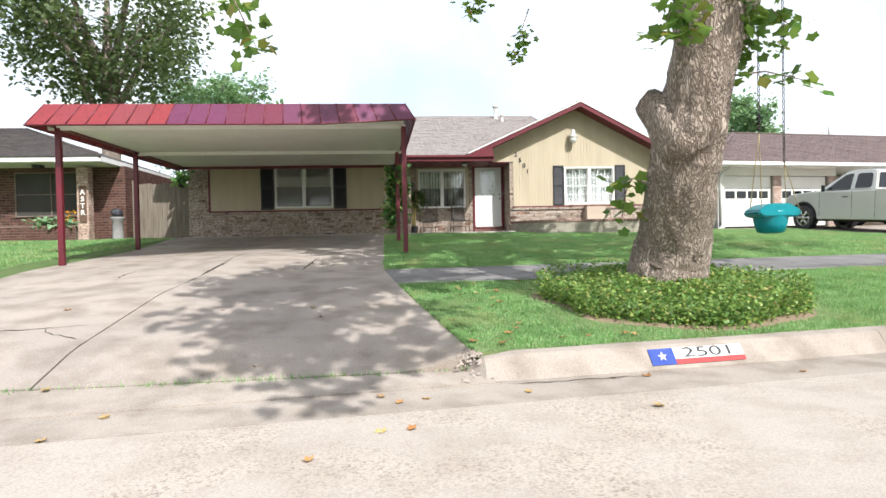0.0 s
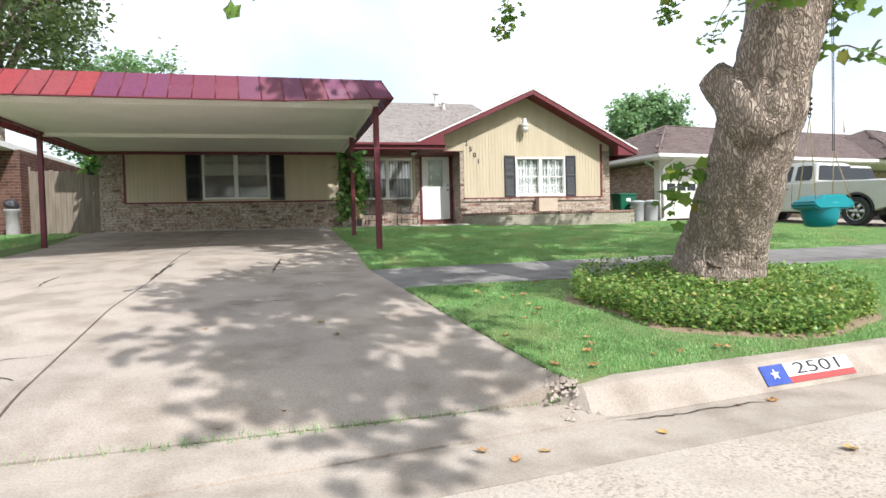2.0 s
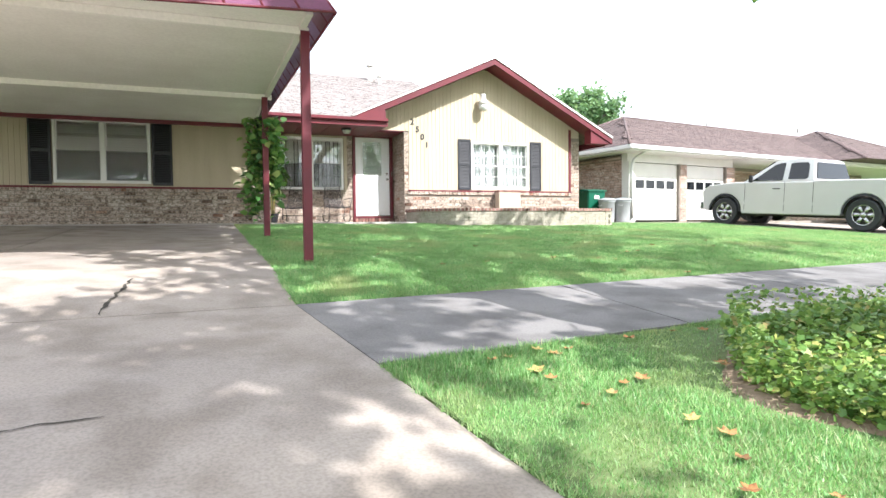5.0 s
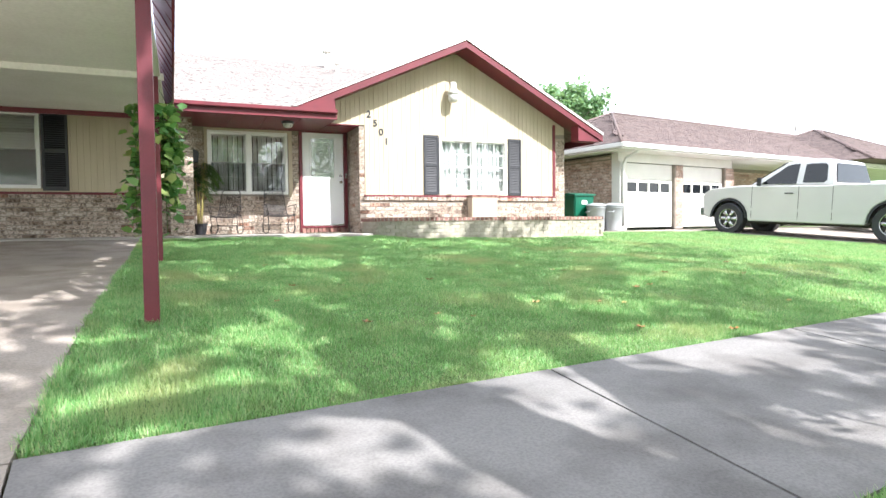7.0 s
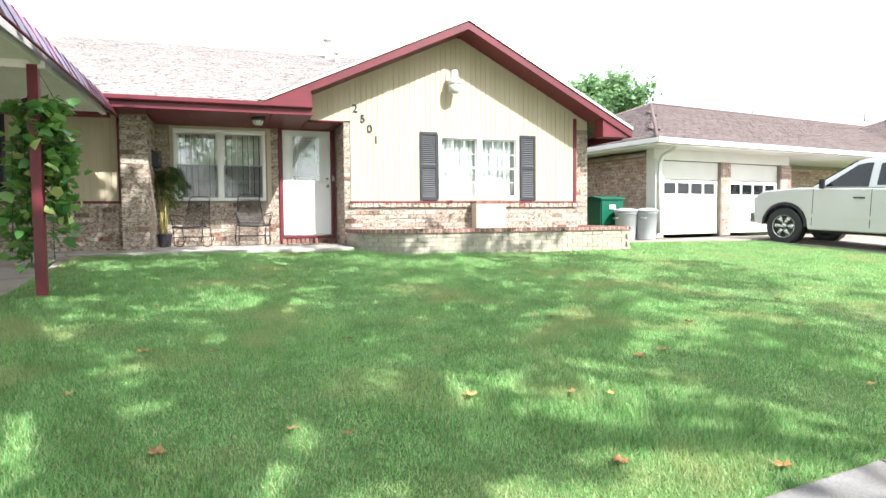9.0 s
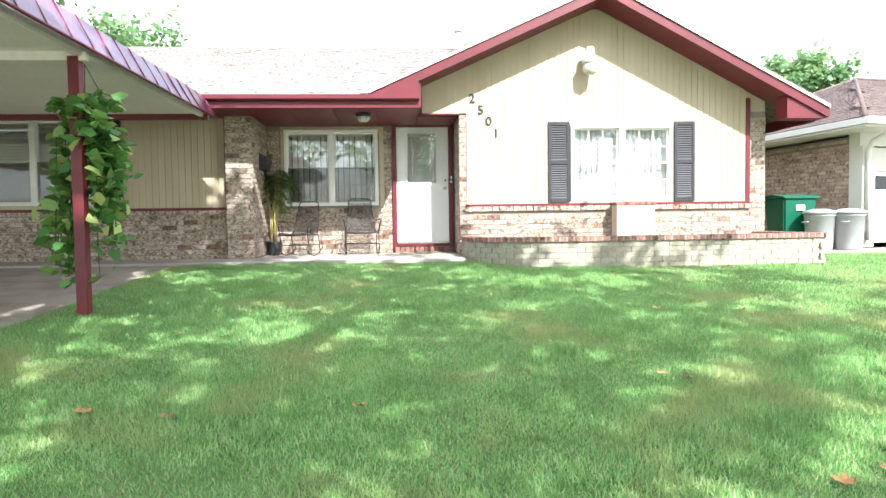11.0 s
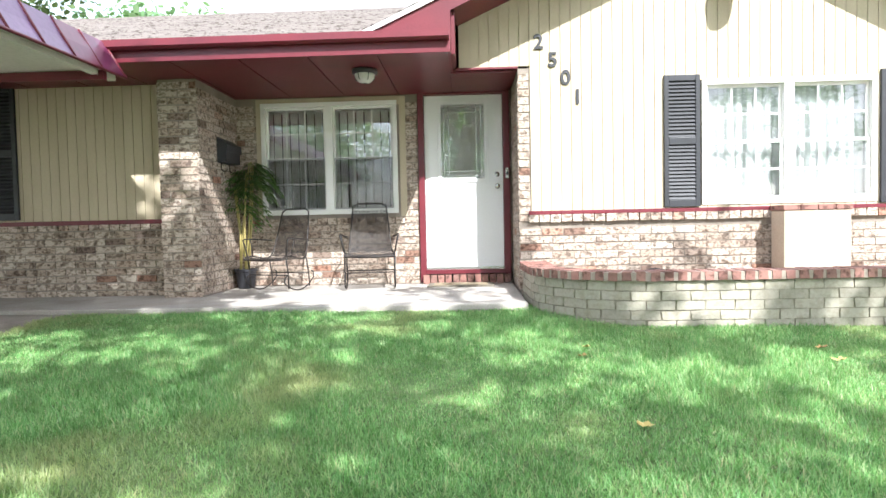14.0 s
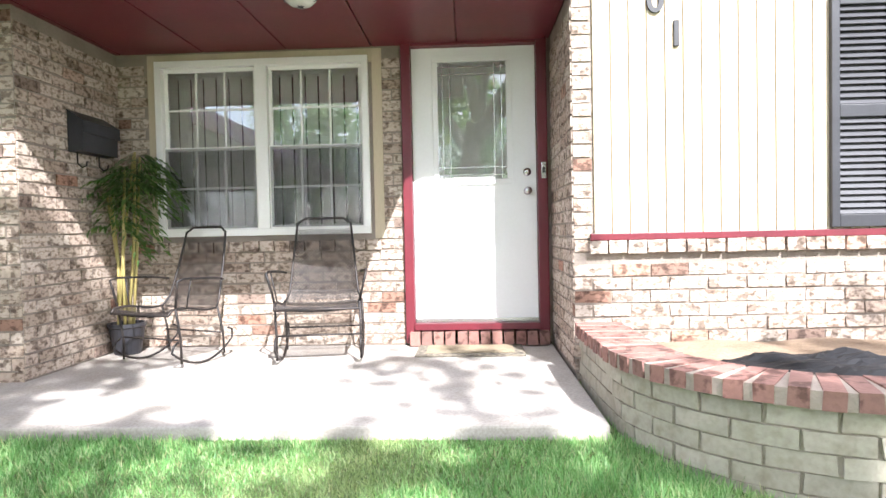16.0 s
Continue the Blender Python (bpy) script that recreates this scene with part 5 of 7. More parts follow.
def rocking_chair(at, rz):
    c = thing("rocking_chair", at, "black wrought-iron rocking chair with mesh seat and back", "chair", "porch rocking chairs", rz=rz)
    w = 0.28
    for s in (-1, 1):
        bm = bmesh.new()
        arc = [(s * w, 0.38 * math.sin(a) / math.sin(0.7) * 1.0, 0.9 - 0.9 * math.cos(a) + 0.012) for a in (lerp(-0.5, 0.55, k / 12) for k in range(13))]
        front = [(s * w, arc[0][1] + 0.02, arc[0][2] + 0.05), (s * w, arc[0][1] + 0.06, arc[0][2] + 0.07)]
        back = [(s * w, arc[-1][1] - 0.0, arc[-1][2] + 0.06), (s * w, arc[-1][1] - 0.04, arc[-1][2] + 0.08)]
        tube(bm, front[::-1] + arc + back, 0.0085, 8)
        part("rocker", bm, M_IRON, c)
        for y0, y1, z1 in ((-0.2, -0.24, 0.43), (0.22, 0.16, 0.40)):
            bm = bmesh.new()
            tube(bm, [(s * w, y0, 0.035), (s * w, lerp(y0, y1, 0.5) + 0.02, 0.2), (s * w, y1, z1)], 0.0085, 8)
            part("leg", bm, M_IRON, c)
        bm = bmesh.new()
        tube(bm, [(s * w, -0.24, 0.43), (s * (w + 0.03), -0.25, 0.56), (s * (w + 0.045), -0.26, 0.62), (s * (w + 0.045), -0.2, 0.635), (s * (w + 0.04), 0.1, 0.62), (s * (w - 0.005), 0.235, 0.60)], 0.0085, 8)
        tube(bm, [(s * w, -0.14, 0.42), (s * (w + 0.04), -0.13, 0.628)], 0.006, 6)
        part("arm", bm, M_IRON, c)

    def line(v):
        """Side line of the seat and back, from the front edge up."""
        path = [(-0.30, 0.385), (-0.27, 0.42), (-0.15, 0.425), (0.05, 0.385), (0.16, 0.39), (0.22, 0.47), (0.30, 0.72), (0.36, 0.96)]
        t = v * (len(path) - 1)
        i = min(int(t), len(path) - 2)
        return (lerp(path[i][0], path[i + 1][0], t - i), lerp(path[i][1], path[i + 1][1], t - i))

    def width(v):
        return lerp(0.275, 0.2, max(0.0, (v - 0.55) / 0.45))
    edge = [(width(k / 20), *line(k / 20)) for k in range(21)]
    bm = bmesh.new()
    loop = [(-x, y, z) for x, y, z in edge] + [(-0.14, 0.375, 1.0), (0.14, 0.375, 1.0)] + [(x, y, z) for x, y, z in edge[::-1]] + [(-edge[0][0], edge[0][1], edge[0][2])]
    tube(bm, loop, 0.009, 8)
    part("rim", bm, M_IRON, c)

    def spot(u, v):
        y, z = line(v)
        x = (u * 2 - 1) * width(v)
        return (x, y + 0.02 * (1 - (u * 2 - 1) ** 2) * (1 if v > 0.6 else 0), z - 0.02 * (1 - (u * 2 - 1) ** 2) * (1 if v < 0.6 else 0.3))
    part("seat_mesh", mesh_panel(54, lambda u, v: spot(u, v * 0.55)), M_IRON, c)
    part("back_mesh", mesh_panel(60, lambda u, v: spot(u, 0.55 + v * 0.43)), M_IRON, c)
    bm = bmesh.new()
    tube(bm, [(-w, -0.2, 0.2), (0, -0.19, 0.2), (w, -0.2, 0.2)], 0.007, 6)
    part("stretcher", bm, M_IRON, c)
    bm = bmesh.new()
    tube(bm, [(-w, 0.19, 0.2), (w, 0.19, 0.2)], 0.007, 6)
    part("stretcher", bm, M_IRON, c)
    return c


chair = rocking_chair((0.43, 18.72, 0.485), 8)
chair.matrix_world = pose(0.51, 18.72, 0.485, 0, 0, 8) @ Matrix.Scale(0.95, 4)
copy_thing(chair, pose(-0.5, 18.7, 0.485, 0, 0, -20) @ Matrix.Scale(0.95, 4))


def potted_palm(at):
    p = thing("potted_palm", at, "bamboo palm with drooping leaves in a black pot", "plant")
    bm = bmesh.new()
    verts = []
    rings = []
    for z, r in ((0, 0.085), (0.005, 0.09), (0.19, 0.12), (0.2, 0.13), (0.225, 0.13), (0.225, 0.115), (0.19, 0.11)):
        rings.append([bm.verts.new((r * math.cos(a) * 1.0, r * math.sin(a), z)) for a in (2 * math.pi * k / 24 for k in range(24))])
    for a, b in zip(rings, rings[1:]):
        for k in range(24):
            bm.faces.new((a[k], a[(k + 1) % 24], b[(k + 1) % 24], b[k]))
    bm.faces.new(rings[0][::-1])
    bm.faces.new(rings[-1])
    part("pot", bm, M_BLACK, p, "black plastic pot")
    rng = random.Random(4)
    m_cane = surface("cane", (0.34, 0.3, 0.1), (0.45, 0.36, 0.14), 8, 60, 0.5, 0.1)
    tips = []
    for i in range(6):
        a = rng.uniform(0, 6.28)
        top = (rng.uniform(-0.12, 0.12), rng.uniform(-0.12, 0.1), rng.uniform(1.1, 1.5))
        base = (0.06 * math.cos(a), 0.06 * math.sin(a), 0.18)
        bm = bmesh.new()
        tube(bm, [base, tuple(lerp(base[j], top[j], 0.5) + rng.uniform(-0.02, 0.02) for j in range(3)), top], [0.012, 0.011, 0.008], 8)
        part("cane", bm, m_cane, p)
        tips.append(top)
    verts, faces = [], []
    for i in range(64):
        tip = Vector(rng.choice(tips)) - Vector((0, 0, rng.uniform(0, 0.28)))
        a, reach = rng.uniform(0, 6.28), rng.uniform(0.2, 0.42)
        d = Vector((math.cos(a), math.sin(a) * 0.8, 0))
        for k in range(9):
            t = (k + 1) / 9
            c = tip + d * reach * t + Vector((0, 0, 0.16 * t - 0.36 * t * t))
            for s in (-1, 1):
                side = Vector((-d.y, d.x, 0)) * s
                e = c + side * 0.13 * (1 - 0.5 * t) + d * 0.07 + Vector((0, 0, -0.06))
                mid = c.lerp(e, 0.5) + Vector((0, 0, 0.015))
                n = len(verts)
                wv = d * 0.012
                verts += [tuple(c), tuple(mid + wv), tuple(e), tuple(mid - wv)]
                faces.append((n, n + 1, n + 2, n + 3))
    tagged(soup("palm_fronds", verts, faces, M_PALM, p, "dark green arching fronds"), kind="stuff")


M_PALM = leafy("palm_leaf", [(0.0, (0.03, 0.075, 0.02)), (0.6, (0.06, 0.13, 0.03)), (1.0, (0.12, 0.2, 0.05))], through_light=0.25)
potted_palm((-0.98, 18.98, 0.485))

# wall mailbox
mailbox = thing("mailbox", (-1.12, 18.79, 1.9), "black metal wall mailbox with newspaper hooks", "mailbox")
bm = bmesh.new()
prism(bm, [(0.01, 0.0), (0.11, 0.0), (0.115, 0.2), (0.01, 0.27)], "y", -0.2, 0.2)
part("box", bm, M_BLACK, mailbox)
bm = bmesh.new()
prism(bm, [(0.012, 0.275), (0.125, 0.2), (0.128, 0.12), (0.122, 0.12), (0.119, 0.196), (0.01, 0.268)], "y", -0.21, 0.21)
part("lid", bm, M_BLACK, mailbox)
for y in (-0.12, 0.12):
    bm = bmesh.new()
    tube(bm, [(0.02, y, 0.0), (0.02, y, -0.07), (0.05, y, -0.1), (0.08, y, -0.09), (0.085, y, -0.06)], 0.005, 6)
    part("hook", bm, M_IRON, mailbox)

# door mat
mat_ob = thing("door_mat", (1.5, 18.92, 0.487), "tan coir door mat with a dark patterned border", "mat")
M_COIR = surface("coir", (0.35, 0.285, 0.19), (0.27, 0.215, 0.14), 12, 160, 0.95, 0.8, grain=0.5)
M_MATEDGE = surface("mat_border", (0.06, 0.055, 0.045), (0.28, 0.24, 0.18), 28, 90, 0.9, 0.5)
block("border", -0.37, 0.37, -0.21, 0.21, 0, 0.012, M_MATEDGE, mat_ob, bevel=0.004)
block("coir_field", -0.3, 0.3, -0.14, 0.14, 0.0121, 0.017, M_COIR, mat_ob, bevel=0.002)

# doorbell beside the door
bell = thing("doorbell", (2.055, PORCH_Y - 0.052, 1.75), "small silver doorbell push on the door jamb", "doorbell")
block("plate", -0.018, 0.018, -0.012, 0, -0.06, 0.06, M_CHROME, bell, bevel=0.003)
block("push", -0.009, 0.009, -0.017, -0.0122, -0.02, 0.02, M_BLACK, bell)

# porch ceiling lamp
M_LAMPGLASS = surface("ribbed_glass", (0.55, 0.55, 0.5), (0.5, 0.5, 0.46), 20, 90, 0.12, 0.1)


def lathe(profile, sides=28):
    bm = bmesh.new()
    rings = [[bm.verts.new((r * math.cos(a), r * math.sin(a), z)) for a in (2 * math.pi * k / sides for k in range(sides))] for r, z in profile]
    for a, b in zip(rings, rings[1:]):
        for k in range(sides):
            bm.faces.new((a[k], a[(k + 1) % sides], b[(k + 1) % sides], b[k]))
    bm.faces.new(rings[0][::-1])
    bm.faces.new(rings[-1])
    bmesh.ops.recalc_face_normals(bm, faces=bm.faces)
    for f in bm.faces:
        f.smooth = True
    return bm


clamp = thing("ceiling_lamp", (0.62, 18.0, 2.692), "round flush porch lamp with ribbed glass bowl", "lamp")
part("canopy", lathe([(0.12, 0.0), (0.125, -0.02), (0.12, -0.045), (0.1, -0.05)]), M_BLACK, clamp)
part("glass_bowl", lathe([(0.1, -0.045), (0.1, -0.06), (0.085, -0.1), (0.055, -0.125), (0.02, -0.132)]), M_LAMPGLASS, clamp)
bm = bmesh.new()
for k in range(6):
    a = math.pi * k / 3
    tube(bm, [(0.103 * math.cos(a), 0.103 * math.sin(a), -0.045), (0.09 * math.cos(a), 0.09 * math.sin(a), -0.1), (0.0, 0.0, -0.137)], 0.004, 6)
part("guard", bm, M_BLACK, clamp)

# gable flood lamp
M_GREYLAMP = surface("lamp_grey", (0.62, 0.6, 0.55), (0.52, 0.5, 0.45), 10, 60, 0.5, 0.1)
glamp = thing("wall_lamp", (4.19, GABLE_Y - 0.02, 3.52), "grey barn-style wall lamp high in the gable", "lamp")
bm = bmesh.new()
tube(bm, [(0, 0, 0.06), (0, -0.1, 0.07), (0, -0.18, 0.07)], 0.025, 12)
part("arm", bm, M_GREYLAMP, glamp)
ob = part("head", lathe([(0.05, 0.22), (0.07, 0.19), (0.07, 0.08), (0.1, 0.05), (0.125, 0.0), (0.125, -0.05)]), M_GREYLAMP, glamp)
ob.location = (0, -0.2, 0)
ob = part("lens", lathe([(0.118, -0.05), (0.115, -0.13), (0.1, -0.19), (0.06, -0.215), (0.02, -0.22)]), M_LAMPGLASS, glamp)
ob.location = (0, -0.2, 0)

# beige utility box under the gable window
ubox = thing("utility_box", (4.9, GABLE_Y, 0.78), "beige box against the brick under the window", "utility box")
M_BEIGE = surface("beige_render", (0.52, 0.42, 0.33), (0.46, 0.37, 0.29), 3, 60, 0.85, 0.2)
block("body", -0.31, 0.31, -0.3, -0.045, -0.2, 0.46, M_BEIGE, ubox, bevel=0.01)
for k in range(4):
    block("cap_brick", -0.32 + k * 0.162, -0.32 + k * 0.162 + 0.155, -0.31, -0.045, 0.461, 0.51, M_CAP, ubox, bevel=0.004)

# roof vents
for x, y, z, h, r in ((2.6, 23.3, 5.08, 0.6, 0.07), (2.75, 22.7, 4.86, 0.35, 0.05)):
    v = thing("roof_vent", (x, y, z), "grey galvanised flue pipe on the roof", "roof vent", "roof flues")
    part("pipe", lathe([(r * 1.8, 0), (r, 0.06), (r, h - 0.15), (r, h - 0.12)], 18), M_GREYLAMP, v)
    part("cowl", lathe([(r * 1.1, h - 0.12), (r * 1.7, h - 0.11), (r * 1.7, h - 0.04), (r * 0.6, h)], 18), M_GREYLAMP, v)


# ---- curved brick planter ----
CAP_Z = 0.785


def planter_line():
    pts = [(2.135, 18.18), (2.14, 17.8)]
    for k in range(15):
        a = math.pi + (math.pi / 2) * k / 14
        pts.append((3.05 + 0.9 * math.cos(a), 17.5 + 0.88 * math.sin(a)))
    pts += [(3.6, 16.63), (4.6, 16.64), (5.8, 16.7), (7.18, 16.8), (7.18, 18.24)]
    return [Vector((x, y, 0)) for x, y in pts]


planter = thing("planter", (3.0, 16.6, 0.35), "curved raised planter of grey-painted brick with red brick coping", "planter")
inv = planter.matrix_world.inverted()
line = planter_line()
total = sum((b - a).length for a, b in zip(line, line[1:]))


def point_on_line(u):
    for a, b in zip(line, line[1:]):
        d = (b - a).length
        if u <= d:
            return a.lerp(b, u / d)
        u -= d
    return line[-1]


def on_line(u):
    """The point at that length along the planter's front, and its heading there."""
    ahead, behind = point_on_line(min(u + 0.07, total)), point_on_line(max(u - 0.07, 0.0))
    return point_on_line(u), (ahead - behind).normalized()


verts, faces = [], []
m = 120
for i in range(m + 1):
    p, d = on_line(total * i / m * 0.99999)
    inn = Vector((-d.y, d.x, 0))
    for off, z in ((0.0, 0.2), (0.0, CAP_Z - 0.07), (0.2, CAP_Z - 0.07), (0.2, 0.2)):
        q = p + inn * off
        verts.append(tuple(inv @ Vector((q.x, q.y, z))))
for i in range(m):
    for j in range(4):
        faces.append((i * 4 + j, (i + 1) * 4 + j, (i + 1) * 4 + (j + 1) % 4, i * 4 + (j + 1) % 4))
faces += [(0, 1, 2, 3), (m * 4 + 3, m * 4 + 2, m * 4 + 1, m * 4)]
soup("core", verts, faces, M_PMORTAR, planter)
pb = brick_mesh(("planter",), M_PBRICK, 0.205, 0.068, 0.05)
for row in range(5):
    z = 0.35 + 0.0375 + row * 0.073
    u = 0.0 if row % 2 == 0 else 0.108
    while u < total - 0.1:
        p, d = on_line(u + 0.1025)
        ob = new("brick", random.choice(pb))
        ob.parent = planter
        ob.matrix_basis = inv @ (Matrix.Translation((p.x + d.y * -0.018, p.y + d.x * 0.018, z)) @ Matrix.Rotation(math.atan2(d.y, d.x), 4, "Z"))
        u += 0.216
cb = brick_mesh(("coping",), M_CAP, 0.066, 0.066, 0.262)
m_cap2 = surface("coping_joint", (0.36, 0.3, 0.25), (0.29, 0.24, 0.2), 6, 60, 0.95, 0.4)
u = 0.04
while u < total - 0.03:
    p, d = on_line(u)
    inn = Vector((-d.y, d.x, 0))
    q = p + inn * 0.095
    ob = new("coping_brick", random.choice(cb))
    ob.parent = planter
    ob.matrix_basis = inv @ (Matrix.Translation((q.x, q.y, CAP_Z - 0.032)) @ Matrix.Rotation(math.atan2(d.y, d.x), 4, "Z"))
    u += 0.098
verts, faces = [], []
for i in range(m + 1):
    p, d = on_line(total * i / m * 0.99999)
    inn = Vector((-d.y, d.x, 0))
    for off, z in ((-0.03, CAP_Z - 0.066), (-0.03, CAP_Z - 0.004), (0.218, CAP_Z - 0.004), (0.218, CAP_Z - 0.066)):
        q = p + inn * off
        verts.append(tuple(inv @ Vector((q.x, q.y, z))))
for i in range(m):
    for j in range(4):
        faces.append((i * 4 + j, (i + 1) * 4 + j, (i + 1) * 4 + (j + 1) % 4, i * 4 + (j + 1) % 4))
soup("coping_mortar", verts, faces, m_cap2, planter)
# soil with a black plastic sheet and stones
verts, faces = [], []
nx, ny = 50, 18
for j in range(ny + 1):
    for i in range(nx + 1):
        x = lerp(2.36, 7.0, i / nx)
        y_lo = 16.9 if x > 3.1 else 17.5 - math.sqrt(max(0.0, 0.5 - (3.06 - x) ** 2)) + 0.04
        y = lerp(y_lo, 18.25, j / ny)
        verts.append((x - 3.0, y - 16.6, 0.66 - 0.35 + 0.03 * noise.noise((x * 3, y * 3, 2))))
for j in range(ny):
    for i in range(nx):
        faces.append((j * (nx + 1) + i, j * (nx + 1) + i + 1, (j + 1) * (nx + 1) + i + 1, (j + 1) * (nx + 1) + i))
soup("soil", verts, faces, M_DIRT, planter)
M_BAG = surface("black_plastic", (0.008, 0.008, 0.009), (0.014, 0.014, 0.016), 6, 60, 0.6, 0.2)
M_BAG.node_tree.nodes["Principled BSDF"].inputs["Specular IOR Level"].default_value = 0.15


def crumpled(name, cx, cy, z, lx, ly, h, seed, material, label, category):
    verts, faces, n = [], [], 30
    for j in range(n + 1):
        for i in range(n + 1):
            u, v = i / n * 2 - 1, j / n * 2 - 1
            edge = max(0.0, 1 - (u * u + v * v) ** 1.2)
            z1 = h * edge * (0.55 + 0.9 * abs(noise.noise((u * 2.3 + seed, v * 2.3, seed)))) + 0.03 * edge * abs(noise.noise((u * 8, v * 8, seed)))
            verts.append((u * lx + 0.05 * noise.noise((u * 3, v * 3, seed + 5)), v * ly, z1))
    for j in range(n):
        for i in range(n):
            faces.append((j * (n + 1) + i, j * (n + 1) + i + 1, (j + 1) * (n + 1) + i + 1, (j + 1) * (n + 1) + i))
    ob = soup(name, verts, faces, material)
    ob.location = (cx, cy, z)
    return tagged(ob, label, category)


crumpled("plastic_sheet", 3.15, 17.5, 0.64, 0.66, 0.3, 0.11, 3, M_BAG, "crumpled black plastic sheet lying in the planter", "plastic sheet")
crumpled("plastic_sheet", 4.6, 17.5, 0.64, 0.4, 0.3, 0.08, 9, M_BAG, "crumpled black plastic sheet lying in the planter", "plastic sheet")
M_ROCK = surface("pale_stone", (0.5, 0.46, 0.4), (0.38, 0.34, 0.3), 5, 50, 0.9, 0.5)
for x, y, r in ((3.95, 17.45, 0.16), (4.15, 17.7, 0.12), (3.85, 17.75, 0.1), (5.2, 17.4, 0.14)):
    bm = bmesh.new()
    bmesh.ops.create_icosphere(bm, subdivisions=3, radius=r)
    for v in bm.verts:
        v.co *= 1 + 0.25 * noise.noise(v.co * 6 + Vector((x, y, 0)))
        v.co.z *= 0.55
    ob = part("stone", bm, M_ROCK)
    ob.location = (x, y, 0.66)
    tagged(ob, "pale rounded stone in the planter soil", "stone", "planter stones")


# ---- trailing vine on the rear carport post ----
vine = thing("trailing_vine", (-1.6, 14.12, 2.3), "variegated green pothos trailing from a hanging basket", "plant")
part("basket", lathe([(0.1, -0.3), (0.13, -0.28), (0.15, -0.14), (0.14, -0.14)], 18), M_BLACK, vine)
bm = bmesh.new()
for k in range(3):
    a = k * 2.09
    tube(bm, [(0.145 * math.cos(a), 0.145 * math.sin(a), -0.14), (0, 0, 0.15)], 0.003, 5)
part("hanger", bm, M_IRON, vine)
rng = random.Random(2)
cl = []
for k in range(22):
    a = rng.uniform(0, 6.28)
    top = Vector((0.2 * math.cos(a), 0.2 * math.sin(a), -0.2))
    end = Vector((rng.choice((-0.18, 0.16)) + rng.uniform(-0.12, 0.12), rng.uniform(-0.15, 0.15), rng.uniform(-1.75, -0.7)))
    bm = bmesh.new()
    tube(bm, [top, Vector((lerp(top.x, end.x, 0.8), lerp(top.y, end.y, 0.8), -0.45)), end], 0.004, 5)
    part("stem", bm, M_PALM, vine)
    for t in np.linspace(0, 1, 12):
        cl.append(tuple(Vector((lerp(top.x, end.x, min(1, t * 1.6)), lerp(top.y, end.y, min(1, t * 1.6)), lerp(top.z, end.z, t)))))
M_POTHOS = leafy("pothos_leaf", [(0.0, (0.06, 0.18, 0.05)), (0.5, (0.12, 0.3, 0.07)), (0.85, (0.26, 0.42, 0.12)), (1.0, (0.5, 0.55, 0.2))], through_light=0.3)
foliage("vine_leaves", cl, 3, 0.05, 0.125, M_POTHOS, vine, 5, lobed=False, flat=1.0)


# ---- toddler swing ----
swing = thing("toddler_swing", (2.66, 5.42, 0.5), "teal plastic toddler swing on chains and ropes", "swing")
M_TEAL = surface("teal_plastic", (0.0, 0.24, 0.28), (0.0, 0.2, 0.24), 6, 60, 0.35, 0.03)
bm = lathe([(0.09, -0.24), (0.15, -0.22), (0.18, -0.12), (0.2, 0.0), (0.205, 0.03)], 28)
part("bucket", bm, M_TEAL, swing)
bm = bmesh.new()
prism(bm, [(-0.27, -0.01), (-0.2, -0.05), (0.2, -0.05), (0.27, -0.01), (0.26, 0.03), (0.12, 0.11), (-0.12, 0.11), (-0.26, 0.03)], "y", -0.2, 0.14)
bmesh.ops.bevel(bm, geom=list(bm.edges), offset=0.02, segments=3, affect="EDGES")
part("seat_shell", bm, M_TEAL, swing)
M_ROPE = surface("yellow_rope", (0.6, 0.5, 0.3), (0.5, 0.4, 0.22), 20, 120, 0.9, 0.4)
for x, zb in ((-0.13, 0.95), (0.18, 0.6)):
    for dy in (-0.14, 0.1):
        bm = bmesh.new()
        tube(bm, [(x * 1.5, dy, 0.03), (x, 0, zb)], 0.006, 6)
        part("rope", bm, M_ROPE, swing)
    bm = bmesh.new()
    k, z = 0, zb
    while z < 3.6:
        d = (0.011, 0.0) if k % 2 else (0.0, 0.011)
        tube(bm, [(x + d[0], d[1], z - 0.006), (x + d[0], d[1], z + 0.036)], 0.0045, 5)
        tube(bm, [(x - d[0], -d[1], z - 0.006), (x - d[0], -d[1], z + 0.036)], 0.0045, 5)
        z += 0.034
        k += 1
    part("chain", bm, M_IRON, swing, "dark steel chain")
bm = bmesh.new()
for k in range(16):
    a = k * 1.3
    tube(bm, [(-0.13 + 0.02 * math.cos(a), 0.02 * math.sin(a), 0.98 + k * 0.012), (-0.13 + 0.025 * math.cos(a + 1), 0.025 * math.sin(a + 1), 1.0 + k * 0.012)], 0.01, 6)
part("chain_bunch", bm, M_IRON, swing)


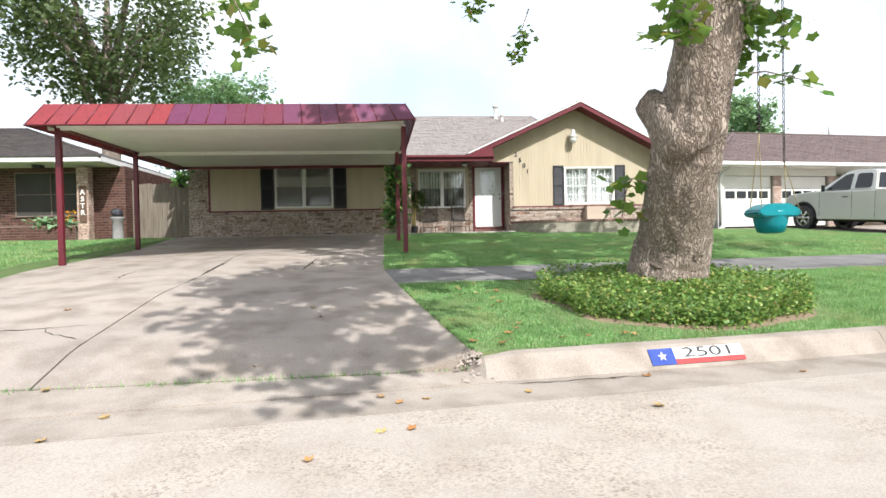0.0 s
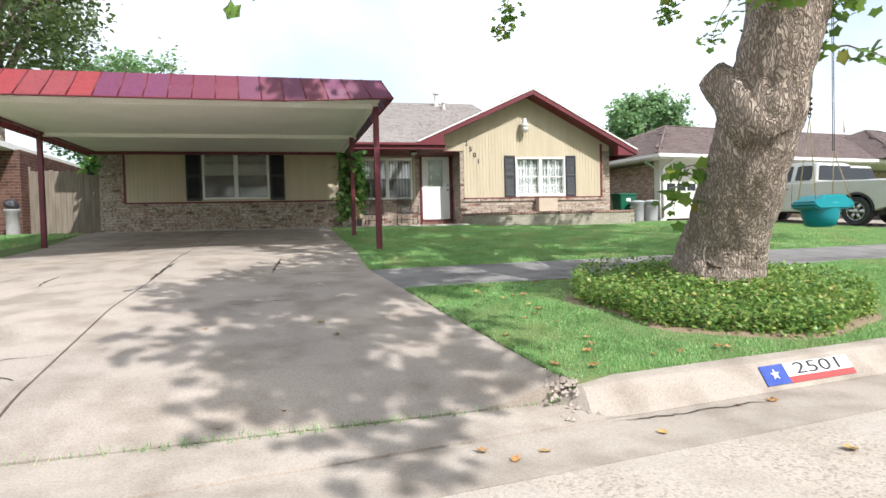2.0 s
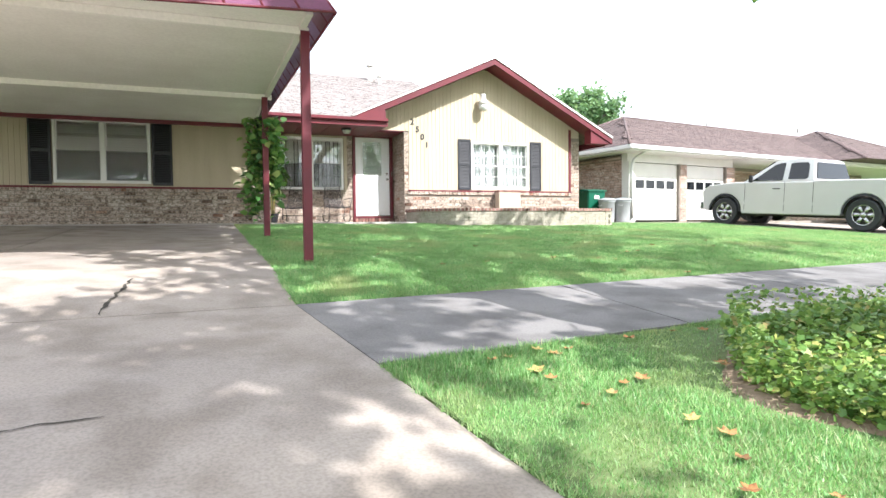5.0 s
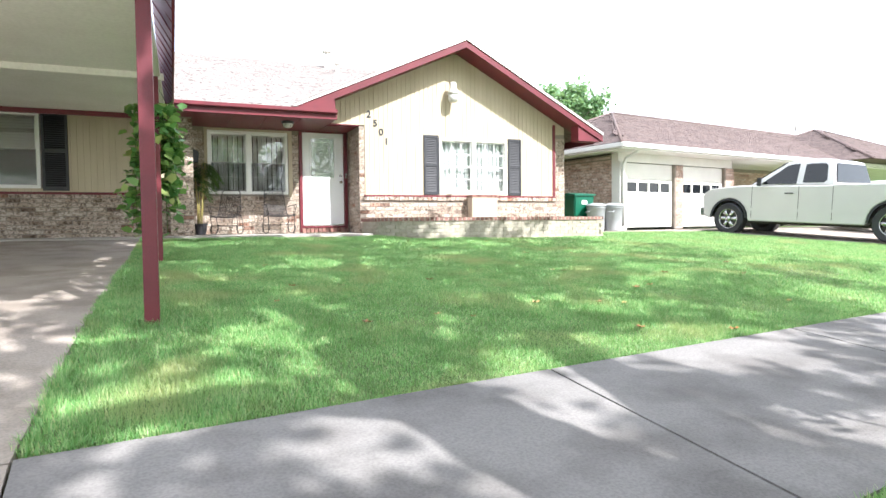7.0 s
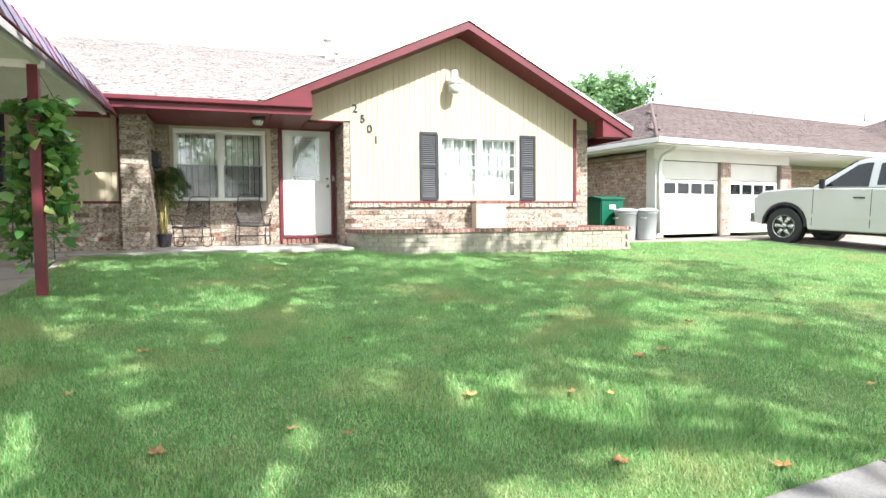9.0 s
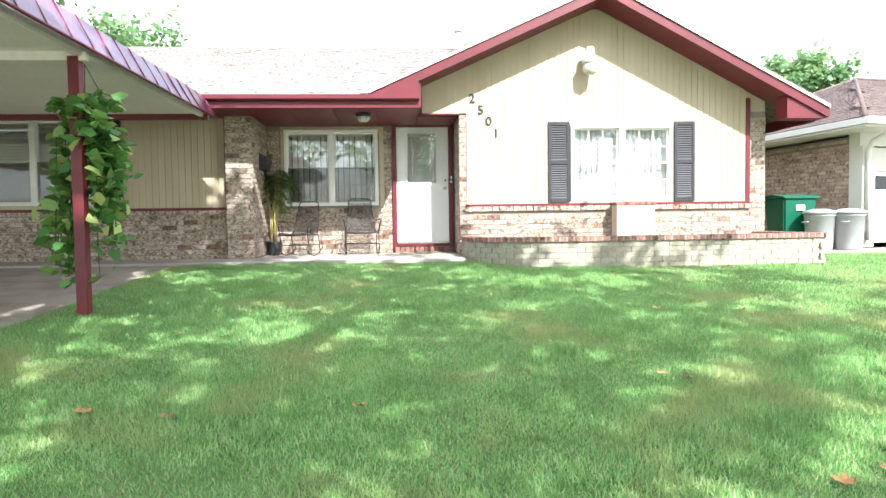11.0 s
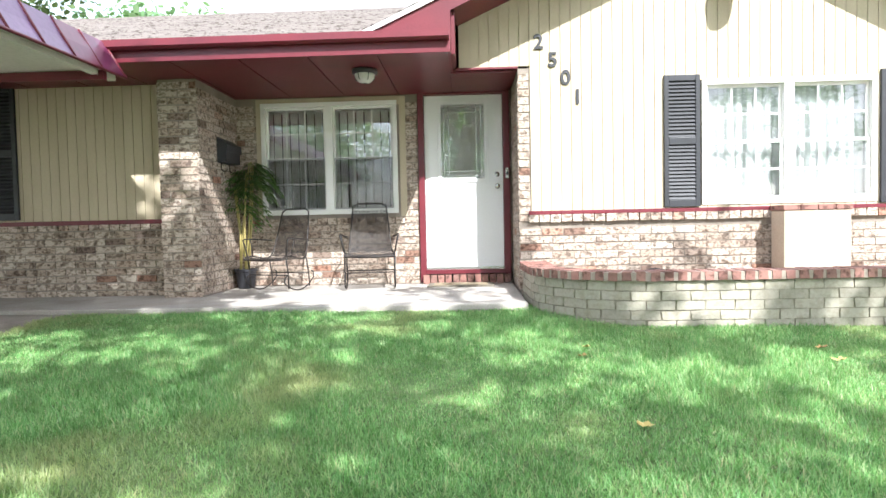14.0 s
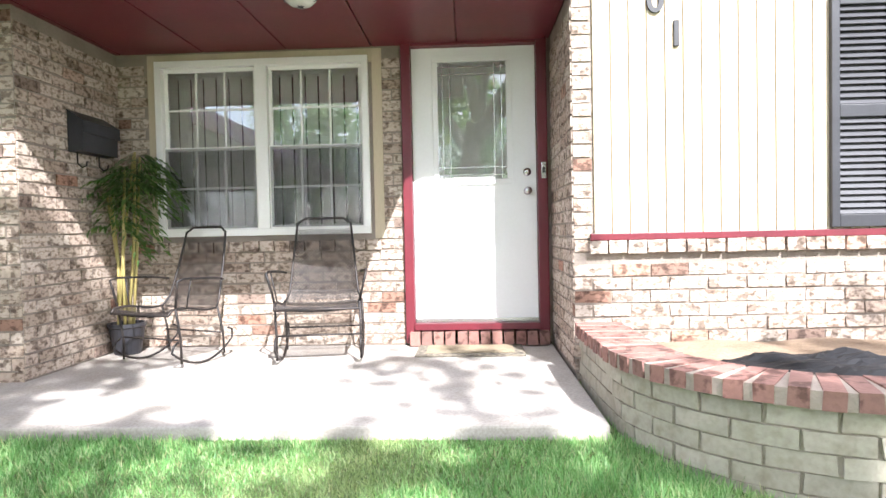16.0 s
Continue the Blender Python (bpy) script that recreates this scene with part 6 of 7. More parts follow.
# ---- cracks and weeds in the concrete ----
def crack(pts, width, lift, name="crack", material=None):
    rng = random.Random(int(pts[0][0] * 100))
    fine_pts = []
    for a, b in zip(pts, pts[1:]):
        n = max(2, int(math.dist(a, b) / 0.06))
        for k in range(n):
            t = k / n
            fine_pts.append((lerp(a[0], b[0], t) + rng.uniform(-0.018, 0.018), lerp(a[1], b[1], t) + rng.uniform(-0.018, 0.018)))
    verts, faces = [], []
    for i, (x, y) in enumerate(fine_pts):
        j, k = fine_pts[max(i - 1, 0)], fine_pts[min(i + 1, len(fine_pts) - 1)]
        d = Vector((k[0] - j[0], k[1] - j[1])).normalized()
        w = width * rng.uniform(0.35, 1.0) * min(1.0, 4 * i / len(fine_pts) + 0.15, 4 * (1 - i / len(fine_pts)) + 0.05)
        for s in (-1, 1):
            px, py = x - d.y * w * s, y + d.x * w * s
            verts.append((px, py, lift(px, py)))
    for i in range(len(fine_pts) - 1):
        faces.append((2 * i, 2 * i + 1, 2 * i + 3, 2 * i + 2))
    ob = soup(name, verts, faces, material or M_CRACK)
    return tagged(ob, "dark jagged crack in the driveway concrete", "crack", kind="structure")


def on_drive(x, y):
    return drive_z(x, y) + 0.017


for pts, w in (([(-3.22, 8.22), (-3.18, 8.9), (-3.13, 9.55)], 0.02), ([(-3.55, 6.22), (-3.1, 6.33), (-2.87, 6.36)], 0.007), ([(-7.2, 4.7), (-5.66, 4.76), (-5.27, 4.82), (-4.64, 4.98)], 0.011),
               ([(-5.23, 4.82), (-5.1, 4.65), (-4.7, 4.42)], 0.009), ([(-5.9, 8.0), (-5.92, 8.36), (-5.86, 8.75)], 0.016), ([(-5.76, 11.3), (-5.82, 12.2), (-5.85, 13.5)], 0.016), ([(-4.66, 8.0), (-4.64, 8.7), (-4.6, 9.3)], 0.028),
               ([(-7.0, 8.3), (-6.5, 8.5), (-6.3, 8.9)], 0.008), ([(-1.0, 3.36), (-0.6, 3.36), (0.1, 3.44), (0.3, 3.42)], 0.01)):
    crack(pts, w, on_drive if pts[0][0] < -1.5 else (lambda x, y: road_z(x, y) + 0.006))


# broken concrete and dirt where the kerb meets the drive
rng = random.Random(23)
verts, faces = [], []
for k in range(150):
    a, d = rng.uniform(0, 6.28), abs(rng.gauss(0, 1))
    x, y = -1.13 + 0.13 * d * math.cos(a), 3.68 + 0.15 * d * math.sin(a)
    r, z = rng.uniform(0.006, 0.028), max(drive_top(x, y), drive_z(x, y)) + 0.005
    base = len(verts)
    for q in range(5):
        b = 2 * math.pi * q / 5 + rng.uniform(-0.3, 0.3)
        verts.append((x + r * math.cos(b), y + r * math.sin(b) * rng.uniform(0.6, 1), z - 0.006))
    verts.append((x + rng.uniform(-0.3, 0.3) * r, y, z + r * rng.uniform(0.5, 1.0)))
    faces += [(base + q, base + (q + 1) % 5, base + 5) for q in range(5)]
tagged(soup("rubble", verts, faces, M_KERB), "crumbled concrete bits at the kerb end", "rubble", kind="stuff")


# ---- neighbouring house with two garage doors ----
M_GARAGE = surface("garage_white", (0.78, 0.76, 0.7), (0.72, 0.7, 0.64), 2, 50, 0.55, 0.08, grain=0.1)
N_RZ = 9.0
nh = thing("house", (9.93, 19.58, 0.45), "low pink-brick house with brown hip roof and white garage doors", "house", rz=N_RZ)


def hip_roof(parent, u0, u1, v0, v1, z, pitch, material, over_label=""):
    """A hipped roof with shingle courses on all four slopes."""
    h = (v1 - v0) / 2
    zr = z + pitch * h
    a, b, c, d = Vector((u0, v0, z)), Vector((u1, v0, z)), Vector((u1, v1, z)), Vector((u0, v1, z))
    r0, r1 = Vector((u0 + h, v0 + h, zr)), Vector((u1 - h, v0 + h, zr))
    deck = [tuple(p - Vector((0, 0, 0.01))) for p in (a, b, c, d, r0, r1)]
    soup("roof", deck, [(0, 1, 5, 4), (1, 2, 5), (2, 3, 4, 5), (3, 0, 4), (3, 2, 1, 0)], material, parent)
    s = Vector((0, h, zr - z))
    shingles(parent, a, (1, 0, 0), s, u1 - u0, s.length, material, keep=lambda p: p.x - u0 > (p.y - v0) - 0.1 and u1 - p.x > (p.y - v0) - 0.1)
    s = Vector((h, 0, zr - z))
    shingles(parent, d, (0, -1, 0), s, v1 - v0, s.length, material, keep=lambda p: p.y - v0 > (p.x - u0) - 0.1 and v1 - p.y > (p.x - u0) - 0.1)
    for p, q in ((a, r0), (b, r1), (r0, r1), (d, r0)):
        bm = bmesh.new()
        tube(bm, [p, q], 0.05, 6)
        part("ridge_cap", bm, material, parent)


block("wall", 0.0, 0.24, 0.3, 12, -0.1, 2.1, M_MORTAR, nh)
brick_run(nh, (0.0, 12.0), (0, -1), 11.7, 0.0, 2.03, mats=(M_BRICK, M_GBRICK))
soldier = bmesh.new()
for k in range(56):
    box(soldier, -0.008, 0.02, 0.35 + k * 0.2, 0.35 + k * 0.2 + 0.185, 2.0, 2.06)
tagged(part("soldier_course", soldier, M_GBRICK, nh), kind="stuff")
block("wall_panel", 0.0, 5.3, 0.06, 0.3, 1.9, 2.3, M_GARAGE, nh, "cream board over the garage doors")
block("back_wall", 0.25, 18, 11.5, 12, -0.1, 2.2, M_MORTAR, nh)
block("porch_wall", 5.3, 18.0, 1.9, 2.1, -0.1, 2.2, M_MORTAR, nh)
brick_run(nh, (5.3, 1.9), (1, 0), 12.7, 0.0, 2.1, mats=(M_BRICK, M_GBRICK))
block("entry_door", 6.6, 7.5, 1.86, 1.885, 0.0, 2.0, M_BLACK, nh, "dark entry door in the recess")
for u0, u1, brick in ((-0.0, 0.28, False), (2.36, 2.74, True), (4.82, 5.3, True)):
    block("pier", u0 + 0.002, u1, 0.0, 0.3, -0.1, 1.898, M_MORTAR if brick else M_GARAGE, nh)
    if brick:
        brick_run(nh, (u0 + 0.06, 0.0), (1, 0), u1 - u0 - 0.06, 0.0, 1.95, mats=(M_BRICK, M_GBRICK))
for u0 in (0.28, 2.74):
    g = thing("garage_door", (0, 0, 0), "white panelled garage door with four small lights", "garage door")
    g.parent = nh
    g["label"] = "white panelled garage door with four small lights"
    del g["category"]
    for k in range(4):
        z0 = 0.05 + k * 0.46
        bm = bmesh.new()
        if k == 2:
            for a, b, c, d in ((0, 2.08, 0, 0.1), (0, 2.08, 0.37, 0.45), (0, 0.12, 0.1, 0.37), (0.53, 0.6, 0.1, 0.37), (1.01, 1.08, 0.1, 0.37), (1.49, 1.56, 0.1, 0.37), (1.96, 2.08, 0.1, 0.37)):
                box(bm, u0 + a, u0 + b, 0.1, 0.14, z0 + c, z0 + d)
        else:
            box(bm, u0, u0 + 2.08, 0.1, 0.14, z0, z0 + 0.45, 0.006)
        part("door_panel", bm, M_GARAGE, g)
    for k in range(4):
        block("pane", u0 + 0.1 + k * 0.48, u0 + 0.54 + k * 0.48, 0.12, 0.13, 1.06, 1.35, M_DARKGLASS, g)
hip_roof(nh, -0.65, 22.0, -0.65, 8.1, 2.33, 0.41, M_NSHINGLE)
hip_roof(nh, 11.0, 20.0, -1.6, 6.6, 2.36, 0.44, M_NSHINGLE)
for u0, u1, v0, v1 in ((-0.66, 22.0, -0.67, -0.63), (-0.67, -0.63, -0.629, 8.1)):
    block("gutter", u0, u1, v0 - 0.05, v1, 2.2, 2.32, M_WHITE, nh, "white gutter", bevel=0.01)
block("eave_soffit", -0.62, 22.0, -0.62, 12.0, 2.16, 2.2, M_OFFWHITE, nh)
bm = bmesh.new()
tube(bm, [(0.15, -0.6, 2.22), (0.13, -0.45, 2.12), (0.1, -0.12, 1.98), (0.08, -0.05, 1.8), (0.08, -0.05, 0.1)], 0.045, 8)
part("downspout", bm, M_WHITE, nh)
for u, v, z in ((9.0, 3.9, 4.1), (13.4, 2.4, 4.0)):
    bm = bmesh.new()
    tube(bm, [(u, v, z), (u, v, z + 0.6)], 0.035, 8)
    part("roof_pipe", bm, M_GREYLAMP, nh)

# neighbour's driveway
nd = thing("driveway_far", (0, 0, 0), "sunlit pale concrete driveway of the neighbouring house", "driveway", kind="structure")
def far_edge(y):
    """The neighbour's driveway edge beside the lawn."""
    return 11.42 + 0.2 * (17.7 - y)


for k in range(4):
    y0, y1 = 10.35 + k * 1.85, 10.35 + (k + 1) * 1.85 - 0.01
    patch("slab", quad_corner((far_edge(y0), y0), (21, y0), (21, y1), (far_edge(y1), y1)), 6, 5, lambda x, y: lawn_z(x, y) + 0.02, 0.1, M_DRIVE, nd)
patch("slab", quad_corner((8.0, 17.95), (21, 17.75), (21, 20.4), (8.0, 20.2)), 4, 4, lambda x, y: 0.43, 0.1, M_DRIVE, nd)


# ---- bins ----
def wheelie_bin(at):
    b = thing("wheelie_bin", at, "green plastic wheelie bin beside the wall", "bin")
    m = surface("bin_green", (0.0, 0.11, 0.06), (0.0, 0.09, 0.05), 4, 60, 0.5, 0.05)
    bm = bmesh.new()
    vs = [bm.verts.new(p) for p in ((-0.24, -0.24, 0.05), (0.24, -0.24, 0.05), (0.24, 0.24, 0.05), (-0.24, 0.24, 0.05), (-0.31, -0.34, 0.92), (0.31, -0.34, 0.92), (0.31, 0.3, 0.92), (-0.31, 0.3, 0.92))]
    for f in ((3, 2, 1, 0), (4, 5, 6, 7), (0, 1, 5, 4), (1, 2, 6, 5), (2, 3, 7, 6), (3, 0, 4, 7)):
        bm.faces.new([vs[i] for i in f])
    bmesh.ops.bevel(bm, geom=list(bm.edges), offset=0.025, segments=2, affect="EDGES")
    part("body", bm, m, b)
    bm = bmesh.new()
    prism(bm, [(-0.37, 0.92), (0.33, 0.92), (0.33, 0.97), (0.0, 1.0), (-0.37, 0.95)], "x", -0.33, 0.33)
    part("lid", bm, m, b)
    for x in (-0.27, 0.27):
        bm = bmesh.new()
        tube(bm, [(x - 0.02, 0.27, 0.1), (x + 0.02, 0.27, 0.1)], 0.1, 16)
        part("wheel", bm, M_BLACK, b)
    block("badge", -0.08, 0.08, -0.335, -0.325, 0.7, 0.8, M_WHITE, b).rotation_euler.x = 0.0


def trash_can(at):
    c = thing("trash_can", at, "grey plastic trash can with a loose lid", "bin", "grey trash cans")
    m = surface("bin_grey", (0.36, 0.37, 0.38), (0.3, 0.31, 0.32), 4, 60, 0.55, 0.05)
    part("body", lathe([(0.2, 0.0), (0.205, 0.03), (0.235, 0.58), (0.25, 0.59), (0.25, 0.62), (0.235, 0.63)]), m, c)
    part("lid", lathe([(0.265, 0.631), (0.265, 0.66), (0.23, 0.69), (0.1, 0.72), (0.05, 0.72)]), m, c)
    for s in (-1, 1):
        bm = bmesh.new()
        tube(bm, [(s * 0.24, -0.06, 0.5), (s * 0.29, -0.05, 0.49), (s * 0.29, 0.05, 0.49), (s * 0.24, 0.06, 0.5)], 0.012, 6)
        part("handle", bm, m, c)
    return c


wheelie_bin((8.3, 19.3, 0.43))
can = trash_can((8.5, 18.75, 0.43))
copy_thing(can, pose(8.93, 18.6, 0.43, 0, 0, 40))


# ---- pickup ----
def wheel(parent, x, y, side):
    bm = bmesh.new()
    prof = [(0.25, -0.12), (0.37, -0.13), (0.4, -0.1), (0.4, 0.1), (0.37, 0.13), (0.25, 0.12)]
    n = 32
    rings = [[bm.verts.new((x + o, y + r * math.cos(a), 0.4 + r * math.sin(a))) for a in (2 * math.pi * k / n for k in range(n))] for r, o in prof]
    for a, b in zip(rings, rings[1:]):
        for k in range(n):
            bm.faces.new((a[k], a[(k + 1) % n], b[(k + 1) % n], b[k]))
    w = part("wheel", bm, M_BLACK, parent, "black tyre on a six-spoke alloy rim")
    bm = bmesh.new()
    o = x + side * 0.085
    tube(bm, [(x - 0.08, y, 0.4), (x + 0.05 * side, y, 0.4)], 0.25, 32)
    part("rim_well", bm, M_DARK, w)
    bm = bmesh.new()
    for k in range(6):
        a = math.pi * k / 3
        ca, sa = math.cos(a), math.sin(a)
        pts = [(0.05, -0.03), (0.24, -0.055), (0.24, 0.055), (0.05, 0.03)]
        lo = [bm.verts.new((o, y + r * ca - t * sa, 0.4 + r * sa + t * ca)) for r, t in pts]
        hi = [bm.verts.new((o + side * 0.03, y + r * ca - t * sa, 0.4 + r * sa + t * ca)) for r, t in pts]
        bm.faces.new(lo)
        bm.faces.new(hi)
        for i in range(4):
            bm.faces.new((lo[i], lo[(i + 1) % 4], hi[(i + 1) % 4], hi[i]))
    for r0, r1 in ((0.235, 0.262),):
        n = 32
        rr = [[bm.verts.new((o + side * q, y + r * math.cos(2 * math.pi * k / n), 0.4 + r * math.sin(2 * math.pi * k / n))) for k in range(n)] for r, q in ((r0, 0.0), (r0, 0.035), (r1, 0.035), (r1, 0.0))]
        for a, b in zip(rr, rr[1:]):
            for k in range(n):
                bm.faces.new((a[k], a[(k + 1) % n], b[(k + 1) % n], b[k]))
    tube(bm, [(o - side * 0.01, y, 0.4), (o + side * 0.04, y, 0.4)], 0.065, 16)
    bmesh.ops.recalc_face_normals(bm, faces=bm.faces)
    part("rim", bm, M_CHROME, w)


def arch(cy, r, n=10):
    return [(cy + r * math.cos(math.pi * k / n), 0.42 + r * math.sin(math.pi * k / n)) for k in range(n + 1)]


def pickup(at, rz, label):
    t = thing("pickup_truck", at, label, "truck", "parked pickups", rz=rz)
    m = surface("silver_paint", (0.62, 0.6, 0.585), (0.59, 0.57, 0.555), 1.5, 200, 0.3, 0.0, metal=0.12, grain=0.05, coat=0.5)
    FY, RY = 1.82, -1.83
    outline = [(2.44, 0.42)] + [(2.52, 0.5), (2.55, 0.85), (2.5, 1.06), (2.34, 1.16), (1.55, 1.24), (1.2, 1.24), (-0.62, 1.24), (-0.68, 1.27), (-2.95, 1.27), (-3.0, 1.2), (-2.98, 0.55), (-2.5, 0.5)]
    low = [*[(y, z) for y, z in arch(RY, 0.5)[::-1]], (RY + 0.52, 0.36), (FY - 0.52, 0.36), *[(y, z) for y, z in arch(FY, 0.5)[::-1]]]
    side = outline + low
    bm = bmesh.new()
    prism(bm, side, "x", -0.95, 0.95)
    body = part("body", bm, m, t)
    rounding = body.modifiers.new("rounding", "BEVEL")
    rounding.width, rounding.segments, rounding.limit_method, rounding.angle_limit = 0.035, 3, "ANGLE", radians(50)
    # flared upper bonnet and cab
    bm = bmesh.new()
    base = [(1.3, 1.235), (0.45, 1.80), (0.2, 1.85), (-0.35, 1.85), (-0.55, 1.79), (-0.66, 1.235)]
    rings = []
    for s in (-1, 1):
        rings.append([bm.verts.new((s * (0.93 - 0.19 * (z - 1.235) / 0.6), y, z)) for y, z in base])
    bm.faces.new(rings[0])
    bm.faces.new(rings[1][::-1])
    for i in range(len(base)):
        j = (i + 1) % len(base)
        bm.faces.new((rings[0][j], rings[0][i], rings[1][i], rings[1][j]))
    bmesh.ops.recalc_face_normals(bm, faces=bm.faces)
    bmesh.ops.bevel(bm, geom=list(bm.edges), offset=0.025, segments=2, affect="EDGES")
    part("cab", bm, m, t)

    def pane(name, pts, s):
        v = []
        for off in (0.004, -0.004):
            for y, z in pts:
                v.append((s * (0.93 - 0.19 * (z - 1.235) / 0.6 + 0.006 + off), y, z))
        n = len(pts)
        f = [tuple(range(n)), tuple(range(2 * n - 1, n - 1, -1))] + [(i, (i + 1) % n, n + (i + 1) % n, n + i) for i in range(n)]
        soup(name, v, f, M_DARKGLASS, t, "tinted side glass")
    for s in (-1, 1):
        pane("front_window", [(1.02, 1.27), (0.46, 1.70), (0.3, 1.74), (0.18, 1.74), (0.18, 1.27)], s)
        pane("rear_window", [(0.04, 1.3), (0.04, 1.72), (-0.05, 1.74), (-0.38, 1.74), (-0.44, 1.68), (-0.48, 1.35), (-0.42, 1.3)], s)
    for y0, z0, y1, z1 in ((1.27, 1.26, 0.52, 1.77), (-0.655, 1.3, -0.57, 1.72)):
        v = []
        for o in (0.02, 0.005):
            sgn = 1 if y0 > 0 else -1
            v += [(-0.84, y0 + sgn * o, z0 + o), (0.84, y0 + sgn * o, z0 + o), (0.7, y1 + sgn * o, z1 + o), (-0.7, y1 + sgn * o, z1 + o)]
        soup("windscreen" if y0 > 0 else "back_glass", v, [(0, 1, 2, 3), (7, 6, 5, 4), (0, 4, 5, 1), (1, 5, 6, 2), (2, 6, 7, 3), (3, 7, 4, 0)], M_DARKGLASS, t, "dark tinted glass")
    bm = bmesh.new()
    box(bm, -0.8, 0.8, -2.9, -0.75, 1.262, 1.275)
    part("bed_cover", bm, M_DARK, t)
    for s in (-1, 1):
        for cy in (FY, RY):
            bm = bmesh.new()
            ring = arch(cy, 0.5)
            inner = arch(cy, 0.45)
            a = [bm.verts.new((s * 0.965, y, z)) for y, z in ring]
            b = [bm.verts.new((s * 0.965, y, z)) for y, z in inner]
            c = [bm.verts.new((s * 0.9, y, z)) for y, z in inner]
            d = [bm.verts.new((s * 0.9, y, z)) for y, z in ring]
            for i in range(len(ring) - 1):
                for p, q in ((a, b), (b, c), (d, a)):
                    bm.faces.new((p[i], p[i + 1], q[i + 1], q[i]))
            part("wheel_arch", bm, M_BLACK, t, "black wheel-arch liner")
        block("sill_trim", s * 0.952 - 0.006, s * 0.952 + 0.006, -1.25, 1.25, 0.62, 0.69, m, t)
        for y in (0.32, -0.2):
            bm = bmesh.new()
            tube(bm, [(s * 0.953, y - 0.1, 1.05), (s * 0.975, y - 0.08, 1.05), (s * 0.975, y + 0.08, 1.05), (s * 0.953, y + 0.1, 1.05)], 0.014, 6)
            if y > 0:
                part("door_handle", bm, M_BLACK, t)
            else:
                bm.free()
        for y in (1.22, 0.1, -0.64):
            block("door_gap", s * 0.9505 - 0.002, s * 0.9505 + 0.002, y - 0.006, y + 0.006, 0.45, 1.22, M_DARK, t)
        bm = bmesh.new()
        box(bm, s * 1.0 - 0.06, s * 1.0 + 0.1 * s + 0.06, 0.95, 1.05, 1.22, 1.42, 0.03)
        part("mirror", bm, M_BLACK, t)
        block("headlight", s * 0.72 - 0.2, s * 0.72 + 0.2, 2.47, 2.57, 0.85, 1.02, M_LAMPGLASS, t, bevel=0.02)
        block("tail_light", s * 0.86 - 0.08, s * 0.86 + 0.095, -3.02, -2.94, 0.85, 1.2, M_RED, t, bevel=0.01)
        for cy in (FY, RY):
            wheel(t, s * 0.83, cy, s)
    block("front_bumper", -0.94, 0.94, 2.42, 2.64, 0.45, 0.68, M_CHROME, t, bevel=0.03)
    block("rear_bumper", -0.94, 0.94, -3.12, -2.95, 0.5, 0.68, M_CHROME, t, bevel=0.03)
    block("underbody", -0.7, 0.7, -2.6, 2.35, 0.3, 0.45, M_DARK, t)
    return t


truck = pickup((12.86, 15.8, 0.23), 10.7, "silver extended-cab pickup parked on the driveway")
truck.matrix_world = pose(12.86, 15.8, 0.23, 2.8, 0, 10.7)
copy_thing(truck, pose(16.9, 18.6, 0.42, 1.0, 0, N_RZ))


# ---- neighbouring house beyond the carport ----
wh = thing("house", (-10.0, 17.4, 0.4), "brown brick house with dark shingle roof and white eave", "house")
M_DMORTAR = surface("brown_mortar", (0.22, 0.17, 0.14), (0.16, 0.12, 0.1), 5, 80, 0.95, 0.4)
block("wall", -12.0, 0.2, 0.6, 0.85, -0.2, 2.3, M_DMORTAR, wh)
brick_run(wh, (-12.0, 0.6), (1, 0), 12.2, 0.0, 2.3, holes=[(9.1, 11.05, 0.82, 2.1)], mats=(M_BRICK, M_NBRICK))
block("side_wall", -0.05, 0.199, 0.86, 9.0, -0.2, 2.3, M_DMORTAR, wh)
brick_run(wh, (0.2, 0.6), (0, 1), 8.4, 0.0, 2.3, mats=(M_BRICK, M_NBRICK))
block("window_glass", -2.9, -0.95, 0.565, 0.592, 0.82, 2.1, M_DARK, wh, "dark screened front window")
bm = bmesh.new()
for a, b, c, d in ((-2.95, -0.9, 0.79, 0.83), (-2.95, -0.9, 2.09, 2.13), (-2.95, -2.91, 0.83, 2.09), (-0.94, -0.9, 0.83, 2.09), (-1.93, -1.9, 0.83, 2.09), (-2.91, -0.94, 1.44, 1.47)):
    box(bm, a, b, 0.54, 0.563, c, d)
part("window_frame", bm, M_DMORTAR, wh)
block("pier", -0.92, -0.6, 0.0, 0.3, -0.2, 2.2, M_MORTAR, wh)
brick_run(wh, (-0.92, 0.0), (1, 0), 0.32, 0.0, 2.2, mats=(M_BRICK, M_GBRICK))
brick_run(wh, (-0.6, 0.0), (0, 1), 0.3, 0.0, 2.2, mats=(M_BRICK, M_GBRICK))
block("planter_box", -3.2, -0.95, -0.1, 0.4, -0.2, 0.5, M_DMORTAR, wh)
brick_run(wh, (-3.2, -0.1), (1, 0), 2.25, -0.0, 0.52, mats=(M_BRICK, M_NBRICK))
block("eave_board", -12.6, 0.05, -0.75, -0.7, 2.28, 2.42, M_WHITE, wh, "white eave board")
block("eave_board", 0.0501, 0.1, -0.75, 9.2, 2.28, 2.42, M_WHITE, wh, "white eave board")
block("eave_soffit", -12.5, 0.04, -0.69, 8.5, 2.26, 2.3, M_OFFWHITE, wh)
hip_roof(wh, -12.6, 0.1, -0.78, 7.6, 2.42, 0.36, M_LSHINGLE)
lampw = block("porch_lamp", -2.0, -1.75, -0.3, -0.05, 2.17, 2.26, M_BLACK, wh, "dark flush porch lamp", bevel=0.03)
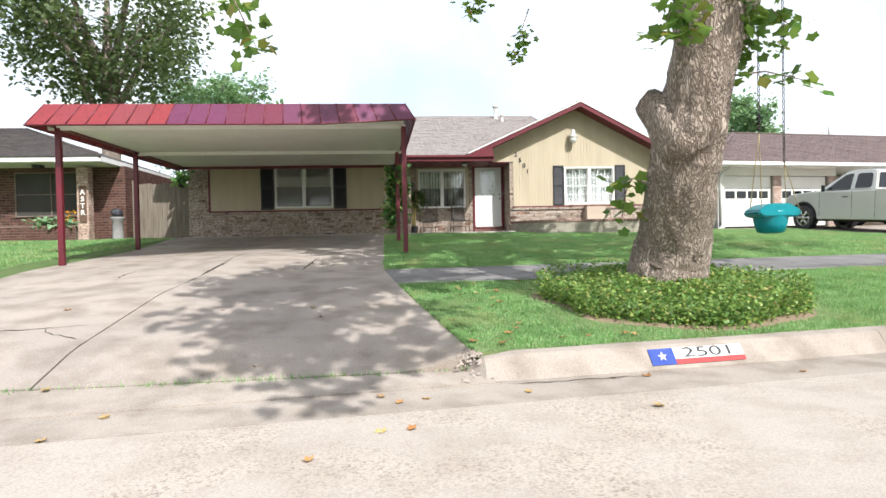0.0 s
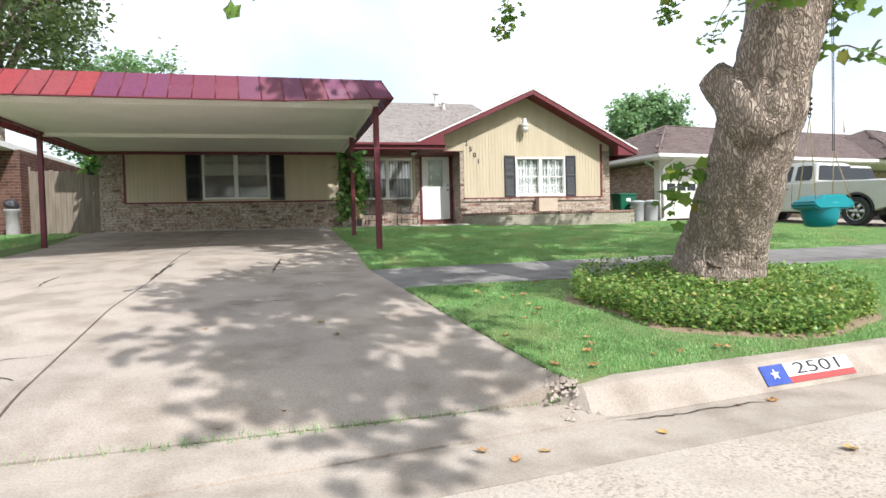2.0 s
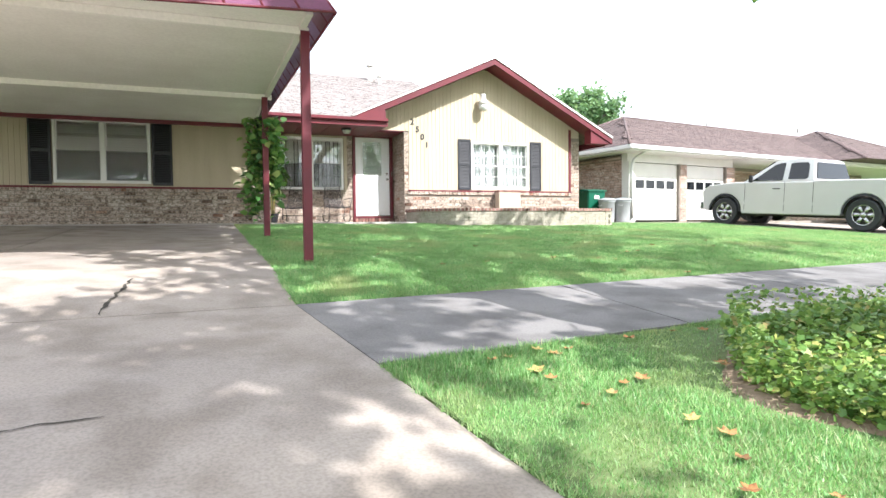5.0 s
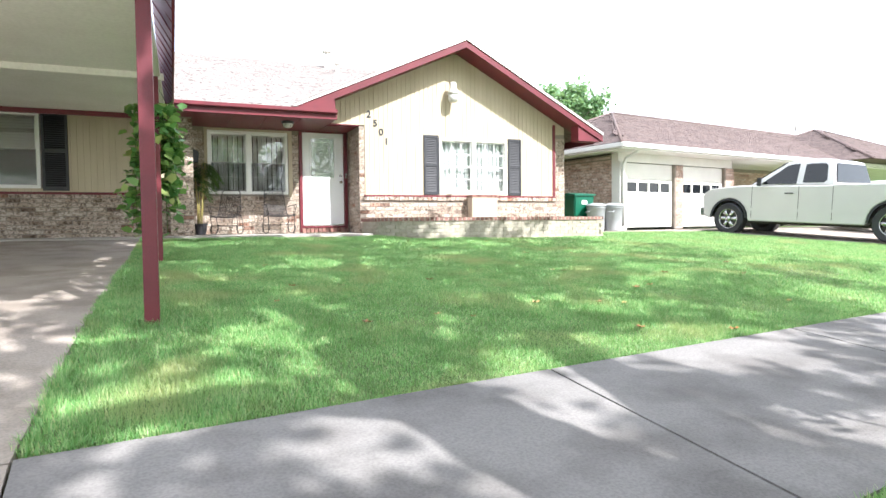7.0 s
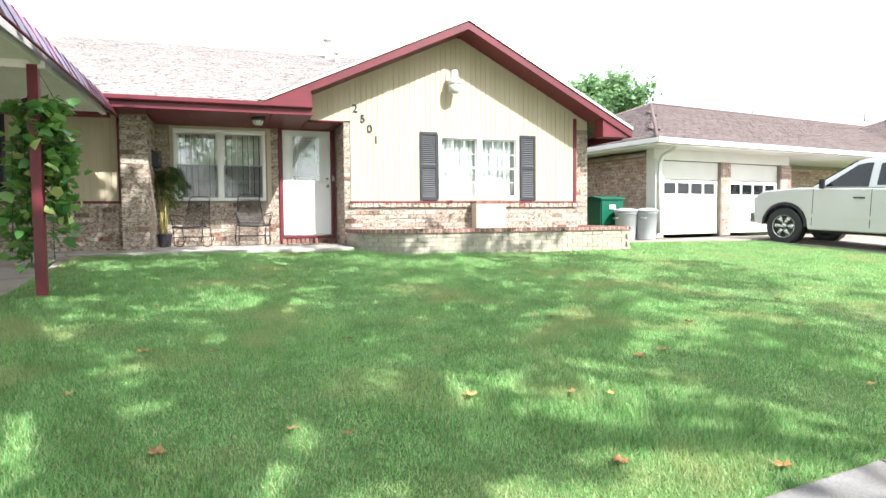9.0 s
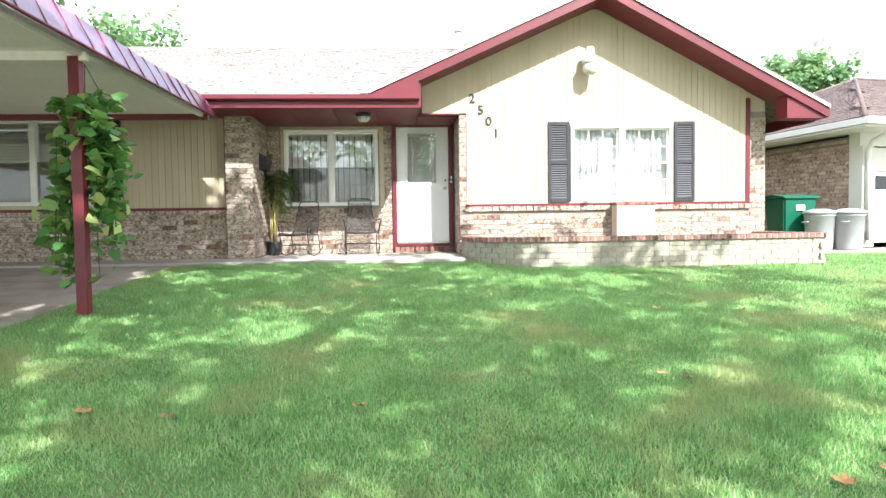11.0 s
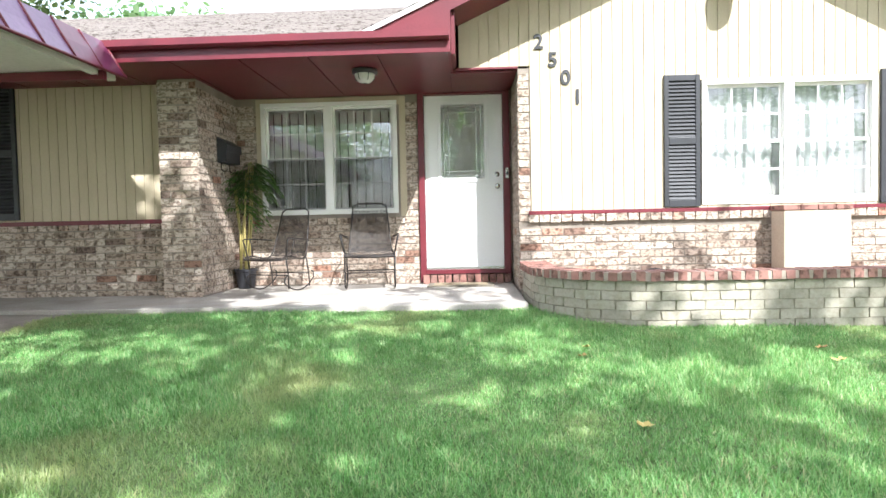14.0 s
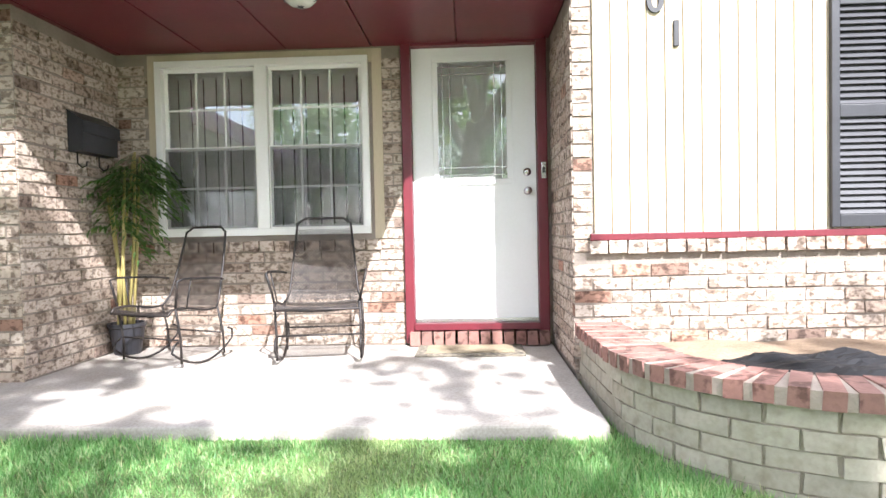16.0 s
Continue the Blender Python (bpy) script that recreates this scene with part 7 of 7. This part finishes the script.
# sign, flowers and pedestal on the neighbour's porch
sign = thing("letter_sign", (-10.74, 17.36, 1.0), "tall brown board sign with white letters", "sign")
block("board", -0.1, 0.1, -0.01, 0.01, 0, 1.05, surface("sign_board", (0.1, 0.06, 0.04), (0.14, 0.08, 0.05), 6, 60, 0.8, 0.2), sign)
for k, ch in enumerate("ASTR"):
    lettering("letter", ch, 0.2, 0.004, M_WHITE, pose(0, -0.013, 0.86 - 0.2 * k, 90, 0, 0), sign, bold=0.005)
flowers = thing("potted_flowers", (-11.2, 17.42, 0.9), "orange and green flowers in the brick planter", "plant")
foliage("stems", [(dx, 0, 0.05) for dx in (-0.9, -0.7, -0.5, -0.3, -0.1, 0.1)], 26, 0.09, 0.16, M_TREELEAF, flowers, 14, lobed=False, flat=1.0)
M_ORANGE = leafy("orange_petal", [(0.0, (0.7, 0.22, 0.02)), (1.0, (0.75, 0.4, 0.05))])
foliage("petals", [(0.05, -0.05, 0.3)], 40, 0.09, 0.09, M_ORANGE, flowers, 15, lobed=False, flat=1.0)
M_STONEGREY = surface("cast_stone", (0.26, 0.25, 0.24), (0.2, 0.19, 0.185), 6, 60, 0.9, 0.4)
ped = thing("pedestal", (-9.75, 17.3, 0.38), "grey stone pedestal with a dark ornament on top", "pedestal")
part("column", lathe([(0.2, 0), (0.2, 0.06), (0.15, 0.1), (0.14, 0.62), (0.19, 0.68), (0.19, 0.74)], 20), M_STONEGREY, ped)
bm = bmesh.new()
bmesh.ops.create_icosphere(bm, subdivisions=3, radius=0.17)
for v in bm.verts:
    v.co *= 1 + 0.3 * noise.noise(v.co * 7)
    v.co.z *= 0.8
ob = part("ornament", bm, M_BLACK, ped)
ob.location.z = 0.85

# fence between the houses
fence = thing("fence", (-9.75, 18.5, 0.3), "weathered grey board fence between the houses", "fence")
for k in range(12):
    bm = bmesh.new()
    h = 1.9 + random.uniform(-0.02, 0.02)
    prism(bm, [(k * 0.142, 0.05), (k * 0.142 + 0.136, 0.05), (k * 0.142 + 0.136, h - 0.03), (k * 0.142 + 0.1, h), (k * 0.142 + 0.036, h), (k * 0.142, h - 0.03)], "y", random.uniform(-0.004, 0), 0.018)
    part("board", bm, M_WOODFENCE, fence)
for z in (0.35, 1.5):
    block("rail", 0, 1.7, 0.019, 0.06, z, z + 0.09, M_WOODFENCE, fence)
for x in (-0.05, 1.71):
    block("post", x - 0.045, x + 0.045, 0.0, 0.09, -0.1, 2.0, M_WOODFENCE, fence)
gplant = thing("potted_fern", (-8.05, 17.75, 2.2), "bright green fern hanging by the brick corner", "plant")
part("pot", lathe([(0.08, -0.2), (0.12, 0.0), (0.11, 0.0)], 16), M_BLACK, gplant)
bm = bmesh.new()
tube(bm, [(0, 0, 0), (0, 0, 0.3)], 0.004, 5)
part("hanger", bm, M_IRON, gplant)
foliage("fronds", [(0, 0, 0.05)], 70, 0.12, 0.16, M_POTHOS, gplant, 17, lobed=False, flat=0.8)


# ---- background trees ----
def tree(at, height, radius, material, seed, leaf=0.3, clumps=110, per=55, low=0.35, label="leafy green tree behind the houses", squash=0.8):
    t = thing("tree", at, label, "tree", "background trees")
    rng = random.Random(seed)
    bm = bmesh.new()
    tube(bm, [(0, 0, -0.1), (0.05, 0, height * 0.15), (0.1, 0.05, height * 0.35), (0.0, 0.1, height * 0.6), (0.1, 0, height * 0.8)], [height * 0.04, height * 0.03, height * 0.026, height * 0.016, height * 0.006], 12)
    part("trunk", bm, M_BARK, t)
    centres = []
    for k in range(10):
        a, z = rng.uniform(0, 6.28), rng.uniform(low, 0.75) * height
        e = Vector((math.cos(a) * radius * rng.uniform(0.5, 0.95), math.sin(a) * radius * rng.uniform(0.5, 0.95), min(z + rng.uniform(0.1, 0.3) * height, height * 0.97)))
        bm = bmesh.new()
        s = Vector((0.05, 0.05, z * 0.75))
        tube(bm, [s, s.lerp(e, 0.5) + Vector((0, 0, 0.06 * height)), e], [height * 0.014, height * 0.009, height * 0.003], 8)
        part("limb", bm, M_BARK, t)
        for q in (0.45, 0.7, 0.9, 1.0):
            centres.append(tuple(s.lerp(e, q)))
    while len(centres) < clumps:
        d = Vector((rng.gauss(0, 1), rng.gauss(0, 1), rng.gauss(0, 1))).normalized() * rng.uniform(0.55, 1.0) ** 0.6
        z = height * (0.5 + low / 2) + d.z * height * (0.5 - low / 2) * 1.0
        if z > low * height:
            f = 1 - 0.35 * abs(d.z)
            centres.append((d.x * radius * f, d.y * radius * f, z))
    foliage("crown", centres, per, radius * 0.11, leaf, material, t, seed, lobed=False, flat=squash)
    return t


tree((-19.8, 16.5, 0.2), 13.0, 6.8, M_OAKLEAF, 31, 0.2, 150, 85, 0.4, "tall dark oak with spreading limbs over the neighbour's lawn", 0.8)
tree((-15.8, 31, 0.4), 16.0, 5.4, M_OAKLEAF, 37, 0.24, 125, 90, 0.4, "tall dark oak with spreading limbs behind the neighbour", 0.8)
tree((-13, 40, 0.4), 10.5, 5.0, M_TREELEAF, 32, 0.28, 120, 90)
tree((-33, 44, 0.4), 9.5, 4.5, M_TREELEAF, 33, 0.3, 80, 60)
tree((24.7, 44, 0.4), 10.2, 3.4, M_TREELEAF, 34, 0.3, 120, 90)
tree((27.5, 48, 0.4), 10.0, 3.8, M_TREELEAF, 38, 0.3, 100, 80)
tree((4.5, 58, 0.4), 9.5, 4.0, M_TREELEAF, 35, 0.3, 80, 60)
# across the street, seen in the window glass
for x, y, h, r, s in ((-9, -17, 11, 5, 41), (2, -20, 12, 5.5, 42), (13, -18, 10, 5, 43), (24, -21, 12, 6, 44)):
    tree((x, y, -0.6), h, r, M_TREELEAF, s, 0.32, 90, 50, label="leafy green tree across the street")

# utility poles in the distance
for x, y, h in ((-34, 38, 8.5),):
    p = thing("utility_pole", (x, y, 0.4), "weathered wooden utility pole in the distance", "utility pole")
    bm = bmesh.new()
    tube(bm, [(0, 0, 0), (0, 0, h)], [0.15, 0.1], 10)
    part("pole", bm, M_WOODFENCE, p)
    block("crossarm", -0.9, 0.9, -0.05, 0.05, h - 0.7, h - 0.58, M_WOODFENCE, p)


# ---- fallen leaves ----
LEAF_MESHES = []
for k in range(5):
    r = random.Random(k)
    pts = leaf_points(0.17)
    v = [(x, y, 0.012 + 0.03 * abs(noise.noise((x * 20, y * 20, k))) + (0.02 if i % 2 else 0)) for i, (x, y) in enumerate(pts)] + [(0, 0.07, 0.008)]
    f = [(i, (i + 1) % 10, 10) for i in range(10)]
    me = bpy.data.meshes.new("fallen_leaf")
    me.from_pydata(v, [], f)
    me.materials.append(M_DRYLEAF_OB)
    LEAF_MESHES.append(me)
rng = random.Random(77)
ON_LAWN = [(0.95, 11.49), (0.43, 10.0), (0.66, 9.87), (-0.19, 9.89), (0.02, 11.36), (-0.68, 10.7), (-0.42, 11.46), (3.89, 11.36), (4.78, 11.04), (1.99, 10.08), (2.26, 10.02), (1.81, 9.3), (1.39, 10.21),
           (2.73, 11.9), (2.83, 11.78), (2.83, 10.62), (3.11, 10.69), (5.65, 12.04), (3.99, 9.78), (3.4, 13.75), (-0.49, 13.03), (2.56, 9.15)]
ON_VERGE = [(-0.99, 6.25), (-1.03, 5.94), (-0.91, 5.2), (-1.19, 4.71), (-0.79, 4.23), (-0.62, 4.36), (-0.25, 4.02), (-0.02, 4.04), (-1.17, 3.95), (-0.88, 3.9), (0.39, 4.1), (0.33, 4.16),
            (-0.81, 6.73), (-0.77, 6.65), (-0.61, 6.66), (-1.0, 6.61), (-0.74, 6.59), (-1.14, 6.61), (0.27, 6.87), (0.58, 6.86), (-0.09, 6.81)]
ON_STREET = [(-4.0, 2.45), (-2.34, 1.79), (-1.62, 2.99), (-1.79, 2.92), (-0.85, 3.07), (-0.01, 3.4), (0.29, 3.4), (-0.01, 2.56), (1.61, 3.4), (-1.93, 2.32), (-1.73, 2.26), (-4.02, 3.0), (-3.87, 2.9), (-1.91, 3.1)]
ON_DRIVE = [(-3.0, 3.84), (-2.71, 5.55), (-5.43, 5.57), (-3.38, 3.7), (-2.57, 5.15), (-3.71, 5.43), (-4.55, 3.45)]
spots = [(x, along(x, y)) for x, y in ON_LAWN + ON_VERGE + ON_STREET + ON_DRIVE]
for k in range(22):
    x, s = (rng.uniform(-1.0, 1.2), rng.uniform(4.2, 6.4)) if k < 14 else (rng.uniform(2.0, 6.0), rng.uniform(12.5, 16.0))
    spots.append((x, s))
for x, s in spots:
    y = at_s(x, s)[1]
    if bed_r(x, y) < 1.02:
        continue
    on_road = s < 3.4
    on_slab = x < right_x(y)
    z = road_z(x, y) if on_road else (drive_z(x, y) + 0.012 if on_slab else lawn_z(x, y) + 0.02)
    ob = new("fallen_leaf", rng.choice(LEAF_MESHES))
    ob.matrix_world = pose(x, y, z, rng.uniform(-8, 8), rng.uniform(-8, 8), rng.uniform(0, 360)) @ Matrix.Scale(rng.uniform(0.34, 0.62), 4)
    tagged(ob, "curled dry sycamore leaf lying on the ground", "leaf", "fallen leaves")


# ---- grass ----
def in_lawn(x, y, s):
    walk_or_bed = (s > 6.72) & (s < 8.44)
    rx = np.interp(y, [p[0] for p in RIGHT], [p[1] for p in RIGHT])
    ok = (~walk_or_bed) & (s > 3.63)
    ok &= ~((x < rx + 0.02) & (x > -7.92))
    a = np.arctan2((y - BED[1]) / BED[3], (x - BED[0]) / BED[2])
    r = np.hypot((x - BED[0]) / BED[2], (y - BED[1]) / BED[3]) / (1 + 0.06 * np.sin(3 * a + 1) + 0.04 * np.sin(7 * a))
    thin = np.abs(np.sin(x * 913.7 + y * 577.3) * 43758.5) % 1.0
    ok &= (r > 1.0) & (thin < (r - 1.02) / (0.34 + 0.1 * np.sin(3 * a + 2)))
    ok &= ~((y > 17.27) & (x < 2.1))
    ok &= ~((x > 2.1) & (x < 7.34) & (y > 16.6) & ((x > 3.0) | ((x - 3.05) ** 2 / 0.84 + (y - 17.5) ** 2 / 0.8 < 1) | (y > 17.5)))
    ok &= ~((x > 8.0) & (y > 17.9)) & ~((x > 11.4 + 0.2 * (17.7 - y)) & (s > 8.4)) & (y < 18.2)
    return ok


def grass(name, x0, x1, s0, s1, count, length, width, seed, fringe=""):
    rng = np.random.default_rng(seed)
    x = rng.uniform(x0, x1, count)
    s = rng.uniform(s0, s1, count)
    y = s + 0.14 * (x + 1.5)
    if fringe == "drive":
        x = np.interp(y, [p[0] for p in RIGHT], [p[1] for p in RIGHT]) + rng.uniform(-0.012, 0.05, count)
        s = y - 0.14 * (x + 1.5)
        ok = ((s > 3.75) & (s < 6.7)) | ((s > 8.46) & (s < 17.1))
    elif fringe == "walk":
        ok = x > np.interp(y, [p[0] for p in RIGHT], [p[1] for p in RIGHT]) + 0.03
    else:
        ok = in_lawn(x, y, s)
    if fringe:
        along = y if fringe == "drive" else x
        ok &= rng.uniform(0, 1, count) < 0.45 + 0.3 * np.sin(along * 9.1 + 2 * np.sin(along * 3.7)) + 0.25 * np.sin(along * 31 + 1.3)
    x, y, s = x[ok], y[ok], s[ok]
    n = len(x)
    z = np.interp(s, LAWN_S, LAWN_Z) - 0.004
    a = rng.uniform(0, 2 * np.pi, n)
    lean = rng.uniform(0.15, 1.0, n)
    patchy = 0.75 + 0.4 * np.sin(x * 2.1 + 1.7 * np.sin(y * 1.3)) * np.sin(y * 1.7 + 1.1 * np.sin(x * 0.9))
    ln = length * rng.uniform(0.5, 1.2, n) * np.clip(patchy, 0.55, 1.2)
    b = a + np.pi / 2 + rng.normal(0, 0.5, n)
    w = width * rng.uniform(0.6, 1.2, n)
    v = np.empty((n, 3, 3), np.float32)
    v[:, 0] = np.c_[x - w * np.cos(b), y - w * np.sin(b), z]
    v[:, 1] = np.c_[x + w * np.cos(b), y + w * np.sin(b), z]
    v[:, 2] = np.c_[x + ln * lean * np.cos(a), y + ln * lean * np.sin(a), z + ln * np.sqrt(1 - (lean * 0.8) ** 2)]
    me = bpy.data.meshes.new(name)
    me.vertices.add(n * 3)
    me.vertices.foreach_set("co", v.reshape(-1))
    me.loops.add(n * 3)
    me.loops.foreach_set("vertex_index", np.arange(n * 3, dtype=np.int32))
    me.polygons.add(n)
    me.polygons.foreach_set("loop_start", np.arange(0, n * 3, 3, dtype=np.int32))
    me.update()
    me.validate()
    me.materials.append(M_GRASS)
    ob = new(name, me)
    return tagged(ob, "short green lawn grass with dry patches", "grass", kind="stuff")


grass("grass", -2.0, 4.6, 8.4, 17.6, 760000, 0.056, 0.0038, 1)
grass("grass", -1.8, 6.0, 3.6, 6.8, 260000, 0.056, 0.0038, 2)
grass("grass", -2.0, 0.0, 3.6, 17.3, 26000, 0.06, 0.0035, 6, "drive")
grass("grass", -1.8, 8.0, 6.69, 6.735, 14000, 0.055, 0.0035, 7, "walk")
grass("grass", -1.8, 8.0, 8.425, 8.47, 14000, 0.055, 0.0035, 8, "walk")
grass("grass", 4.6, 13.2, 8.4, 17.6, 330000, 0.055, 0.0055, 3)
grass("grass", 6.0, 16.0, 3.6, 6.8, 60000, 0.07, 0.008, 4)
grass("grass", -18.0, -7.9, 8.4, 18.0, 120000, 0.07, 0.009, 5)


def weeds(spots, seed):
    """Tufts growing in a joint."""
    rng = np.random.default_rng(seed)
    v = []
    for x, y, z, r, n in spots:
        for k in range(n):
            px, py = x + rng.normal(0, r), y + rng.normal(0, 0.025)
            a, l = rng.uniform(0, 6.28), rng.uniform(0.02, 0.06)
            v += [(px - 0.004 * math.sin(a), py + 0.004 * math.cos(a), z), (px + 0.004 * math.sin(a), py - 0.004 * math.cos(a), z), (px + l * 0.7 * math.cos(a), py + l * 0.7 * math.sin(a), z + l)]
    ob = soup("joint_weeds", v, [(i, i + 1, i + 2) for i in range(0, len(v), 3)], M_GRASS)
    return tagged(ob, "low weeds growing along the gutter joint", "weeds", kind="stuff")


random.seed(9)
weeds([(x, apron_y(x), drive_z(x, apron_y(x)), 0.1, 26 if -3.9 < x < -2.0 else 7) for x in np.arange(-6.8, -1.1, 0.12)] + [(-1.12, 3.74, -0.84, 0.07, 90), (-4.85, 3.46, -0.84, 0.12, 80)], 6)
